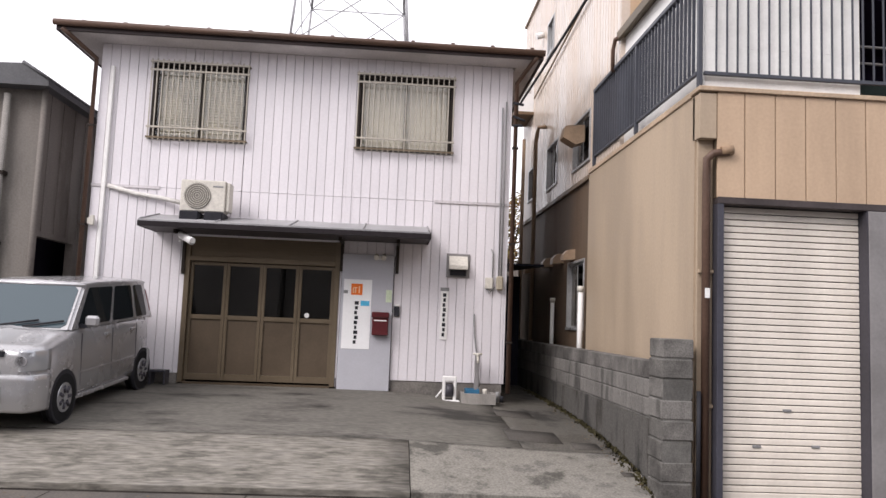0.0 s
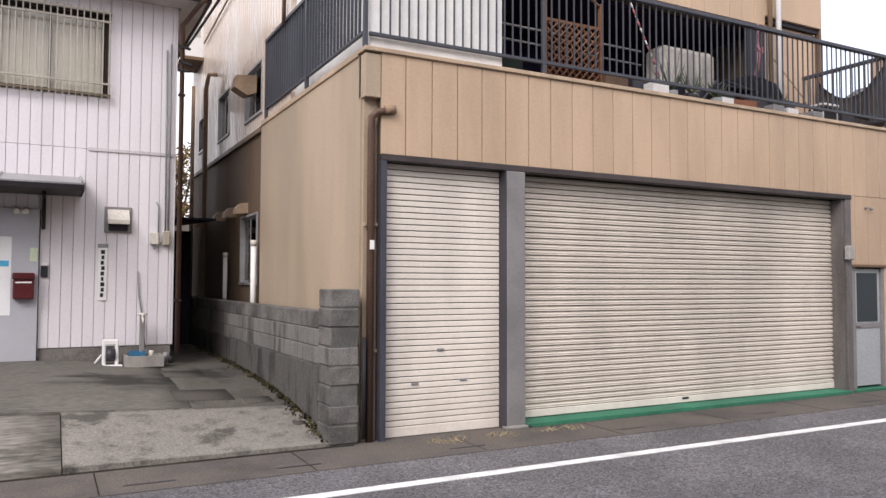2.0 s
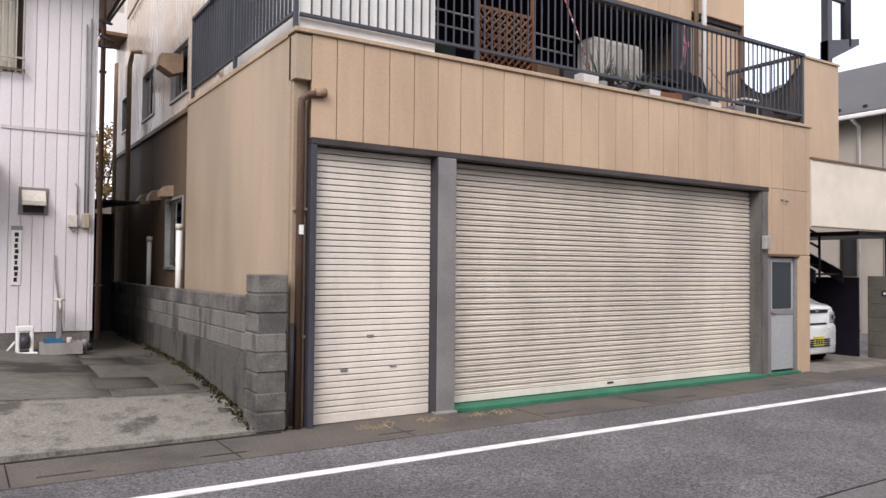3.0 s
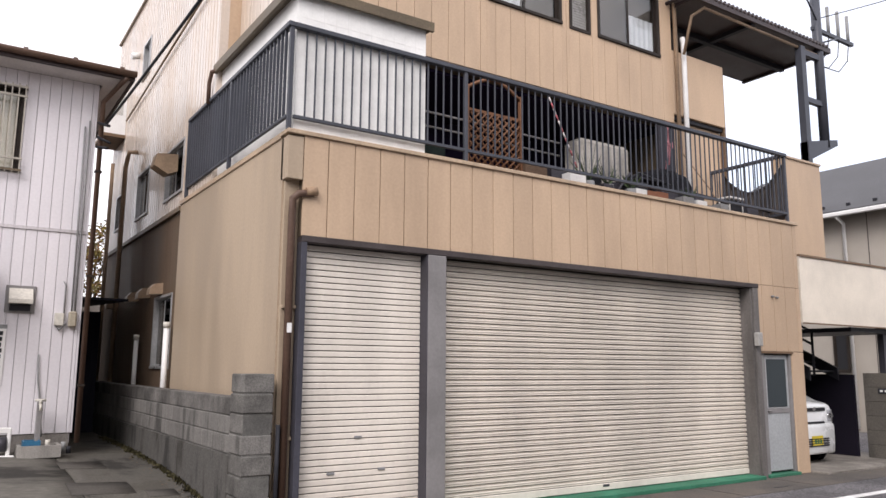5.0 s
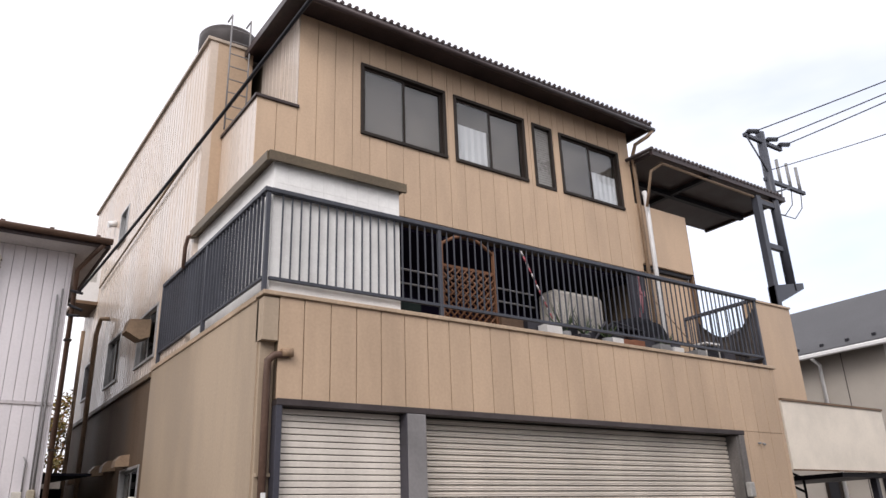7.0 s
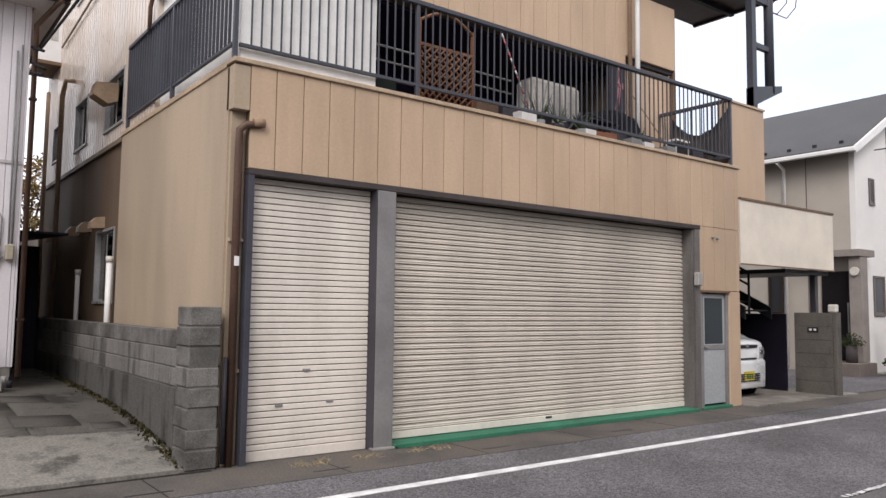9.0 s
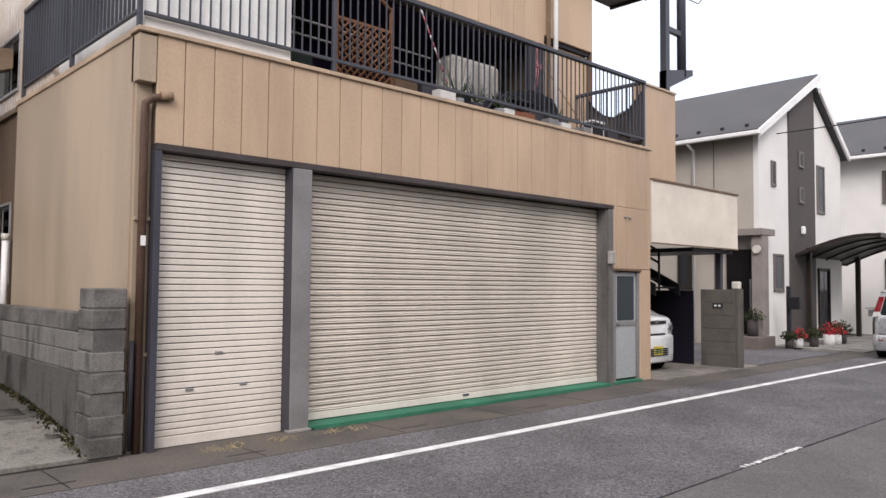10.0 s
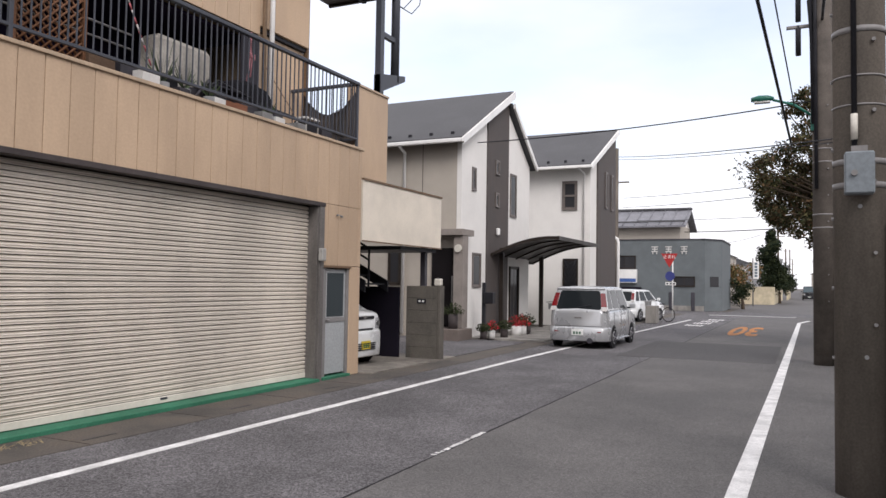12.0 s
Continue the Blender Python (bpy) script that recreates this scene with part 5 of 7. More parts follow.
PIPETAN = mat("tan_side_pipe", (0.30, 0.21, 0.14), 0.5)
part("side_downpipe", tubes([(0.02, 8.3, 5.98), (-0.14, 8.3, 5.96), (-0.14, 8.45, 5.85), (-0.14, 8.6, 5.7), (-0.14, 8.6, 0.9)], r=0.045), PIPETAN, tan)
part("side_downpipe", tubes([(-0.10, 10.4, 6.2), (-0.10, 10.4, 0.9)], r=0.045), PIPETAN, tan)
for y in (5.55, 6.45, 7.4, 9.4):
    hm = bmesh.new()
    prism(hm, [(0.03, 3.06), (-0.10, 3.04), (-0.17, 2.96), (-0.18, 2.86), (0.03, 2.88)], "y", y - 0.12, y + 0.12)
    part("vent_cowl", hm, PIPETAN, tan)
part("duct_hood", prism(bmesh.new(), [(0.03, 5.15), (-0.30, 5.12), (-0.34, 4.92), (-0.12, 4.80), (0.03, 4.86)], "y", 4.95, 5.25), mat("tan_hood", (0.27, 0.19, 0.125), 0.5), tan)
part("bay_window", boxes((-0.42, 0.03, 9.9, 11.0, 6.75, 7.75), bevel=0.01), WHITE, tan, "white boxed-out window")
part("bay_window_glass", boxes((-0.425, -0.418, 10.0, 10.9, 7.2, 7.7), (-0.36, -0.05, 9.893, 9.899, 7.2, 7.7)), GLASS4, tan)
part("bay_window_base", boxes((-0.45, 0.03, 9.87, 11.03, 6.68, 6.75)), mat("brown_flashing", (0.16, 0.10, 0.06), 0.5), tan)
part("security_lamp", tubes([(0.03, 8.85, 8.25), (-0.14, 8.85, 8.2)], r=0.07, n=10), WHITE, tan)
part("upper_downpipe", tubes([(0.02, 2.9, 5.93), (-0.04, 3.0, 5.91), (-0.04, 3.1, 5.78), (-0.04, 3.1, 5.46)], r=0.03), BROWN, tan)
part("cable_clip_line", tubes([(-0.02, 2.97, 7.46), (-0.02, 9.6, 7.0)], r=0.02, n=6), mat("tan_hood", (0.27, 0.19, 0.125), 0.5), tan)
# rooftop tank and ladder
tk = thing("water_tank", 0.55, 3.5, 9.42, "dark rounded water tank on the roof", "tank")
part("tank_shell", tubes([(0.55, 3.7, 9.42), (0.55, 3.7, 9.85), (0.55, 3.7, 9.98)], r=0.50, n=28), mat("dark_tank", (0.05, 0.042, 0.04), 0.55), tk)
part("tank_lid", tubes([(0.55, 3.7, 9.98), (0.55, 3.7, 10.02)], r=0.42, n=28), mat("dark_tank", (0.05, 0.042, 0.04), 0.55), tk)
ld = thing("roof_ladder", 0.4, 2.9, 7.7, "thin grey steel ladder to the roof", "ladder")
part("stiles", tubes(*[[(x, 2.78, 7.7), (x, 2.78, 9.85), (x, 3.0, 9.85)] for x in (0.30, 0.62)], r=0.014, n=6), STEEL, ld)
for k in range(8):
    piece("rung", (0.32, 0.016, 0.016), STEEL, ld, (0.46, 2.78, 7.9 + 0.24 * k), bevel=0.002)
# eave pipes at the right end
part("eave_gutter", tubes([(0.62, 1.0, 9.24), (8.46, 1.0, 9.21)], r=0.05), BROWNROOF, tan)
part("eave_downpipe", tubes([(8.42, 1.0, 9.2), (8.30, 1.05, 9.05), (8.2, 1.3, 8.95), (8.22, 1.42, 8.75), (8.24, 1.42, 4.3)], r=0.04), mat("tan_side_pipe", (0.24, 0.17, 0.11), 0.5), tan)
part("white_pipe", tubes([(8.42, 1.42, 8.0), (8.42, 1.40, 7.9), (8.42, 1.40, 4.3)], r=0.05), WHITE, tan)
part("canopy_rafter", boxes((8.2, 12.55, 1.9, 2.0, 8.44, 8.55), (9.9, 10.0, 0.9, 3.0, 8.46, 8.55)), BLACKSTEEL, tan)
part("canopy_pipe", tubes([(8.3, 1.3, 7.6), (8.32, 1.1, 8.3), (8.5, 0.95, 8.45), (12.3, 0.95, 8.42)], r=0.03), mat("tan_side_pipe", (0.24, 0.17, 0.11), 0.5), tan)
# grey boards in place of pane reflections, and curtains seen in the upper windows
for x0, x1, k in ((2.05, 3.58, 0), (3.85, 5.34, 1), (5.6, 6.03, 0), (6.29, 7.81, 0)):
    part("roller_blind", boxes((x0, x1, 1.66, 1.665, 7.55, 8.75)), mat("grey_reflection_board", (0.17, 0.155, 0.14), 0.8, amount=0.02, stain=0.15, stain_size=1.0, bump=0.0), tan, "grey board standing in for the pane's reflection")

for x0, x1, z0, z1 in ((3.90, 4.55, 7.56, 8.3), (7.15, 7.78, 7.55, 8.2)):
    cm = bmesh.new()
    n = 14
    pts = [(x0 + (x1 - x0) * k / n, 1.60 + 0.012 * math.sin(k * 2.1)) for k in range(n + 1)]
    lo = [cm.verts.new((x, y, z0)) for x, y in pts]
    hi = [cm.verts.new((x, y, z1)) for x, y in pts]
    for k in range(n):
        cm.faces.new((lo[k], lo[k + 1], hi[k + 1], hi[k]))
    part("curtain", cm, mat("white_curtain", (0.78, 0.81, 0.86), 0.8, stain=0.03), tan, "white half curtain")

# ---- vehicles ----


def lofted(rings):
    bm = bmesh.new()
    rows = [[bm.verts.new(p) for p in r] for r in rings]
    n = len(rows[0])
    for u, v in zip(rows, rows[1:]):
        for k in range(n):
            bm.faces.new((u[k], u[(k + 1) % n], v[(k + 1) % n], v[k])).smooth = True
    bm.faces.new(rows[0][::-1]).smooth = True
    bm.faces.new(rows[-1]).smooth = True
    bmesh.ops.recalc_face_normals(bm, faces=bm.faces)
    return bm


def wheel(parent, x, y, r, side):
    t = part("wheel", tubes([(x - side * 0.08, y, r), (x - side * 0.04, y, r), (x + side * 0.055, y, r), (x + side * 0.075, y, r)], r=r, n=28), RUBBER, parent, "black tyre")
    rim = bmesh.new()
    tube(rim, [(x + side * 0.06, y, r), (x + side * 0.083, y, r)], r * 0.62, 20)
    tube(rim, [(x + side * 0.08, y, r), (x + side * 0.095, y, r)], r * 0.16, 12)
    part("rim", rim, mat("silver_wheel", (0.40, 0.40, 0.41), 0.35, metal=0.6), t, "silver wheel cover")
    sp = bmesh.new()
    for k in range(7):
        a = 2 * math.pi * k / 7
        tube(sp, [(x + side * 0.084, y + 0.22 * r * math.cos(a), r + 0.22 * r * math.sin(a)), (x + side * 0.084, y + 0.5 * r * math.cos(a), r + 0.5 * r * math.sin(a))], 0.022, 6)
    part("rim_slots", sp, DARKSTEEL, t)


def panel(q, f0, f1, u0, u1, inside, out=0.006, cut=0.035):
    """A thin plate with cut corners on a four-cornered face: f runs along its foot, u up it; it stands out from the point inside."""
    q = [Vector(p) for p in q]

    def at(f, u):
        return q[0].lerp(q[1], f).lerp(q[3].lerp(q[2], f), u)
    n = (q[1] - q[0]).cross(q[3] - q[0]).normalized()
    if n.dot(q[0] - Vector(inside)) < 0:
        n = -n
    cf, cu = cut / max(0.2, (q[1] - q[0]).length), cut / max(0.2, (q[3] - q[0]).length)
    ring = [at(f, u) for f, u in ((f0 + cf, u0), (f1 - cf, u0), (f1, u0 + cu), (f1, u1 - cu), (f1 - cf, u1), (f0 + cf, u1), (f0, u1 - cu), (f0, u0 + cu))]
    bm = bmesh.new()
    lo, hi = [bm.verts.new(p - n * 0.004) for p in ring], [bm.verts.new(p + n * out) for p in ring]
    bm.faces.new(lo)
    bm.faces.new(hi[::-1])
    for k in range(8):
        bm.faces.new((lo[k], hi[k], hi[(k + 1) % 8], lo[(k + 1) % 8]))
    bmesh.ops.recalc_face_normals(bm, faces=bm.faces)
    return bm


def wrap(path, zs, out, thick=0.03):
    """A curved band: a path in plan, swept up through (z, bulge) steps, closed to a shell."""
    pts = [Vector((x, y, 0)) for x, y in path]
    nor = []
    for k in range(len(pts)):
        d = (pts[min(k + 1, len(pts) - 1)] - pts[max(k - 1, 0)]).normalized()
        nor.append(Vector((d.y, -d.x, 0)))
    bm = bmesh.new()
    rows = []
    for z, bulge in zs + [(z, -thick) for z, b in zs[::-1]]:
        rows.append([bm.verts.new((p.x + n.x * (bulge + (out if bulge >= 0 else 0)), p.y + n.y * (bulge + (out if bulge >= 0 else 0)), z)) for p, n in zip(pts, nor)])
    rows.append(rows[0])
    for a, b in zip(rows, rows[1:]):
        for k in range(len(pts) - 1):
            bm.faces.new((a[k], a[k + 1], b[k + 1], b[k])).smooth = True
    bm.faces.new([r[0] for r in rows[:-1]])
    bm.faces.new([r[-1] for r in rows[:-1]][::-1])
    bmesh.ops.recalc_face_normals(bm, faces=bm.faces)
    return bm


def car(name, label, paint, L, W, H, hood, hood_z, nose_z, belt, wind, rear_run, roof_in, wr, axles, lights, tail, place, plate, exhaust=False):
    """A small car, front toward -y at y 0, built round its own origin. hood: where the windscreen starts; wind: its run; rear_run: the run of the rear window."""
    c = thing(name, 0, 0, 0, label, "car")
    hw = W / 2
    zl = 0.20

    def half(y):
        e = min(y, L - y)
        return hw * (1 - 0.20 * max(0.0, 1 - e / 0.36) ** 2.3)

    def ring(y, z0, z1, crown=0.03):
        w = half(y)
        return [(-w * 0.93, y, z0), (-w, y, z0 + 0.12), (-w, y, (z0 + z1) / 2), (-w * 0.985, y, z1 - 0.09), (-w * 0.93, y, z1 - 0.02), (-w * 0.82, y, z1), (0, y, z1 + crown), (w * 0.82, y, z1), (w * 0.93, y, z1 - 0.02), (w * 0.985, y, z1 - 0.09), (w, y, (z0 + z1) / 2), (w, y, z0 + 0.12), (w * 0.93, y, z0)]
    st = [ring(0.0, zl + 0.06, nose_z - 0.07), ring(0.02, zl + 0.03, nose_z - 0.025), ring(0.06, zl + 0.01, nose_z), ring(0.12, zl, nose_z + 0.02), ring(0.2, zl, nose_z + 0.035), ring(0.32, zl, nose_z + 0.055)]
    st += [ring(hood, zl, hood_z), ring(hood + 0.1, zl, belt), ring(L * 0.6, zl, belt), ring(L - 0.36, zl, belt), ring(L - 0.2, zl, belt), ring(L - 0.1, zl + 0.01, belt), ring(L - 0.03, zl + 0.03, belt - 0.01), ring(L, zl + 0.08, belt - 0.06)]
    part("body", lofted(st), paint, c)
    gb, gt = hw * 0.955, hw - roof_in
    y0, y1, y2, y3 = hood + 0.03, hood + wind, L - 0.06 - rear_run, L - 0.04
    zt, zb = H - 0.05, belt - 0.02
    low = [Vector(p) for p in ((-gb, y0, zb), (gb, y0, zb), (gb, y3, zb), (-gb, y3, zb))]
    top = [Vector(p) for p in ((-gt, y1, zt), (gt, y1, zt), (gt, y2, zt), (-gt, y2, zt))]
    gm = bmesh.new()
    lo, hi = [gm.verts.new(p) for p in low], [gm.verts.new(p) for p in top]
    gm.faces.new(lo[::-1])
    gm.faces.new(hi)
    for k in range(4):
        gm.faces.new((lo[k], lo[(k + 1) % 4], hi[(k + 1) % 4], hi[k]))
    bmesh.ops.bevel(gm, geom=[e for e in gm.edges if abs(e.verts[0].co.z - e.verts[1].co.z) > 0.1], offset=0.03, segments=3, affect="EDGES")
    part("cabin_frame", gm, paint, c)
    mid = (0, L / 2, (zb + zt) / 2)
    part("windscreen", panel((low[0], low[1], top[1], top[0]), 0.045, 0.955, 0.03, 0.95, mid, cut=0.06), SCREENGLASS, c, "dark windscreen")
    part("rear_window", panel((low[2], low[3], top[3], top[2]), 0.10, 0.90, 0.02, 0.90, mid, cut=0.05), CARGLASS, c, "dark rear window")
    rf = [[(-gt + 0.01, y, zt - 0.03), (-gt - 0.005, y, zt), (-gt + 0.03, y, zt + (z - zt) * 0.75), (-gt + 0.12, y, z), (0, y, z + 0.02), (gt - 0.12, y, z), (gt - 0.03, y, zt + (z - zt) * 0.75), (gt + 0.005, y, zt), (gt - 0.01, y, zt - 0.03)] for y, z in ((y1 - 0.03, zt + 0.004), (y1 + 0.06, H - 0.02), (y1 + 0.4, H), (y2 - 0.3, H), (y2 - 0.04, H - 0.015), (y2 + 0.03, zt + 0.004))]
    part("roof", lofted(rf), paint, c)
    for sx in (-1, 1):
        face = (low[1], low[2], top[2], top[1]) if sx > 0 else (low[0], low[3], top[3], top[0])
        for f0, f1 in ((0.07, 0.425), (0.46, 0.735), (0.775, 0.93)):
            part("side_window", panel(face, f0, f1, 0.06, 0.93, mid), CARGLASS, c, "dark tinted side window")
        f0, f1 = (0.0, 0.095) if sx > 0 else (0.905, 1.0)
        part("tail_light", panel((low[2], low[3], top[3], top[2]), f0, f1, 0.16, 0.78, mid, 0.012, 0.01), mat("red_lens", (0.20, 0.012, 0.015), 0.15, coat=1.0), c, "slim red tail light")
        part("reverse_light", panel((low[2], low[3], top[3], top[2]), f0, f1, -0.04, 0.15, mid, 0.012, 0.01), mat("clear_lens", (0.55, 0.52, 0.50), 0.15, coat=1.0), c, "clear reversing light")
        for f in (0.10, 0.44, 0.75):
            part("door_gap", boxes((sx * hw - 0.004, sx * hw + 0.003, y0 + (y3 - y0) * f, y0 + (y3 - y0) * f + 0.008, zl + 0.15, belt - 0.08)), DARKSTEEL, c)
        for f in (0.39, 0.70):
            yh = y0 + (y3 - y0) * f
            part("door_handle", boxes((sx * hw - 0.01, sx * hw + 0.022, yh - 0.09, yh + 0.05, belt - 0.16, belt - 0.125), bevel=0.006), paint, c)
        m = part("mirror", boxes((sx * (hw + 0.03), sx * (hw + 0.20), y0 + 0.22, y0 + 0.30, belt + 0.0, belt + 0.14), bevel=0.03), paint, c)
        part("mirror_arm", boxes((sx * (hw - 0.05), sx * (hw + 0.05), y0 + 0.23, y0 + 0.29, belt - 0.01, belt + 0.03)), BLACKSTEEL, m)
        lx0, lx1, lz0, lz1 = lights
        ys = [0.0, 0.02, 0.05, 0.09, 0.14, 0.20, 0.27]
        path = [(sx * lx0, 0.0), (sx * (lx0 + half(0)) / 2, 0.0)] + [(sx * half(y), y) for y in ys]
        if sx < 0:
            path = path[::-1]
        lens = part("headlight", wrap(path, [(lz0, 0.0), (lz0 + 0.02, 0.008), ((lz0 + lz1) / 2, 0.012), (lz1 - 0.03, 0.006), (lz1, 0.0)], 0.006), mat("headlight_glass", (0.42, 0.43, 0.45), 0.10, stain=0.02, amount=0.02, coat=1.0, metal=0.4), c, "clear headlight")
        for k in (0.3, 0.7):
            xl = lx0 + (half(0) - lx0) * k
            part("lamp_bowl", tubes([(sx * xl, -0.012, (lz0 + lz1) / 2), (sx * xl, -0.024, (lz0 + lz1) / 2)], r=0.055, n=14), mat("lamp_chrome", (0.62, 0.62, 0.63), 0.18, metal=0.9), lens)
        part("side_moulding", boxes((sx * (hw - 0.01), sx * (hw + 0.008), 1.0, L - 0.75, zl + 0.30, zl + 0.325), bevel=0.003), paint, c)
        part("sill", boxes((sx * (hw - 0.06), sx * (hw + 0.006), 0.9, L - 0.9, zl, zl + 0.05), bevel=0.01), paint, c)
        for ya in axles:
            # black disc on the body stands in for the shaded wheel well
            part("wheel_arch", tubes([(sx * (hw - 0.06), ya, wr + 0.01), (sx * (hw + 0.003), ya, wr + 0.01)], r=wr + 0.04, n=26), BLACKSTEEL, c)
            wheel(c, sx * (hw - 0.07), ya, wr, sx)
    ys = [0.26, 0.2, 0.14, 0.09, 0.05, 0.02, 0.0]
    nose = [(-half(y), y) for y in ys] + [(0, -0.012)] + [(half(y), y) for y in ys[::-1]]
    lz0 = lights[2]
    part("front_bumper", wrap(nose, [(zl, 0.0), (zl + 0.03, 0.014), (zl + 0.2, 0.026), (lz0 - 0.10, 0.026), (lz0 - 0.05, 0.018), (lz0 - 0.03, 0.0)], 0.012), paint, c)
    part("lower_grille", boxes(*[(-hw * 0.5, hw * 0.5, -0.066, 0.0, zl + 0.14 + 0.04 * k, zl + 0.162 + 0.04 * k) for k in range(4)], bevel=0.004), BLACKSTEEL, c)
    gz = (lz0 + nose_z) / 2
    part("grille", boxes((-hw * 0.5, hw * 0.5, -0.022, 0.05, gz + 0.04, gz + 0.10), (-hw * 0.45, hw * 0.45, -0.022, 0.05, lz0 - 0.02, lz0 + 0.015), bevel=0.008), BLACKSTEEL, c)
    part("grille_bar", boxes((-hw * 0.5, hw * 0.5, -0.03, 0.0, gz + 0.10, gz + 0.125), bevel=0.006), paint, c)
    part("badge", boxes((-0.045, 0.045, -0.034, -0.01, gz + 0.05, gz + 0.12), bevel=0.01), STEEL, c)
    tailp = [(half(y), L - y) for y in ys] + [(0, L + 0.012)] + [(-half(y), L - y) for y in ys[::-1]]
    part("rear_bumper", wrap(tailp, [(zl, 0.0), (zl + 0.03, 0.02), (zl + 0.2, 0.035), (zl + 0.34, 0.035), (zl + 0.38, 0.0)], 0.012), paint, c)
    part("bumper_seam", boxes((-hw * 0.8, hw * 0.8, L - 0.002, L + 0.004, zl + 0.40, zl + 0.412)), DARKSTEEL, c)
    part("number_plate", boxes((-0.165, 0.165, -0.064, -0.045, zl + 0.16, zl + 0.325)), plate, c)
    part("number_plate", boxes((-0.165, 0.165, L + 0.055, L + 0.072, zl + 0.16, zl + 0.325)), plate, c)
    for a in (-0.10, -0.02, 0.06):
        part("plate_bar", boxes((a, a + 0.05, L + 0.070, L + 0.075, zl + 0.19, zl + 0.26)), mat("plate_green", (0.03, 0.12, 0.06), 0.6), c)
        part("plate_bar", boxes((a, a + 0.05, -0.068, -0.062, zl + 0.19, zl + 0.26)), mat("plate_green", (0.03, 0.12, 0.06), 0.6), c)
    for sx in (-1, 1):
        part("wiper", tubes([(sx * 0.15, y0 - 0.01, zb + 0.03), (sx * 0.15 + 0.45, y0 + 0.06, zb + 0.10)], r=0.012, n=6), BLACKSTEEL, c)
    part("tailgate_handle", boxes((-0.10, 0.10, L - 0.01, L + 0.022, belt - 0.24, belt - 0.20), bevel=0.005), STEEL, c)
    part("rear_wiper", tubes([(0.0, L - 0.02, zb + 0.08), (-0.35, L - 0.05, zb + 0.14)], r=0.012, n=6), BLACKSTEEL, c)
    part("reflector", boxes((-hw * 0.78, -hw * 0.66, L + 0.0, L + 0.056, zl + 0.24, zl + 0.27), bevel=0.004), mat("red_lens", (0.20, 0.012, 0.015)), c)
    part("reflector", boxes((hw * 0.66, hw * 0.78, L + 0.0, L + 0.056, zl + 0.24, zl + 0.27), bevel=0.004), mat("red_lens", (0.20, 0.012, 0.015)), c)
    if exhaust:
        part("exhaust", tubes([(-0.34, L - 0.5, zl + 0.02), (-0.34, L + 0.08, zl + 0.02)], r=0.075, n=16), DARKSTEEL, c, "wide round exhaust")
    part("underbody", boxes((-hw * 0.85, hw * 0.85, 0.12, L - 0.12, zl - 0.02, zl + 0.08)), BLACKSTEEL, c)
    c.matrix_basis = place
    return c


SILVER = mat("silver_car_paint", (0.40, 0.395, 0.40), 0.26, metal=0.5, grain=900, amount=0.0, stain=0.0, bump=0.0, coat=0.6)
WHITECAR = mat("white_car_paint", (0.72, 0.73, 0.73), 0.30, grain=900, amount=0.0, stain=0.0, bump=0.0, coat=0.6)
PALESILVER = mat("pale_silver_car_paint", (0.47, 0.475, 0.485), 0.30, metal=0.45, grain=900, amount=0.0, stain=0.0, bump=0.0, coat=0.5)
PLATEW = mat("white_plate", (0.80, 0.80, 0.78), 0.5)
PLATEY = mat("yellow_plate", (0.62, 0.48, 0.04), 0.5)
car("silver_kei_wagon", "silver tall-roof kei wagon parked on the sloping forecourt", SILVER, 3.39, 1.475, 1.61, 0.72, 1.02, 0.88, 1.06, 0.55, 0.12, 0.12, 0.275, (0.62, 2.98), (0.53, 0.70, 0.64, 0.88), (0.58, 0.70, 0.95, 1.35), pose(-7.63, 1.10, 0.345, 4.0, 0, -2.7), PLATEY)
car("silver_wagon", "silver boxy compact wagon standing on the road", PALESILVER, 3.75, 1.66, 1.68, 0.85, 1.02, 0.86, 1.06, 0.5, 0.22, 0.16, 0.29, (0.72, 3.06), (0.45, 0.78, 0.64, 0.84), (0.66, 0.76, 1.06, 1.45), pose(21.2, -2.02, 0.0, 0, 0, 90), PLATEW, True)
car("white_kei_van", "white kei van parked inside the carport", WHITECAR, 3.39, 1.475, 1.88, 0.50, 1.22, 1.08, 1.24, 0.50, 0.10, 0.10, 0.27, (0.5, 2.9), (0.44, 0.70, 0.76, 0.98), (0.58, 0.70, 0.95, 1.25), pose(10.45, 0.50, 0.0, 0, 0, 0), PLATEY)
car("white_compact_car", "white compact car parked by the roadside", WHITECAR, 3.9, 1.69, 1.52, 0.95, 0.98, 0.80, 0.98, 0.7, 0.45, 0.2, 0.29, (0.75, 3.2), (0.5, 0.78, 0.6, 0.78), (0.62, 0.78, 0.8, 0.95), pose(37.0, -0.4, 0.0, 0, 0, 78), PLATEW)
car("dark_van_far", "dark van far down the road", mat("black_car_paint", (0.03, 0.03, 0.032), 0.3), 4.3, 1.7, 1.9, 0.5, 1.1, 1.0, 1.1, 0.5, 0.1, 0.12, 0.3, (0.7, 3.4), (0.5, 0.78, 0.7, 0.9), (0.6, 0.75, 0.95, 1.3), pose(112.0, -8.2, 0.0, 0, 0, -90), PLATEW)

# ---- carport beside the shop and its gate ----
cb = thing("shop_carport", 11.2, 1.5, 0.0, "cream-fronted carport roof beside the shop", "carport")
part("front_board", boxes((9.50, 12.95, 0.0, 0.08, 2.52, 3.68)), CREAM, cb, "cream painted front board")
part("top_trim", boxes((9.50, 12.97, -0.02, 0.10, 3.68, 3.72), (9.5, 12.97, -0.012, 0.0, 2.50, 2.525)), mat("brown_flashing", (0.16, 0.10, 0.06), 0.5), cb)
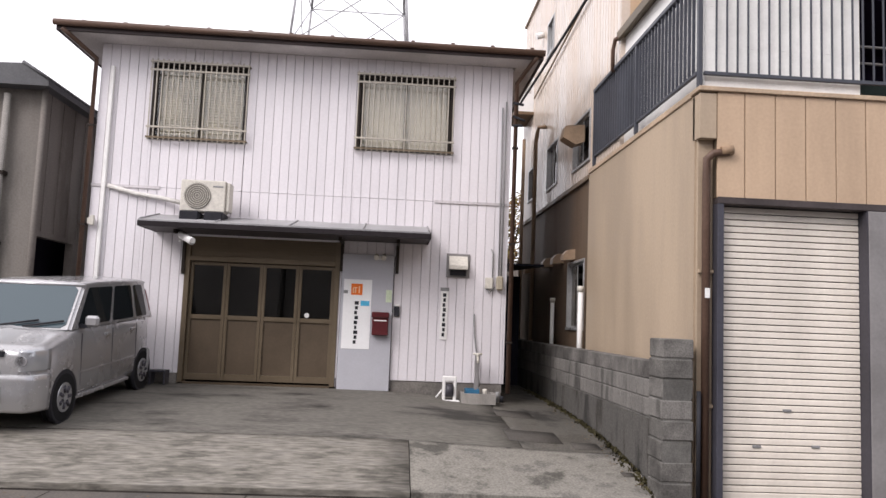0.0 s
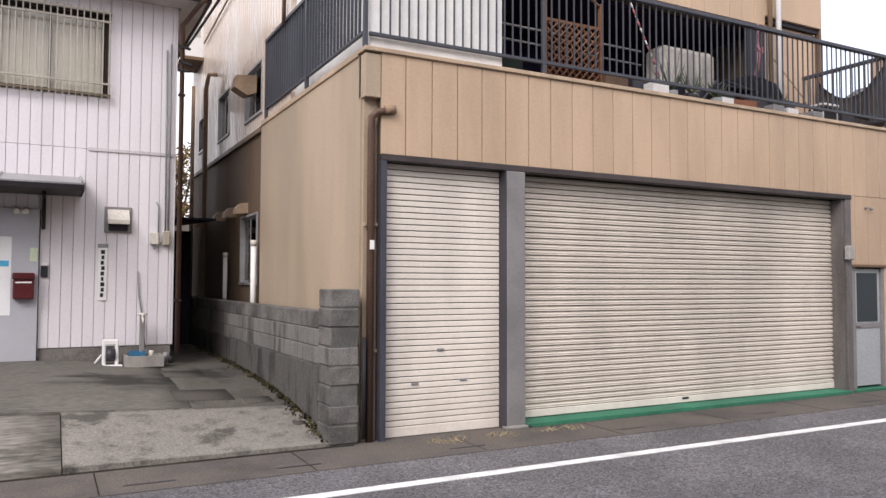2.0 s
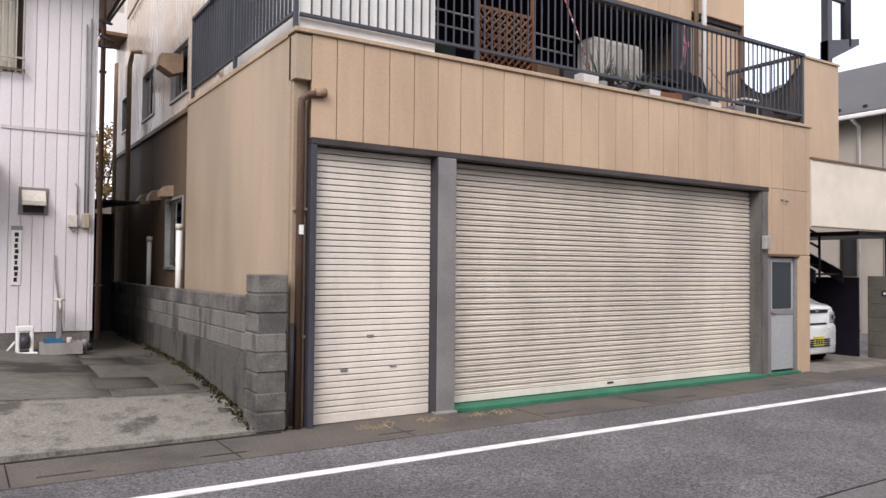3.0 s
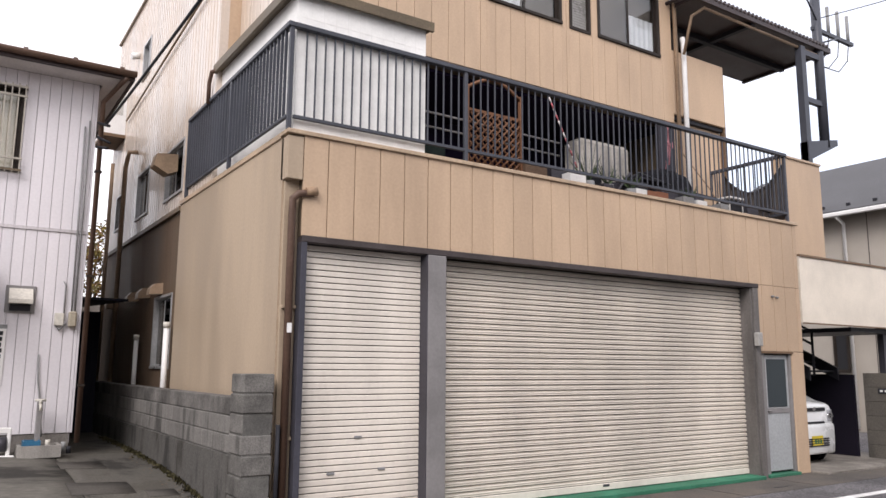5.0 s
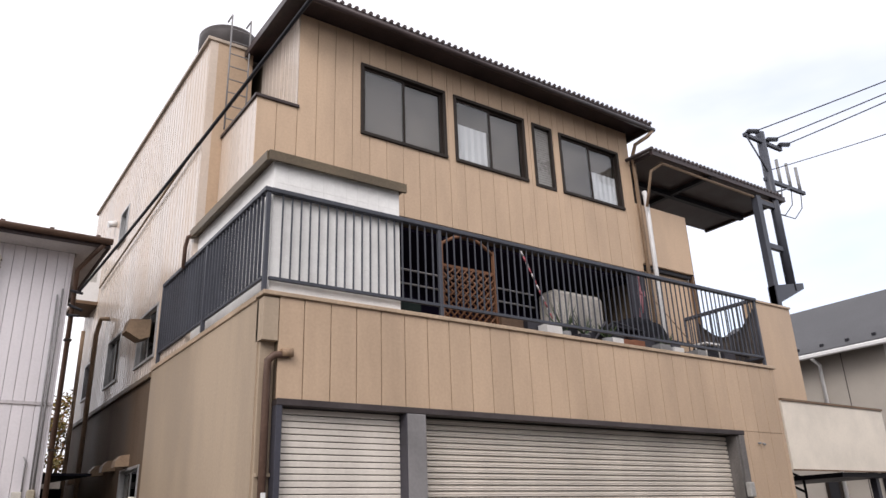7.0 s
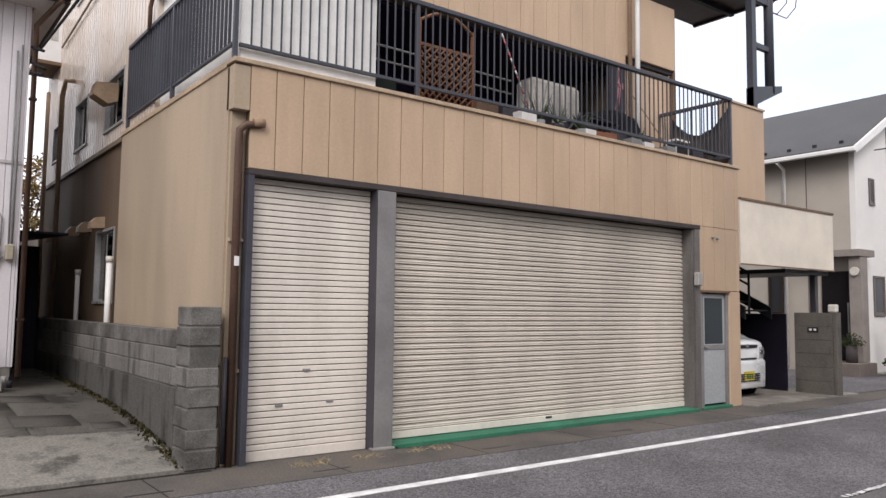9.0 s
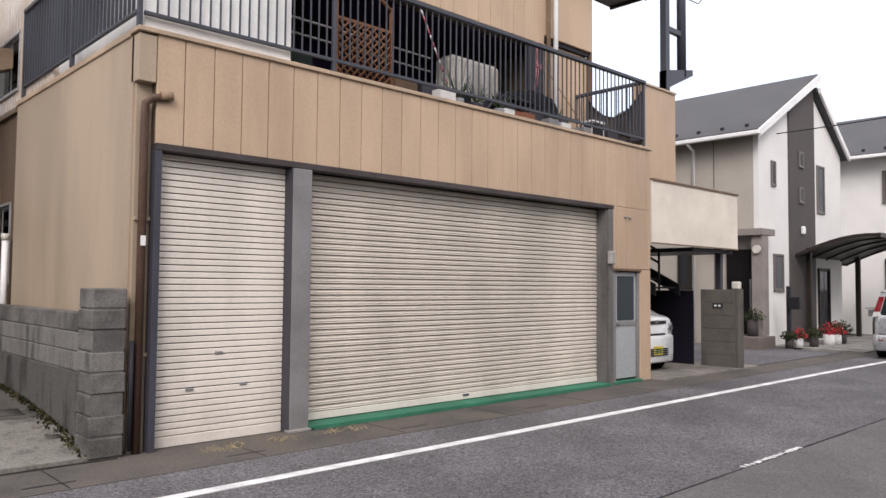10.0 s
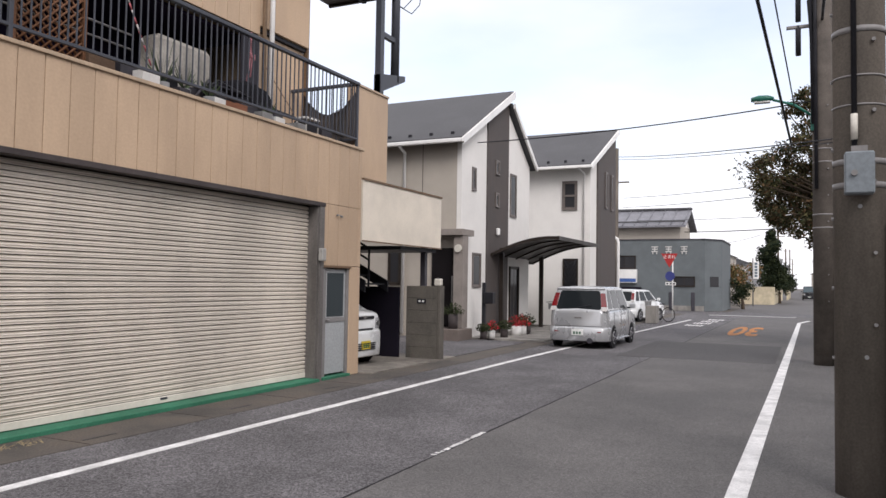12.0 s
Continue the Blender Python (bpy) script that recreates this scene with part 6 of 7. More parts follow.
part("roof_deck", boxes((9.5, 12.9, 0.08, 6.0, 3.3, 3.4)), BLACKSTEEL, cb)
part("sagging_sheet", boxes((11.2, 12.9, 0.1, 3.0, 2.42, 2.5)), BLACKSTEEL, cb)
for x, y in ((12.75, 0.3), (12.75, 2.8), (11.1, 2.9)):
    part("post", boxes((x, x + 0.12, y, y + 0.12, 0.0, 3.3)), DARKSTEEL, cb)
part("floor_slab", boxes((9.46, 13.2, -0.30, 6.0, -0.05, 0.03)), mat("carport_concrete", (0.22, 0.20, 0.175), 0.9, grain=45, amount=0.2, stain=0.2, bump=0.25), cb)
# wall coloured near-black to paint the carport's shade
part("back_wall", boxes((9.46, 13.0, 5.9, 6.0, 0.0, 2.3)), SHADE_DARK, cb)
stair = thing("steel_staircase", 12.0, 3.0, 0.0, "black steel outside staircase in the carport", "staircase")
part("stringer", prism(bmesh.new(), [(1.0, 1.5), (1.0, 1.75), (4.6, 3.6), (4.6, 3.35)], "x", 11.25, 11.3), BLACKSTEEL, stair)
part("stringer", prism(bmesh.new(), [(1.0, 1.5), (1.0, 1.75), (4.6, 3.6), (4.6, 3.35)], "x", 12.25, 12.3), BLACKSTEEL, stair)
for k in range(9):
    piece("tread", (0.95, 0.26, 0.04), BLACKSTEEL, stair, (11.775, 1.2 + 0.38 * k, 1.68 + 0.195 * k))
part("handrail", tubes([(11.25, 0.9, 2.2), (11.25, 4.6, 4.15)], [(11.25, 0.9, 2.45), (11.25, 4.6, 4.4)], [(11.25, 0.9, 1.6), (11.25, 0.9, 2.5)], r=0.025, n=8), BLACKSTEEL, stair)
# dark panel, with a second sheet added to paint the shade behind
solid("dark_screen", boxes((12.30, 12.36, 0.72, 2.2, 0.03, 1.62), (11.3, 12.3, 2.2, 2.26, 0.03, 2.0)), SHADE_DARK, "dark panel screen behind the gate pillar", "screen")
GATECONC = mat("stained_gate_concrete", (0.175, 0.16, 0.14), 0.9, grain=45, amount=0.2, stain=0.3, stain_size=1.1, streak=0.5, tint=(0.095, 0.085, 0.072), bump=0.25)
gp = thing("gate_pillar", 12.45, 0.1, 0.0, "grey cast concrete gate wall with a small name plate", "gate wall")
for k in range(6):
    piece("course", (0.16, 0.78, 0.272), GATECONC, gp, (12.44, 0.17, 0.14 + 0.275 * k), bevel=0.006)
part("end_post", boxes((12.36, 12.56, -0.30, -0.225, 0.0, 1.66), bevel=0.01), GATECONC, gp)
part("name_plate", boxes((12.345, 12.36, 0.06, 0.28, 1.26, 1.36)), INK, gp)
part("name_bar", boxes((12.340, 12.346, 0.19, 0.24, 1.29, 1.33), (12.340, 12.346, 0.10, 0.15, 1.29, 1.33)), WHITE, gp)
part("intercom_box", boxes((12.38, 12.5, -0.29, -0.12, 1.66, 1.82), bevel=0.02), PLASTIC, gp)

# steel frame with the service pole on the end wall
sp = thing("service_pole_frame", 12.0, 0.85, 5.9, "dark grey steel service pole frame with insulators", "pole")
part("pole", tubes([(12.32, 0.95, 6.35), (12.32, 0.95, 10.25)], r=0.10, n=14), RAIL, sp)
part("leg", boxes((11.54, 11.70, 0.88, 1.02, 5.87, 8.45)), RAIL, sp)
part("rung", boxes((11.70, 12.26, 0.9, 1.0, 7.25, 7.36)), RAIL, sp)
part("rung", boxes((11.70, 12.26, 0.9, 1.0, 8.28, 8.40)), RAIL, sp)
part("foot_bracket", prism(bmesh.new(), [(11.54, 5.94), (11.54, 6.35), (12.66, 6.57), (12.66, 6.44)], "y", 0.86, 1.04), RAIL, sp)
for z, x0, x1, dy in ((9.95, 11.6, 13.05, 0.0), (9.0, 12.2, 13.8, 0.06)):
    part("cross_arm", boxes((x0, x1, 0.88 + dy, 0.96 + dy, z, z + 0.08)), RAIL, sp)
part("brace", tubes([(11.65, 0.9, 9.95), (12.25, 0.9, 9.2)], [(12.35, 0.9, 8.7), (13.1, 0.9, 9.0)], r=0.02, n=6), RAIL, sp)
for x in (12.85, 13.25, 13.65):
    part("bushing", tubes([(x, 0.98, 9.08), (x, 0.98, 9.30), (x, 0.98, 9.70)], r=0.038, n=8), GREYPLASTIC, sp)
    part("drop_wire", tubes([(x, 0.98, 9.05), (x - 0.1, 0.98, 8.6), (x - 0.5, 0.98, 8.25), (12.4, 0.95, 8.2)], r=0.012, n=5), BLACKSTEEL, sp)
for x, y in ((11.7, 0.9), (12.45, 0.9), (12.95, 0.9)):
    part("insulator", tubes([(x, y, 10.03), (x + 0.1, y, 10.12), (x + 0.45, y, 10.22)], r=0.06, n=8), BLACKSTEEL, sp)


def wire(pts_a, pts_b, sag, r=0.012, name="overhead_wire", label="thin black overhead wire"):
    a, b = Vector(pts_a), Vector(pts_b)
    pts = [a.lerp(b, k / 24) - Vector((0, 0, sag * 4 * (k / 24) * (1 - k / 24))) for k in range(25)]
    return solid(name, tubes(pts, r=r, n=6), BLACKSTEEL, label, "wire", group="overhead wires")


wire((-1.15, 4.58, 5.35), (0.15, -12.9, 8.4), 0.35, 0.02, label="thick black service cable from the white house")
for x, dy in ((12.1, 0), (12.85, 0.3), (13.35, 0.6)):
    wire((x, 0.9, 10.22), (16.4, -8.0 + dy, 11.9), 0.1, 0.014)
wire((12.4, 1.0, 9.3), (16.4, -7.9, 10.6), 0.2, 0.01)
# wires across the road to the far houses
wire((18.1, 1.3, 5.98), (16.4, -7.8, 6.05), 0.12, 0.016)
for a, b, r_ in (((33, 0.41, 7.83), (17, -6.83, 5.22), 0.014), ((33, 0.41, 7.70), (17, -6.83, 5.14), 0.010), ((50, 3.84, 7.8), (30, -5.99, 5.88), 0.016), ((50, 3.81, 7.14), (30, -5.98, 5.46), 0.016), ((60, 5.95, 7.07), (40, -5.65, 5.48), 0.016), ((62, 2.27, 6.2), (42, -6.54, 5.0), 0.032), ((75, -0.32, 5.92), (60, -3.88, 5.58), 0.02)):
    wire(a, Vector(a).lerp(Vector(b), 1.22), 0.10, r_)
wire((-30, -5.55, 8.87), (20, -7.3, 5.67), 0.0, 0.03, label="thick black cable slanting across the road")
wire((-9, -5.84, 11.66), (16.4, -7.41, 5.99), 0.0, 0.014)
wire((4.62, -8.04, 9.5), (16.38, -8.0, 9.3), 0.15, 0.025)
wire((4.62, -8.04, 8.3), (16.38, -8.0, 7.9), 0.25, 0.035)
wire((16.38, -8.0, 9.3), (92, -10.4, 9.0), 0.4, 0.02)
wire((16.38, -7.7, 8.4), (92, -10.0, 8.2), 0.4, 0.02)

# ---- utility poles ----
POLE = mat("utility_pole_concrete", (0.155, 0.135, 0.115), 0.85, grain=50, amount=0.15, stain=0.18, stain_size=1.2, streak=0.3, bump=0.2)


def utility_pole(x, y, h, r, label, material=POLE):
    p = thing("utility_pole", x, y, 0.0, label, "utility pole", "utility poles")
    part("shaft", tubes([(x, y, -0.2), (x, y, h * 0.5), (x, y, h)], r=r, n=24), material, p)
    for z in (1.15, 1.75, 2.35, 2.95, 3.55, 4.15, 4.7, 5.6):
        part("step_bolt", tubes([(x - 0.02, y + r - 0.02, z), (x - 0.02, y + r + 0.015, z)], [(x - r + 0.02, y - 0.1, z + 0.3), (x - r - 0.012, y - 0.1, z + 0.3)], r=0.016, n=8), STEEL, p)
    return p


p1 = utility_pole(4.62, -8.04, 11.0, 0.205, "brown-grey concrete utility pole with a grey box")
for z in (3.93, 3.55, 3.30, 2.80, 2.60):
    part("steel_band", tubes([(4.62, -8.04, z), (4.62, -8.04, z + (0.05 if z in (3.93, 2.8, 2.6) else 0.015))], r=0.212, n=24), STEEL, p1, "steel band")
part("conduit", tubes([(4.40, -7.99, 2.95), (4.41, -7.99, 11.0)], r=0.022, n=8), BLACKSTEEL, p1)
part("conduit", tubes([(4.50, -8.25, 0.0), (4.50, -8.25, 2.3)], r=0.02, n=8), PALECONC, p1)
part("conduit_joint", tubes([(4.39, -7.99, 3.0), (4.39, -7.99, 3.22)], r=0.028, n=8), PLASTIC, p1)
bx = part("control_box", boxes((4.24, 4.40, -8.13, -7.91, 2.53, 2.88), bevel=0.012), mat("blue_grey_box_enamel", (0.20, 0.225, 0.245), 0.4, stain=0.06), p1, "blue-grey steel control box")
part("box_lock", tubes([(4.24, -7.98, 2.70), (4.215, -7.98, 2.70)], r=0.025, n=10), STEEL, bx)
part("box_hanger", boxes((4.27, 4.29, -8.08, -7.96, 2.88, 2.93)), STEEL, bx)
part("pole_hole", tubes([(4.42, -8.03, 2.44), (4.405, -8.03, 2.44)], r=0.018, n=12), GREYPLASTIC, p1)
part("pole_hole", tubes([(4.43, -8.07, 1.18), (4.408, -8.07, 1.18)], r=0.018, n=12), GREYPLASTIC, p1)
p2 = utility_pole(16.45, -8.0, 12.0, 0.215, "dark concrete utility pole with street light", mat("dark_pole_concrete", (0.11, 0.095, 0.083), 0.85, grain=50, amount=0.15, stain=0.18, bump=0.2))
for z in (4.9, 3.4, 3.1, 4.6):
    part("steel_band", tubes([(16.45, -8.0, z), (16.45, -8.0, z + 0.03)], r=0.222, n=24), STEEL, p2)
part("cross_arm", boxes((16.4, 16.5, -8.05, -7.25, 8.6, 8.66)), STEEL, p2)
part("cross_arm", boxes((16.4, 16.5, -8.05, -7.25, 7.8, 7.86)), STEEL, p2)
for z in (8.66, 7.86):
    part("insulator", tubes([(16.45, -7.5, z - 0.7), (16.45, -7.5, z - 0.2), (16.45, -7.5, z)], r=0.06, n=8), BLACKSTEEL, p2)
for path in ([(16.25, -7.86, 4.0), (16.24, -7.84, 12)], [(16.3, -7.80, 5.5), (16.3, -7.72, 12)], [(16.3, -7.9, 5.0), (16.28, -7.7, 9), (16.28, -7.6, 12)]):
    part("riser_cable", tubes(path, r=0.04, n=8), BLACKSTEEL, p2)
sl = thing("street_lamp", 16.4, -7.4, 5.6, "green hooded street lamp on the utility pole", "street lamp")
LG = mat("green_enamel", (0.03, 0.16, 0.12), 0.4)
part("bracket", boxes((16.3, 16.42, -7.85, -7.75, 5.35, 5.85)), LG, sl)
part("arm", tubes([(16.4, -7.8, 5.7), (16.4, -7.4, 6.0), (16.4, -6.95, 6.15)], r=0.03, n=8), LG, sl)
part("head", lofted([[(16.4 + w * math.cos(a * math.pi / 5), y, 6.19 + h * math.sin(a * math.pi / 5)) for a in range(10)] for y, w, h in ((-6.98, 0.04, 0.03), (-6.85, 0.11, 0.08), (-6.65, 0.13, 0.09), (-6.48, 0.08, 0.05))]), LG, sl)
part("lens", boxes((16.32, 16.48, -6.9, -6.55, 6.09, 6.13), bevel=0.01), WHITE, sl)

# ---- trees and far end of the road ----


def tree(name, label, x, y, trunk_h, clumps, leaves, size, colors, seed, twig=True):
    rg = random.Random(seed)
    t = thing(name, x, y, 0.0, label, "tree")
    bm = bmesh.new()
    tube(bm, [(x, y, -0.1), (x + 0.03, y, trunk_h * 0.5), (x, y + 0.04, trunk_h)], 0.16, 10, 0.09)
    part("trunk", bm, mat("bark", (0.09, 0.068, 0.05), 0.9, grain=40, amount=0.3, bump=0.5), t)
    for cx, cy, cz, cr in clumps:
        if twig:
            bm = bmesh.new()
            tube(bm, [(x, y, trunk_h * 0.9), ((x + cx) / 2, (y + cy) / 2, (trunk_h + cz) / 2 - 0.1), (cx, cy, cz)], 0.06, 7, 0.012)
            part("limb", bm, mat("bark", (0.09, 0.068, 0.05)), t)
    for ci, c in enumerate(colors):
        v, f = [], []
        for k in range(leaves // len(colors)):
            cx, cy, cz, cr = rg.choice(clumps)
            d = Vector((rg.gauss(0, 1), rg.gauss(0, 1), rg.gauss(0, 0.8)))
            d = d.normalized() * cr * (rg.random() ** 0.45) * rg.uniform(0.75, 1.12)
            p = Vector((cx, cy, cz)) + d
            n = Vector((rg.gauss(0, 1), rg.gauss(0, 1), rg.gauss(0.6, 1))).normalized()
            a = n.orthogonal().normalized()
            a.rotate(Matrix.Rotation(rg.uniform(0, 6.28), 3, n))
            b = n.cross(a)
            s_ = size * rg.uniform(0.6, 1.3)
            i = len(v)
            v += [p - a * s_, p + b * s_ * 0.45, p + a * s_, p - b * s_ * 0.45]
            f.append((i, i + 1, i + 2, i + 3))
        me = bpy.data.meshes.new("crown")
        me.from_pydata(v, [], f)
        me.materials.append(c)
        ob = new("crown", me)
        ob.parent, ob.location = t, -t.location
    return t


LEAF = [mat("olive_leaf", (0.16, 0.13, 0.05), 0.7, grain=8, amount=0.2), mat("dark_green_leaf", (0.032, 0.04, 0.018), 0.7, grain=8, amount=0.2), mat("russet_leaf", (0.22, 0.115, 0.05), 0.7, grain=8, amount=0.2)]
rg0 = random.Random(11)
cl = [(22.5 + rg0.uniform(-1.8, 2.0), rg0.uniform(-10.8, -6.1), rg0.uniform(3.0, 8.2), rg0.uniform(0.20, 0.55)) for k in range(420)]
cl = [(x, y, z, r if z < 6.0 else r * 0.6) for x, y, z, r in cl if ((y + 8.7) / (2.55 if z < 5.6 else 2.0)) ** 2 + ((z - 5.2) / (2.2 if z < 5.2 else 3.0)) ** 2 < 1.0 and (z < 6.0 or rg0.random() < 0.45)]
tree("roadside_tree", "olive and russet leafed tree behind the utility pole", 22.5, -9.4, 4.0, cl, 46000, 0.062, [mat("olive_brown_leaf", (0.085, 0.075, 0.03), 0.7, grain=8, amount=0.25), LEAF[1], mat("dull_russet_leaf", (0.10, 0.06, 0.028), 0.7, grain=8, amount=0.25), mat("dark_olive_leaf", (0.045, 0.042, 0.018), 0.7, grain=8)], 2)
DG = [mat("conifer_leaf", (0.018, 0.028, 0.016), 0.8, grain=8, amount=0.25), mat("dark_green_leaf", (0.032, 0.04, 0.018))]
cl = [(82 + rg0.gauss(0, 0.7), -4.5 + rg0.gauss(0, 0.75 * (1 - k / 60)), 1.8 + 5.6 * k / 40, 0.95 * (1.15 - k / 55)) for k in range(41)]
tree("conifer", "tall dark conifer beyond the crossing", 82, -4.5, 3.0, cl, 9000, 0.16, DG, 3, twig=False)
cl = [(74 + rg0.uniform(-2, 4), -1.8 + rg0.uniform(-1.8, 2.5), 2.0 + rg0.uniform(-0.6, 1.5), rg0.uniform(0.5, 0.9)) for k in range(22)]
tree("garden_tree", "reddish garden trees behind the cream wall", 74, -1.0, 1.8, cl, 6000, 0.12, [LEAF[2], LEAF[0], DG[1]], 4, twig=False)
cl = [(86 + rg0.uniform(-4, 10), -5.6 + rg0.uniform(-0.8, 0.6), 2.0 + rg0.uniform(-0.3, 0.8), rg0.uniform(0.5, 0.9)) for k in range(20)]
tree("garden_hedge", "dark green hedge over the cream wall", 86, -5.2, 1.6, cl, 5000, 0.12, DG, 6, twig=False)
cl = [(0.8 + rg0.uniform(-1.6, 1.6), 18.6 + rg0.uniform(-0.5, 0.8), 4.6 + rg0.uniform(-1.4, 1.6), rg0.uniform(0.25, 0.55)) for k in range(30)]
tree("backyard_tree", "thin yellowing tree beyond the alley", 0.8, 18.8, 3.2, cl, 5000, 0.08, [LEAF[0], LEAF[2], mat("yellow_leaf", (0.20, 0.15, 0.04), 0.7, grain=8)], 8)
cl = [(60 + rg0.uniform(-1.0, 1.0), -3.4 + rg0.uniform(-0.4, 0.8), 1.0 + rg0.uniform(-0.3, 1.0), 0.55) for k in range(8)]
tree("shrub", "dark shrub beside the hall", 60, -3.3, 0.8, cl, 1500, 0.1, DG, 9, twig=False)
solid("cream_garden_wall", boxes((78, 78.2, -4.8, -1.6, 0.0, 1.75), (78.2, 110, -4.9, -4.7, 0.0, 1.75), (110.5, 130, -5.6, -5.4, 0.0, 1.6)), mat("cream_wall", (0.60, 0.52, 0.37), 0.7), kind="structure", label="cream garden wall beyond the crossing")
solid("roadside_wall", boxes((20, 45, -9.6, -9.4, 0.0, 1.3)), PALECONC, kind="structure", label="grey concrete wall on the far roadside")
sgn = thing("banner_sign", 70, -3.55, 0.0, "white vertical banner sign on a post", "sign")
part("post", tubes([(70, -3.45, 0), (70, -3.45, 4.3)], r=0.06), STEEL, sgn)
part("board", boxes((69.9, 69.98, -3.95, -3.48, 2.45, 4.0)), WHITE, sgn)
part("lettering", boxes(*[(69.88, 69.9, -3.82, -3.60, 2.62 + 0.27 * k, 2.80 + 0.27 * k) for k in range(5)]), mat("grey_blue_ink", (0.10, 0.14, 0.18), 0.6), sgn)
tg = thing("traffic_sign_post", 38.9, -1.25, 0.0, "red triangular stop sign above a round blue sign", "traffic sign")
part("post", tubes([(38.9, -1.25, 0), (38.9, -1.25, 3.3)], r=0.035), WHITE, tg)
part("triangle", prism(bmesh.new(), [(-1.52, 3.45), (-0.66, 3.45), (-1.09, 2.70)], "x", 38.82, 38.86), mat("sign_red", (0.38, 0.03, 0.03), 0.45), tg, "red inverted triangle")
part("blue_disc", tubes([(38.86, -1.12, 2.25), (38.83, -1.12, 2.25)], r=0.25, n=24), mat("sign_blue", (0.05, 0.06, 0.22), 0.45), tg, "blue round sign")
part("small_plate", boxes((38.84, 38.87, -1.42, -0.88, 1.76, 1.92)), WHITE, tg)
for k in range(3):
    part("plate_bar", boxes((38.835, 38.84, -1.38 + 0.17 * k, -1.27 + 0.17 * k, 1.80, 1.88)), INK, tg)


def lettering(body, size, material, m, name, parent=None, label="", bold=0.0):
    cu = bpy.data.curves.new(name, "FONT")
    cu.body, cu.size, cu.extrude, cu.offset = body, size, 0.002, bold
    cu.align_x, cu.align_y = "CENTER", "CENTER"
    tmp = new(name + "_tmp", cu)
    dg = bpy.context.evaluated_depsgraph_get()
    me = bpy.data.meshes.new_from_object(tmp.evaluated_get(dg))
    bpy.data.objects.remove(tmp)
    me.materials.clear()
    me.materials.append(material)
    me.transform(m)
    ob = new(name, me)
    if parent:
        ob.parent, ob.location = parent, -parent.location
    return tagged(ob, label)


lettering("止まれ", 0.22, WHITE, pose(38.815, -1.09, 3.27, 90, 0, -90), "lettering", tg)
tagged(lettering("30", 1.0, ORANGE, pose(29.5, -5.53, 0.006, 0, 0, 90) @ Matrix.Diagonal((1.15, 8.4, 1, 1)), "road_number", None, "orange speed number painted on the road", 0.025), kind="structure")

# upper house behind the hall, far houses and poles
uh = thing("tiled_house", 60, 4.0, 0.0, "house with grey tiled roof behind the hall", "house")
part("wall", boxes((56.5, 62, 0.9, 12, 0.0, 6.4)), HOUSEBEIGE, uh)
part("gable", prism(bmesh.new(), [(56.5, 6.4), (59.2, 7.5), (62, 6.4)], "y", 0.9, 1.0), HOUSEWHITE, uh)
part("roof", prism(bmesh.new(), [(55.8, 6.15), (55.8, 6.3), (59.2, 7.75), (62.6, 6.3), (62.6, 6.15), (59.2, 7.55)], "y", 0.4, 12.5), mat("pale_grey_tile", (0.20, 0.20, 0.22), 0.5, grain=12, amount=0.2), uh, "pale grey tiled roof")
FARMAT = [mat("far_beige", (0.40, 0.37, 0.33), 0.9), mat("far_grey", (0.30, 0.30, 0.31), 0.9), mat("far_white", (0.55, 0.54, 0.52), 0.9)]
for k in range(16):
    x = 120 + 22 * (k // 2) + rg0.uniform(-4, 4)
    side = 1 if k % 2 else -1
    y = (4.5 if side > 0 else -20) + rg0.uniform(-1.5, 1.5)
    w, h = rg0.uniform(7, 10), rg0.uniform(5, 8)
    fh = thing("far_house", x, y, 0.0, "distant pitched-roof house along the road", "house", "far houses")
    part("wall", boxes((x, x + w, y, y + 9, 0, h)), FARMAT[k % 3], fh)
    part("roof", prism(bmesh.new(), [(y - 0.4, h - 0.1), (y + 4.5, h + 1.8), (y + 9.4, h - 0.1)], "x", x - 0.4, x + w + 0.4), SLATE, fh)
for k in range(-4, 9):
    x = 92 + 24 * k if k >= 0 else (51.0, 42.0, 60.0, 72.0)[k + 4]
    for y in ((-4.2, -10.4) if k % 2 else (-10.4,)) if k >= 0 else ((4.5, -9.0, -9.6, -10.2)[k + 4],):
        fp = thing("far_utility_pole", x, y, 0.0, "thin distant utility pole", "utility pole", "utility poles")
        part("shaft", tubes([(x, y, 0), (x, y, 9.5 + (k % 3))], r=0.15, n=8), POLE, fp)
        part("cross_arm", boxes((x - 0.05, x + 0.05, y - 0.9, y + 0.9, 9.0, 9.1)), POLE, fp)

# carport, planters and bicycles at the taupe house
cr = thing("cantilever_carport", 23.5, 1.0, 0.0, "dark bronze carport with a curved translucent roof", "carport")
SMOKE = mat("smoked_roof_panel", (0.045, 0.04, 0.04), 0.5)
rp = [(2.25 - 2.65 * k / 8, 2.55 + 0.70 * math.sin(k / 8 * 1.75)) for k in range(9)]
for j in range(4):
    xa, xb = 20.9 + 1.3 * j, 20.9 + 1.3 * (j + 1)
    part("roof_panel", prism(bmesh.new(), rp + [(y, z + 0.02) for y, z in rp[::-1]], "x", xa + 0.04, xb - 0.04), SMOKE, cr)
for j in range(5):
    x = 20.9 + 1.3 * j
    part("rafter", prism(bmesh.new(), [(y, z - 0.05) for y, z in rp] + [(y, z + 0.05) for y, z in rp[::-1]], "x", x - 0.04, x + 0.04), DARKFRAME, cr)
part("edge_beam", boxes((20.85, 26.15, -0.44, -0.36, rp[-1][1] - 0.06, rp[-1][1] + 0.06), (20.85, 26.15, 2.2, 2.3, 2.5, 2.62)), DARKFRAME, cr)
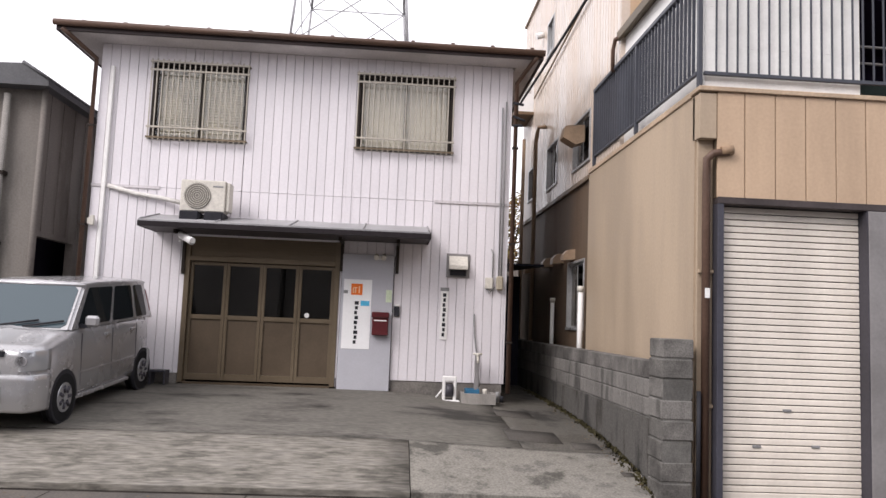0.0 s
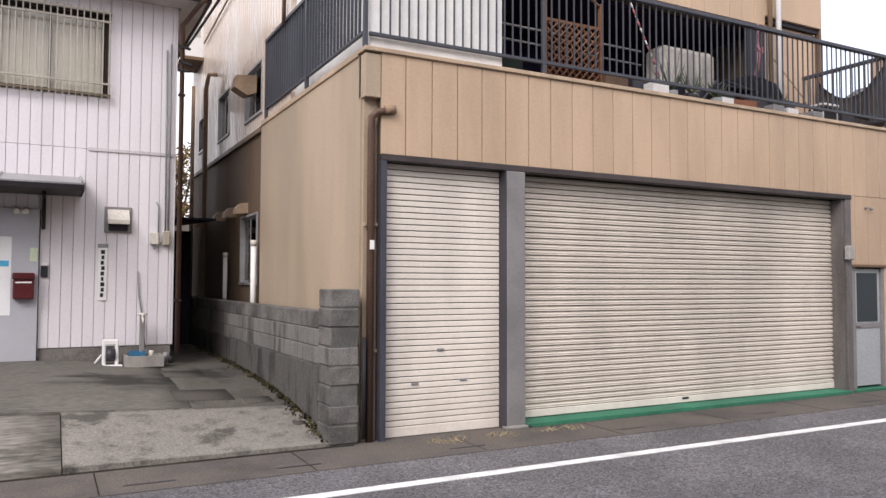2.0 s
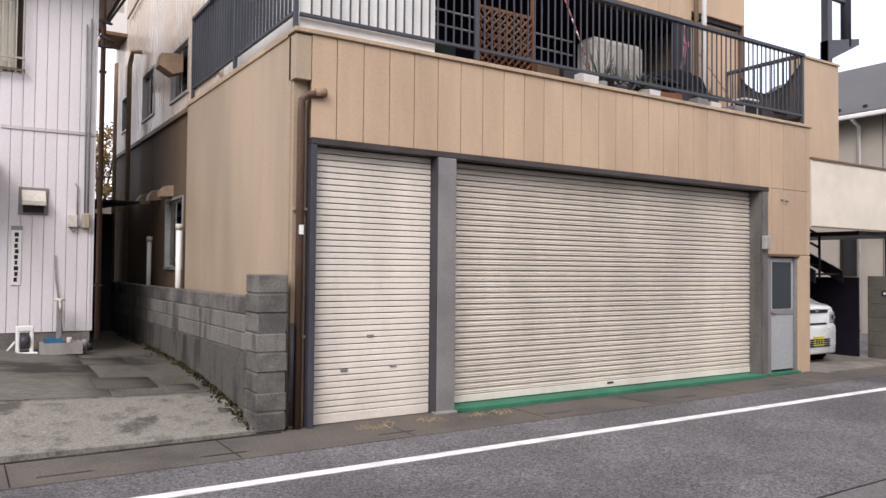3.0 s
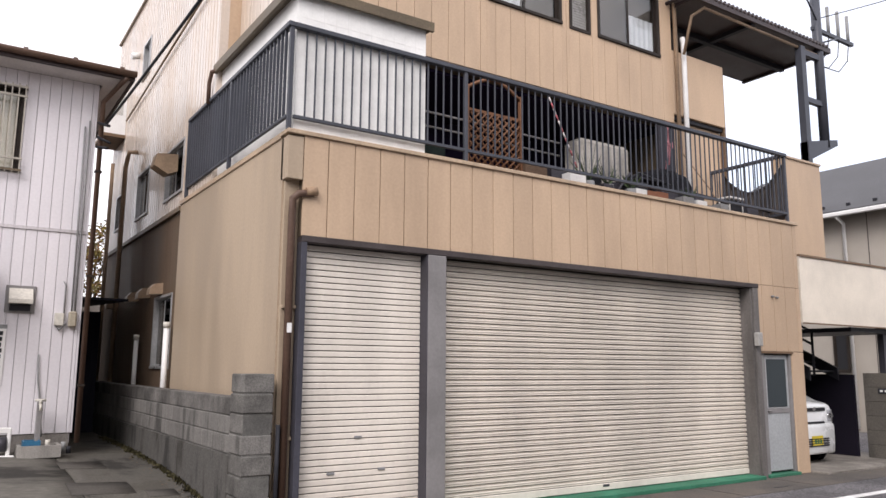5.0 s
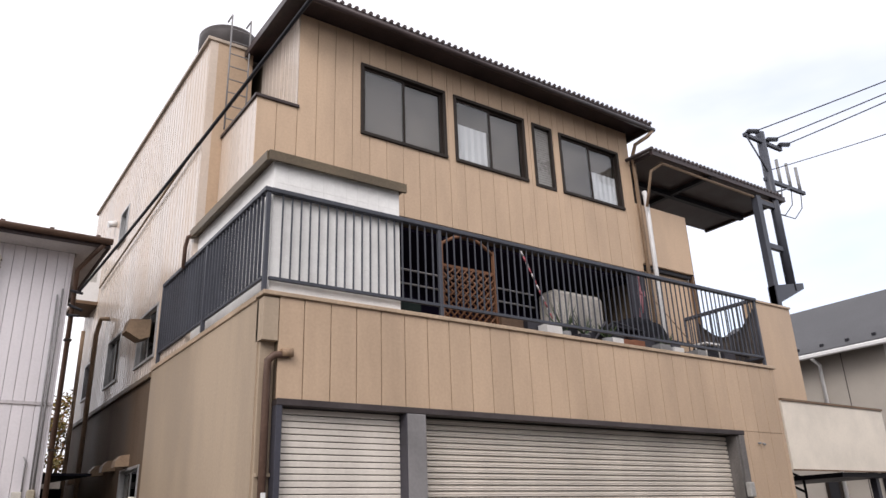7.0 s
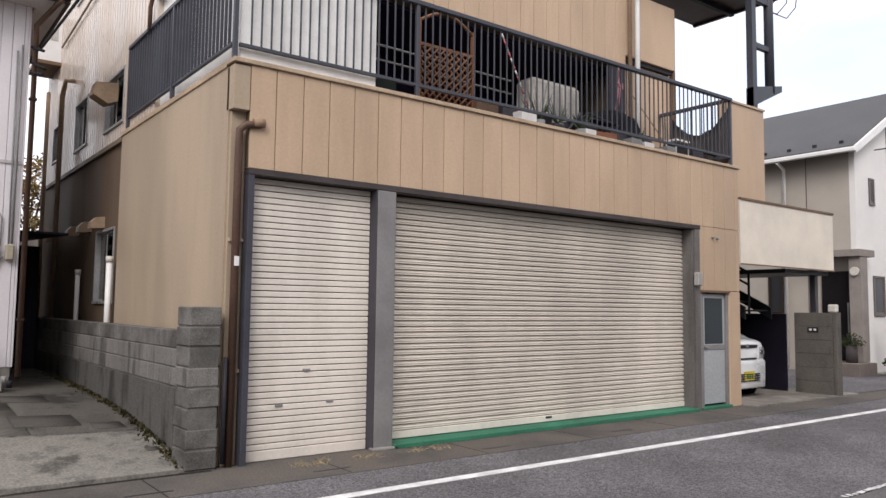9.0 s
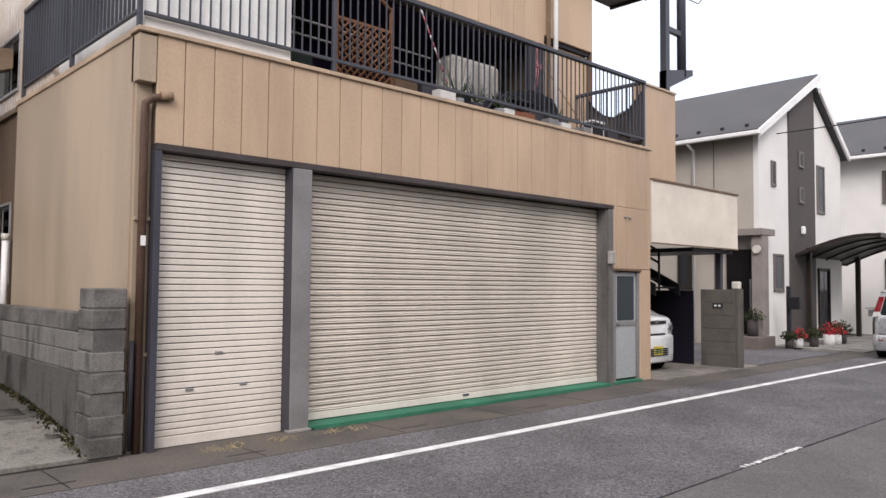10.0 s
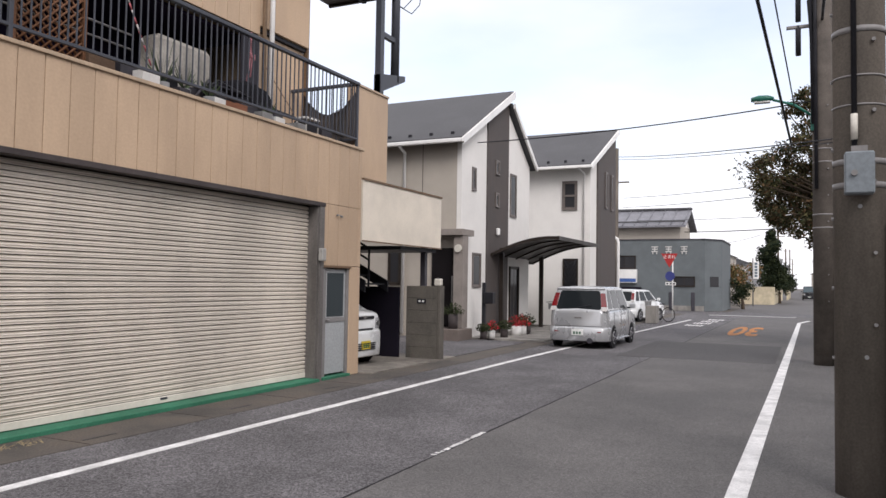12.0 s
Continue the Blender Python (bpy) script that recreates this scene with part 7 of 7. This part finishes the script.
for x in (21.4, 25.7):
    part("post", boxes((x, x + 0.14, 1.7, 1.84, 0.0, 2.95)), DARKFRAME, cr)
solid("house_step", boxes((17.4, 18.45, 1.55, 3.2, 0.0, 0.35), bevel=0.01), mat("brown_brick_step", (0.17, 0.14, 0.125), 0.85, grain=40, amount=0.2), "low brown brick entrance step", "step")
solid("house_drive", boxes((18.9, 27.5, -0.6, 1.9, -0.02, 0.035)), PALECONC, kind="structure", label="pale concrete drive of the taupe house")
solid("side_lane", boxes((13.3, 18.4, -0.2, 12, -0.02, 0.02)), ASPHALT, kind="structure", label="asphalt lane between the houses")
mp = thing("mailbox_post", 19.0, 1.4, 0.0, "black mailbox post at the entrance", "mailbox")
part("post", boxes((18.95, 19.05, 1.35, 1.45, 0.0, 1.75)), BLACKSTEEL, mp)
part("box", boxes((18.85, 19.1, 1.05, 1.35, 1.1, 1.45), bevel=0.02), BLACKSTEEL, mp)
REDFL = mat("red_flower", (0.42, 0.02, 0.03), 0.7)
for x, y, r_, h, fl in ((17.9, 2.4, 0.16, 0.75, 0), (17.8, 1.9, 0.18, 0.8, 0), (18.9, 1.1, 0.15, 0.3, 1), (19.6, 0.95, 0.15, 0.3, 0), (20.6, 0.9, 0.2, 0.35, 1), (21.1, 0.9, 0.2, 0.35, 1), (21.6, 0.95, 0.2, 0.3, 0), (22.4, 1.2, 0.2, 0.35, 0), (18.5, 1.2, 0.13, 0.28, 0)):
    fp = thing("flower_pot", x, y, 0.0, "potted red flowers by the drive" if fl else "potted green plant by the entrance", "plant pot", "flower pots")
    part("pot", tubes([(x, y, 0.03 if h < 0.5 else 0.35), (x, y, h)], r=r_ * 0.8, n=12), WHITE if fl else mat("dark_pot", (0.06, 0.05, 0.05), 0.7), fp)
    v, f = [], []
    for k in range(260):
        d = Vector((rg0.gauss(0, 1), rg0.gauss(0, 1), abs(rg0.gauss(0, 1)))).normalized() * r_ * 1.9 * rg0.random() ** 0.5
        p = Vector((x, y, h)) + d
        a = Vector((rg0.gauss(0, 1), rg0.gauss(0, 1), rg0.gauss(0, 1))).normalized() * 0.035
        b = a.orthogonal().normalized() * 0.025
        i = len(v)
        v += [p - a, p + b, p + a, p - b]
        f.append((i, i + 1, i + 2, i + 3))
    for nm, m, sel in (("foliage", LEAF[1], f[::2] if fl else f), ("blossom", REDFL, f[1::2] if fl else [])):
        if sel:
            me = bpy.data.meshes.new(nm)
            me.from_pydata(v, [], sel)
            me.materials.append(m)
            ob = new(nm, me)
            ob.parent, ob.location = fp, -fp.location


def bicycle(x, y, a, label):
    b = thing("bicycle", 0, 0, 0, label, "bicycle", "bicycles")
    for wx in (-0.53, 0.53):
        part("wheel", tubes([(wx + 0.33 * math.cos(k * math.pi / 12), 0, 0.34 + 0.33 * math.sin(k * math.pi / 12)) for k in range(25)], r=0.02, n=6), RUBBER, b)
    part("frame", tubes([(-0.53, 0, 0.34), (-0.1, 0, 0.32), (0.4, 0, 0.75), (0.53, 0, 0.34)], [(-0.53, 0, 0.34), (-0.2, 0, 0.75), (-0.1, 0, 0.32)], [(0.4, 0, 0.75), (0.36, 0, 1.0)], r=0.02, n=6), STEEL, b)
    part("handlebar", tubes([(0.3, -0.25, 1.0), (0.36, 0, 1.02), (0.3, 0.25, 1.0)], r=0.014, n=6), STEEL, b)
    part("saddle", boxes((-0.34, -0.1, -0.08, 0.08, 0.80, 0.86), bevel=0.02), BLACKSTEEL, b)
    part("basket", boxes((0.46, 0.78, -0.15, 0.15, 0.72, 0.95)), GREYPLASTIC, b)
    b.matrix_basis = pose(x, y, 0.03, 0, 0, a)


bicycle(25.2, 1.1, 20, "grey city bicycle leaning near the carport")
bicycle(34.2, -1.3, 70, "pale city bicycle by the roadside")
solid("roadside_cabinet", boxes((32.6, 33.3, -1.5, -1.0, 0.0, 0.8), bevel=0.02), PALECONC, "low beige cabinet by the roadside", "cabinet")

# ---- things on the balcony ----
WOODL = mat("red_brown_lattice_wood", (0.18, 0.085, 0.045), 0.7, grain=40, amount=0.2)
tr = thing("trellis", 3.2, 0.55, 4.25, "red-brown wooden arched lattice trellis", "trellis")
part("side_post", boxes((2.72, 2.77, 0.52, 0.57, 4.25, 5.55)), WOODL, tr)
part("side_post", boxes((3.66, 3.71, 0.52, 0.57, 4.25, 5.55)), WOODL, tr)
part("arch", tubes([(2.74 + 0.94 * k / 10, 0.545, 5.5 + 0.20 * math.sin(math.pi * k / 10)) for k in range(11)], r=0.024, n=8), WOODL, tr)
for z in (4.4, 5.18):
    part("cross_rail", boxes((2.77, 3.66, 0.53, 0.56, z, z + 0.04)), WOODL, tr)
for k in range(-5, 9):
    for sgn_ in (1, -1):
        xa = 2.77 + 0.11 * k if sgn_ > 0 else 3.66 - 0.11 * k
        pts = []
        for q in range(41):
            x, z = xa + sgn_ * 0.74 * q / 40, 4.44 + 0.74 * q / 40
            if 2.77 <= x <= 3.66:
                pts.append((x, 0.54 if sgn_ > 0 else 0.552, z))
        if len(pts) > 3:
            part("lath", tubes([pts[0], pts[-1]], r=0.016, n=4), WOODL, tr)
STRIPE_R, STRIPE_W = mat("red_tape", (0.45, 0.12, 0.14), 0.6), mat("white_tape", (0.62, 0.58, 0.57), 0.6)
for x0, z0, x1, z1 in ((4.28, 5.70, 4.82, 4.70),):
    ps = thing("striped_pole", x0, 0.6, z1, "thin red and white striped pole", "pole", "striped poles")
    for k in range(12):
        a, b = Vector((x0, 0.6, z0)).lerp(Vector((x1, 0.6, z1)), k / 12), Vector((x0, 0.6, z0)).lerp(Vector((x1, 0.6, z1)), (k + 1) / 12)
        part("band", tubes([a, b], r=0.013, n=6), STRIPE_R if k % 2 else STRIPE_W, ps)
def draped(bm, rows, n):
    """A hanging cloth: rows of points from its top edge down, joined to a sheet with a fold's thickness."""
    grid = [[bm.verts.new(p) for p in r] for r in rows]
    for a, b in zip(grid, grid[1:]):
        for k in range(n):
            bm.faces.new((a[k], a[k + 1], b[k + 1], b[k])).smooth = True
    bmesh.ops.solidify(bm, geom=bm.faces[:], thickness=0.012)
    return bm


wm = thing("covered_appliance", 6.65, 2.0, 4.25, "tall appliance under a pale cloth cover on the balcony", "appliance")
part("body", boxes((6.02, 7.28, 1.76, 2.25, 4.25, 5.72), bevel=0.09), mat("pale_cover_cloth", (0.36, 0.335, 0.30), 0.8, stain=0.22, stain_size=2.2, streak=0.3), wm)
part("printed_spots", tubes(*[[(x, 1.765, z), (x, 1.752, z)] for x, z in ((6.25, 4.82), (6.34, 4.74), (6.43, 4.86), (6.55, 4.72), (6.2, 4.68), (6.38, 4.64))], r=0.018, n=8), DARKSTEEL, wm)
dk = thing("dark_cabinet", 7.3, 1.2, 4.25, "dark storage box under a black sheet on the balcony", "box")
part("body", boxes((6.85, 7.75, 1.0, 1.5, 4.25, 5.05), bevel=0.02), mat("dark_storage", (0.022, 0.02, 0.026), 0.6), dk)
rows = [[(6.78 + 1.1 * k / 16, 0.97 - 0.03 * j + 0.02 * math.sin(k * 1.7 + j), 5.12 - 0.11 * j - 0.10 * abs(k / 8 - 1) ** 2) for k in range(17)] for j in range(7)]
part("black_sheet", draped(bmesh.new(), rows, 16), mat("black_sheet_plastic", (0.016, 0.015, 0.019), 0.45), dk, "black plastic sheet")
pv = thing("dark_partition", 7.95, 1.4, 4.25, "dark narrow partition beside the pipe", "partition")
part("board", boxes((7.62, 8.06, 1.40, 1.46, 4.25, 6.2), bevel=0.006), mat("slate_partition", (0.035, 0.033, 0.04), 0.6), pv)
for z in (4.9, 5.1):
    solid("laundry_bar", tubes([(1.9, 0.7, z), (4.6, 0.75, z - 0.02)], r=0.016, n=8), STEEL, "steel laundry bar across the balcony", "laundry bar", group="laundry bars")
for x, y, s_, m, nm in ((4.55, 0.4, 0.15, WHITE, "white_crate"), (5.15, 0.35, 0.10, DARKSTEEL, "dark_tub"), (5.9, 0.4, 0.12, WHITE, "white_crate"), (6.15, 0.4, 0.12, mat("terracotta", (0.28, 0.12, 0.07), 0.8), "terracotta_planter"), (6.4, 0.42, 0.13, mat("terracotta", (0.28, 0.12, 0.07)), "terracotta_planter"), (7.0, 0.4, 0.13, GREYPLASTIC, "grey_tub"), (7.35, 0.4, 0.12, WHITE, "white_crate"), (7.7, 0.45, 0.10, STEEL, "steel_can"), (7.95, 0.4, 0.13, GREYPLASTIC, "grey_tub"), (3.9, 0.6, 0.2, mat("brown_box", (0.14, 0.09, 0.06), 0.8), "brown_box"), (4.4, 0.62, 0.2, DARKSTEEL, "dark_tub"), (5.0, 0.65, 0.22, BLACKSTEEL, "black_box"), (5.55, 0.6, 0.17, DARKSTEEL, "dark_tub"), (6.05, 0.7, 0.24, BLACKSTEEL, "black_box"), (6.75, 0.62, 0.2, DARKSTEEL, "dark_tub"), (7.2, 0.7, 0.25, BLACKSTEEL, "black_box"), (7.55, 0.75, 0.22, DARKSTEEL, "dark_tub"), (8.35, 0.5, 0.2, BLACKSTEEL, "black_box"), (8.75, 0.45, 0.16, DARKSTEEL, "dark_tub"), (2.1, 0.45, 0.16, mat("dark_green_tub", (0.015, 0.022, 0.02), 0.7), "dark_tub")):
    ct = thing(nm, x, y, 4.25, nm.replace("_", " ") + " standing on the balcony floor", "container", "balcony containers")
    part("wall", boxes((x - s_, x + s_, y - s_ * 0.7, y - s_ * 0.6, 4.27, 4.27 + s_ * 1.6), (x - s_, x + s_, y + s_ * 0.6, y + s_ * 0.7, 4.27, 4.27 + s_ * 1.6), (x - s_, x - s_ * 0.9, y - s_ * 0.6, y + s_ * 0.6, 4.27, 4.27 + s_ * 1.6), (x + s_ * 0.9, x + s_, y - s_ * 0.6, y + s_ * 0.6, 4.27, 4.27 + s_ * 1.6)), m, ct)
    part("filling", boxes((x - s_ * 0.9, x + s_ * 0.9, y - s_ * 0.6, y + s_ * 0.6, 4.25, 4.27 + s_ * 1.2)), DARKSTEEL, ct)
for x, h, n in ((4.85, 0.75, 26), (5.25, 0.5, 20), (5.75, 0.35, 30), (7.15, 0.35, 18)):
    pl = thing("balcony_plant", x, 0.4, 4.27, "spiky green pot plant on the balcony", "plant", "balcony plants")
    part("pot", tubes([(x, 0.4, 4.27), (x, 0.4, 4.45)], r=0.09, n=12), GREYPLASTIC, pl)
    bm = bmesh.new()
    for k in range(n):
        d = Vector((rg0.gauss(0, 0.5), rg0.gauss(0, 0.3), 1)).normalized() * h * rg0.uniform(0.5, 1.0)
        p = Vector((x, 0.4, 4.44))
        a = d.orthogonal().normalized() * 0.018
        bm.faces.new([bm.verts.new(p - a), bm.verts.new(p + a), bm.verts.new(p + d * 0.7 + a * 0.8 + Vector((0, 0, -0.04))), bm.verts.new(p + d)])
    part("leaves", bm, mat("plant_green", (0.07, 0.10, 0.05), 0.7), pl)
tp = thing("hanging_tarp", 9.48, 0.8, 4.3, "grey-brown tarpaulin sagging along the end railing", "tarpaulin")
rows = []
for j in range(6):
    rows.append([(9.44 + 0.015 * math.sin(k * 1.3 + j), 0.10 + 1.30 * k / 20, (5.50 - 2.0 * (k / 20) * (1 - k / 20) * 0.98 - 0.05 * k / 20) * (1 - j / 5) + 4.36 * j / 5) for k in range(21)])
part("sheet", draped(bmesh.new(), rows, 20), mat("grey_brown_tarp", (0.20, 0.175, 0.16), 0.6, stain=0.2, stain_size=3.0, streak=0.4), tp)
part("support_bar", tubes([(8.35, 1.5, 5.75), (9.1, 1.45, 5.1), (9.3, 1.3, 4.6)], r=0.012, n=6), mat("tan_side_pipe", (0.24, 0.17, 0.11), 0.5), tp)
part("low_bar", tubes([(7.6, 0.9, 4.78), (9.32, 0.35, 4.50)], r=0.02, n=6), BLACKSTEEL, tp)
sr = thing("knotted_ribbon", 6.5, 0.2, 5.4, "pale pink ribbon knotted to the railing", "ribbon")
part("strand", tubes([(6.38, 0.16, 5.60), (6.40, 0.18, 5.35), (6.37, 0.18, 5.05), (6.33, 0.19, 4.82)], [(6.40, 0.18, 5.35), (6.43, 0.18, 5.15), (6.41, 0.19, 4.9)], r=0.012, n=6), mat("pink_ribbon", (0.55, 0.24, 0.27), 0.7), sr)
part("bow", tubes([(6.40, 0.17, 5.22), (6.33, 0.16, 5.27), (6.32, 0.16, 5.20), (6.40, 0.17, 5.22), (6.47, 0.16, 5.26), (6.47, 0.16, 5.18), (6.40, 0.17, 5.22)], r=0.012, n=6), mat("pink_ribbon", (0.55, 0.24, 0.27)), sr)
fc = thing("folding_chair", 7.4, 0.6, 4.25, "dark folding chair lying among the pots", "chair")
part("frame", tubes([(5.35, 0.5, 4.32), (6.1, 0.55, 4.80), (6.9, 0.6, 4.72)], [(5.9, 0.75, 4.30), (6.5, 0.7, 4.75)], r=0.018, n=6), BLACKSTEEL, fc)
part("seat", boxes((6.1, 6.75, 0.52, 0.86, 4.70, 4.73), bevel=0.008), mat("dark_seat_cloth", (0.03, 0.03, 0.035), 0.8), fc)
pc = thing("metal_planter_stand", 8.3, 0.35, 4.27, "small white metal stand with pots by the railing", "stand")
part("frame", tubes([(8.05, 0.3, 4.29), (8.05, 0.3, 4.62), (8.4, 0.3, 4.62), (8.4, 0.3, 4.29)], [(8.05, 0.5, 4.29), (8.05, 0.5, 4.62), (8.4, 0.5, 4.62), (8.4, 0.5, 4.29)], r=0.012, n=6), WHITE, pc)
part("tray", boxes((8.03, 8.42, 0.28, 0.52, 4.60, 4.63)), WHITE, pc)
solid("broom", tubes([(5.35, 0.35, 4.3), (5.85, 0.5, 4.75)], r=0.02, n=8), DARKSTEEL, "dark broom leaning on the balcony", "broom")

# pipes on the neighbour's sheet wall, mast behind the house
part("wall_pipe", tubes([(-9.9, 5.6, 0.5), (-9.85, 5.6, 5.3)], r=0.06), PALECONC, shed)
part("wall_pipe", tubes([(-9.25, 5.64, 0.5), (-9.25, 5.64, 5.45)], r=0.05), SHEDWALL, shed)
for z in (1.6, 2.7, 3.9):
    part("pipe_clip", boxes((-9.96, -9.78, 5.53, 5.7, z, z + 0.06)), DARKFRAME, shed)
bm = bmesh.new()
for k in range(18):
    box(bm, -9.3, -9.285, 6.0 + 0.5 * k, 6.04 + 0.5 * k, 3.0, 5.45)
part("wall_ribs", bm, SHEDWALL, shed)
part("roof_edge", tubes(*[[(-9.08, 5.4 + 0.16 * k, 5.53), (-9.55, 5.4 + 0.16 * k, 5.82)] for k in range(60)], r=0.03, n=5), mat("grey_shed_roof", (0.10, 0.10, 0.105)), shed)
py = thing("lattice_pylon", -7.2, 70, 0.0, "tall steel lattice transmission pylon in the distance", "pylon")
PY = mat("galvanised_pylon", (0.32, 0.32, 0.33), 0.6)
half = [(0, 8.2), (14, 7.0), (28, 5.75), (36, 5.2), (44, 4.6), (52, 4.0)]
bm = bmesh.new()
for (z0, h0), (z1, h1) in zip(half, half[1:]):
    c0 = [(-7.2 + sx * h0, 70 + sy * h0, z0) for sx, sy in ((-1, -1), (1, -1), (1, 1), (-1, 1))]
    c1 = [(-7.2 + sx * h1, 70 + sy * h1, z1) for sx, sy in ((-1, -1), (1, -1), (1, 1), (-1, 1))]
    for k in range(4):
        tube(bm, [c0[k], c1[k]], 0.14, 5)
        tube(bm, [c0[k], c1[(k + 1) % 4]], 0.07, 4)
        tube(bm, [c0[(k + 1) % 4], c1[k]], 0.07, 4)
        tube(bm, [c1[k], c1[(k + 1) % 4]], 0.07, 4)
part("lattice", bm, PY, py)
py.location.x -= 1.4

# small things along the far houses
solid("white_vent_post", tubes([(34.0, 0.57, 0.0), (34.0, 0.57, 3.8), (34.0, 0.62, 3.98), (34.05, 0.9, 4.15), (32.31, 1.1, 4.2)], r=0.07, n=10), WHITE, "white standing pipe at the house corner", "pipe")
window("window", A, "x", 1.95, 22.75, 23.7, 0.15, 2.3, 0.06, DARKFRAME, FARGLASS, FARGLASS, bar=0.06)
for k in range(12):
    part("roof_rib", tubes([(55.8, 0.6 + 0.9 * k, 6.33), (59.2, 0.6 + 0.9 * k, 7.78)], r=0.05, n=5), mat("pale_grey_tile", (0.20, 0.20, 0.22)), uh)
part("roof_ridge", boxes((59.0, 59.4, 0.35, 12.5, 7.72, 7.92), bevel=0.05), SLATE, uh)
part("snow_rail", tubes([(56.2, 0.5, 6.62), (56.2, 12.4, 6.62)], r=0.06, n=6), SLATE, uh)
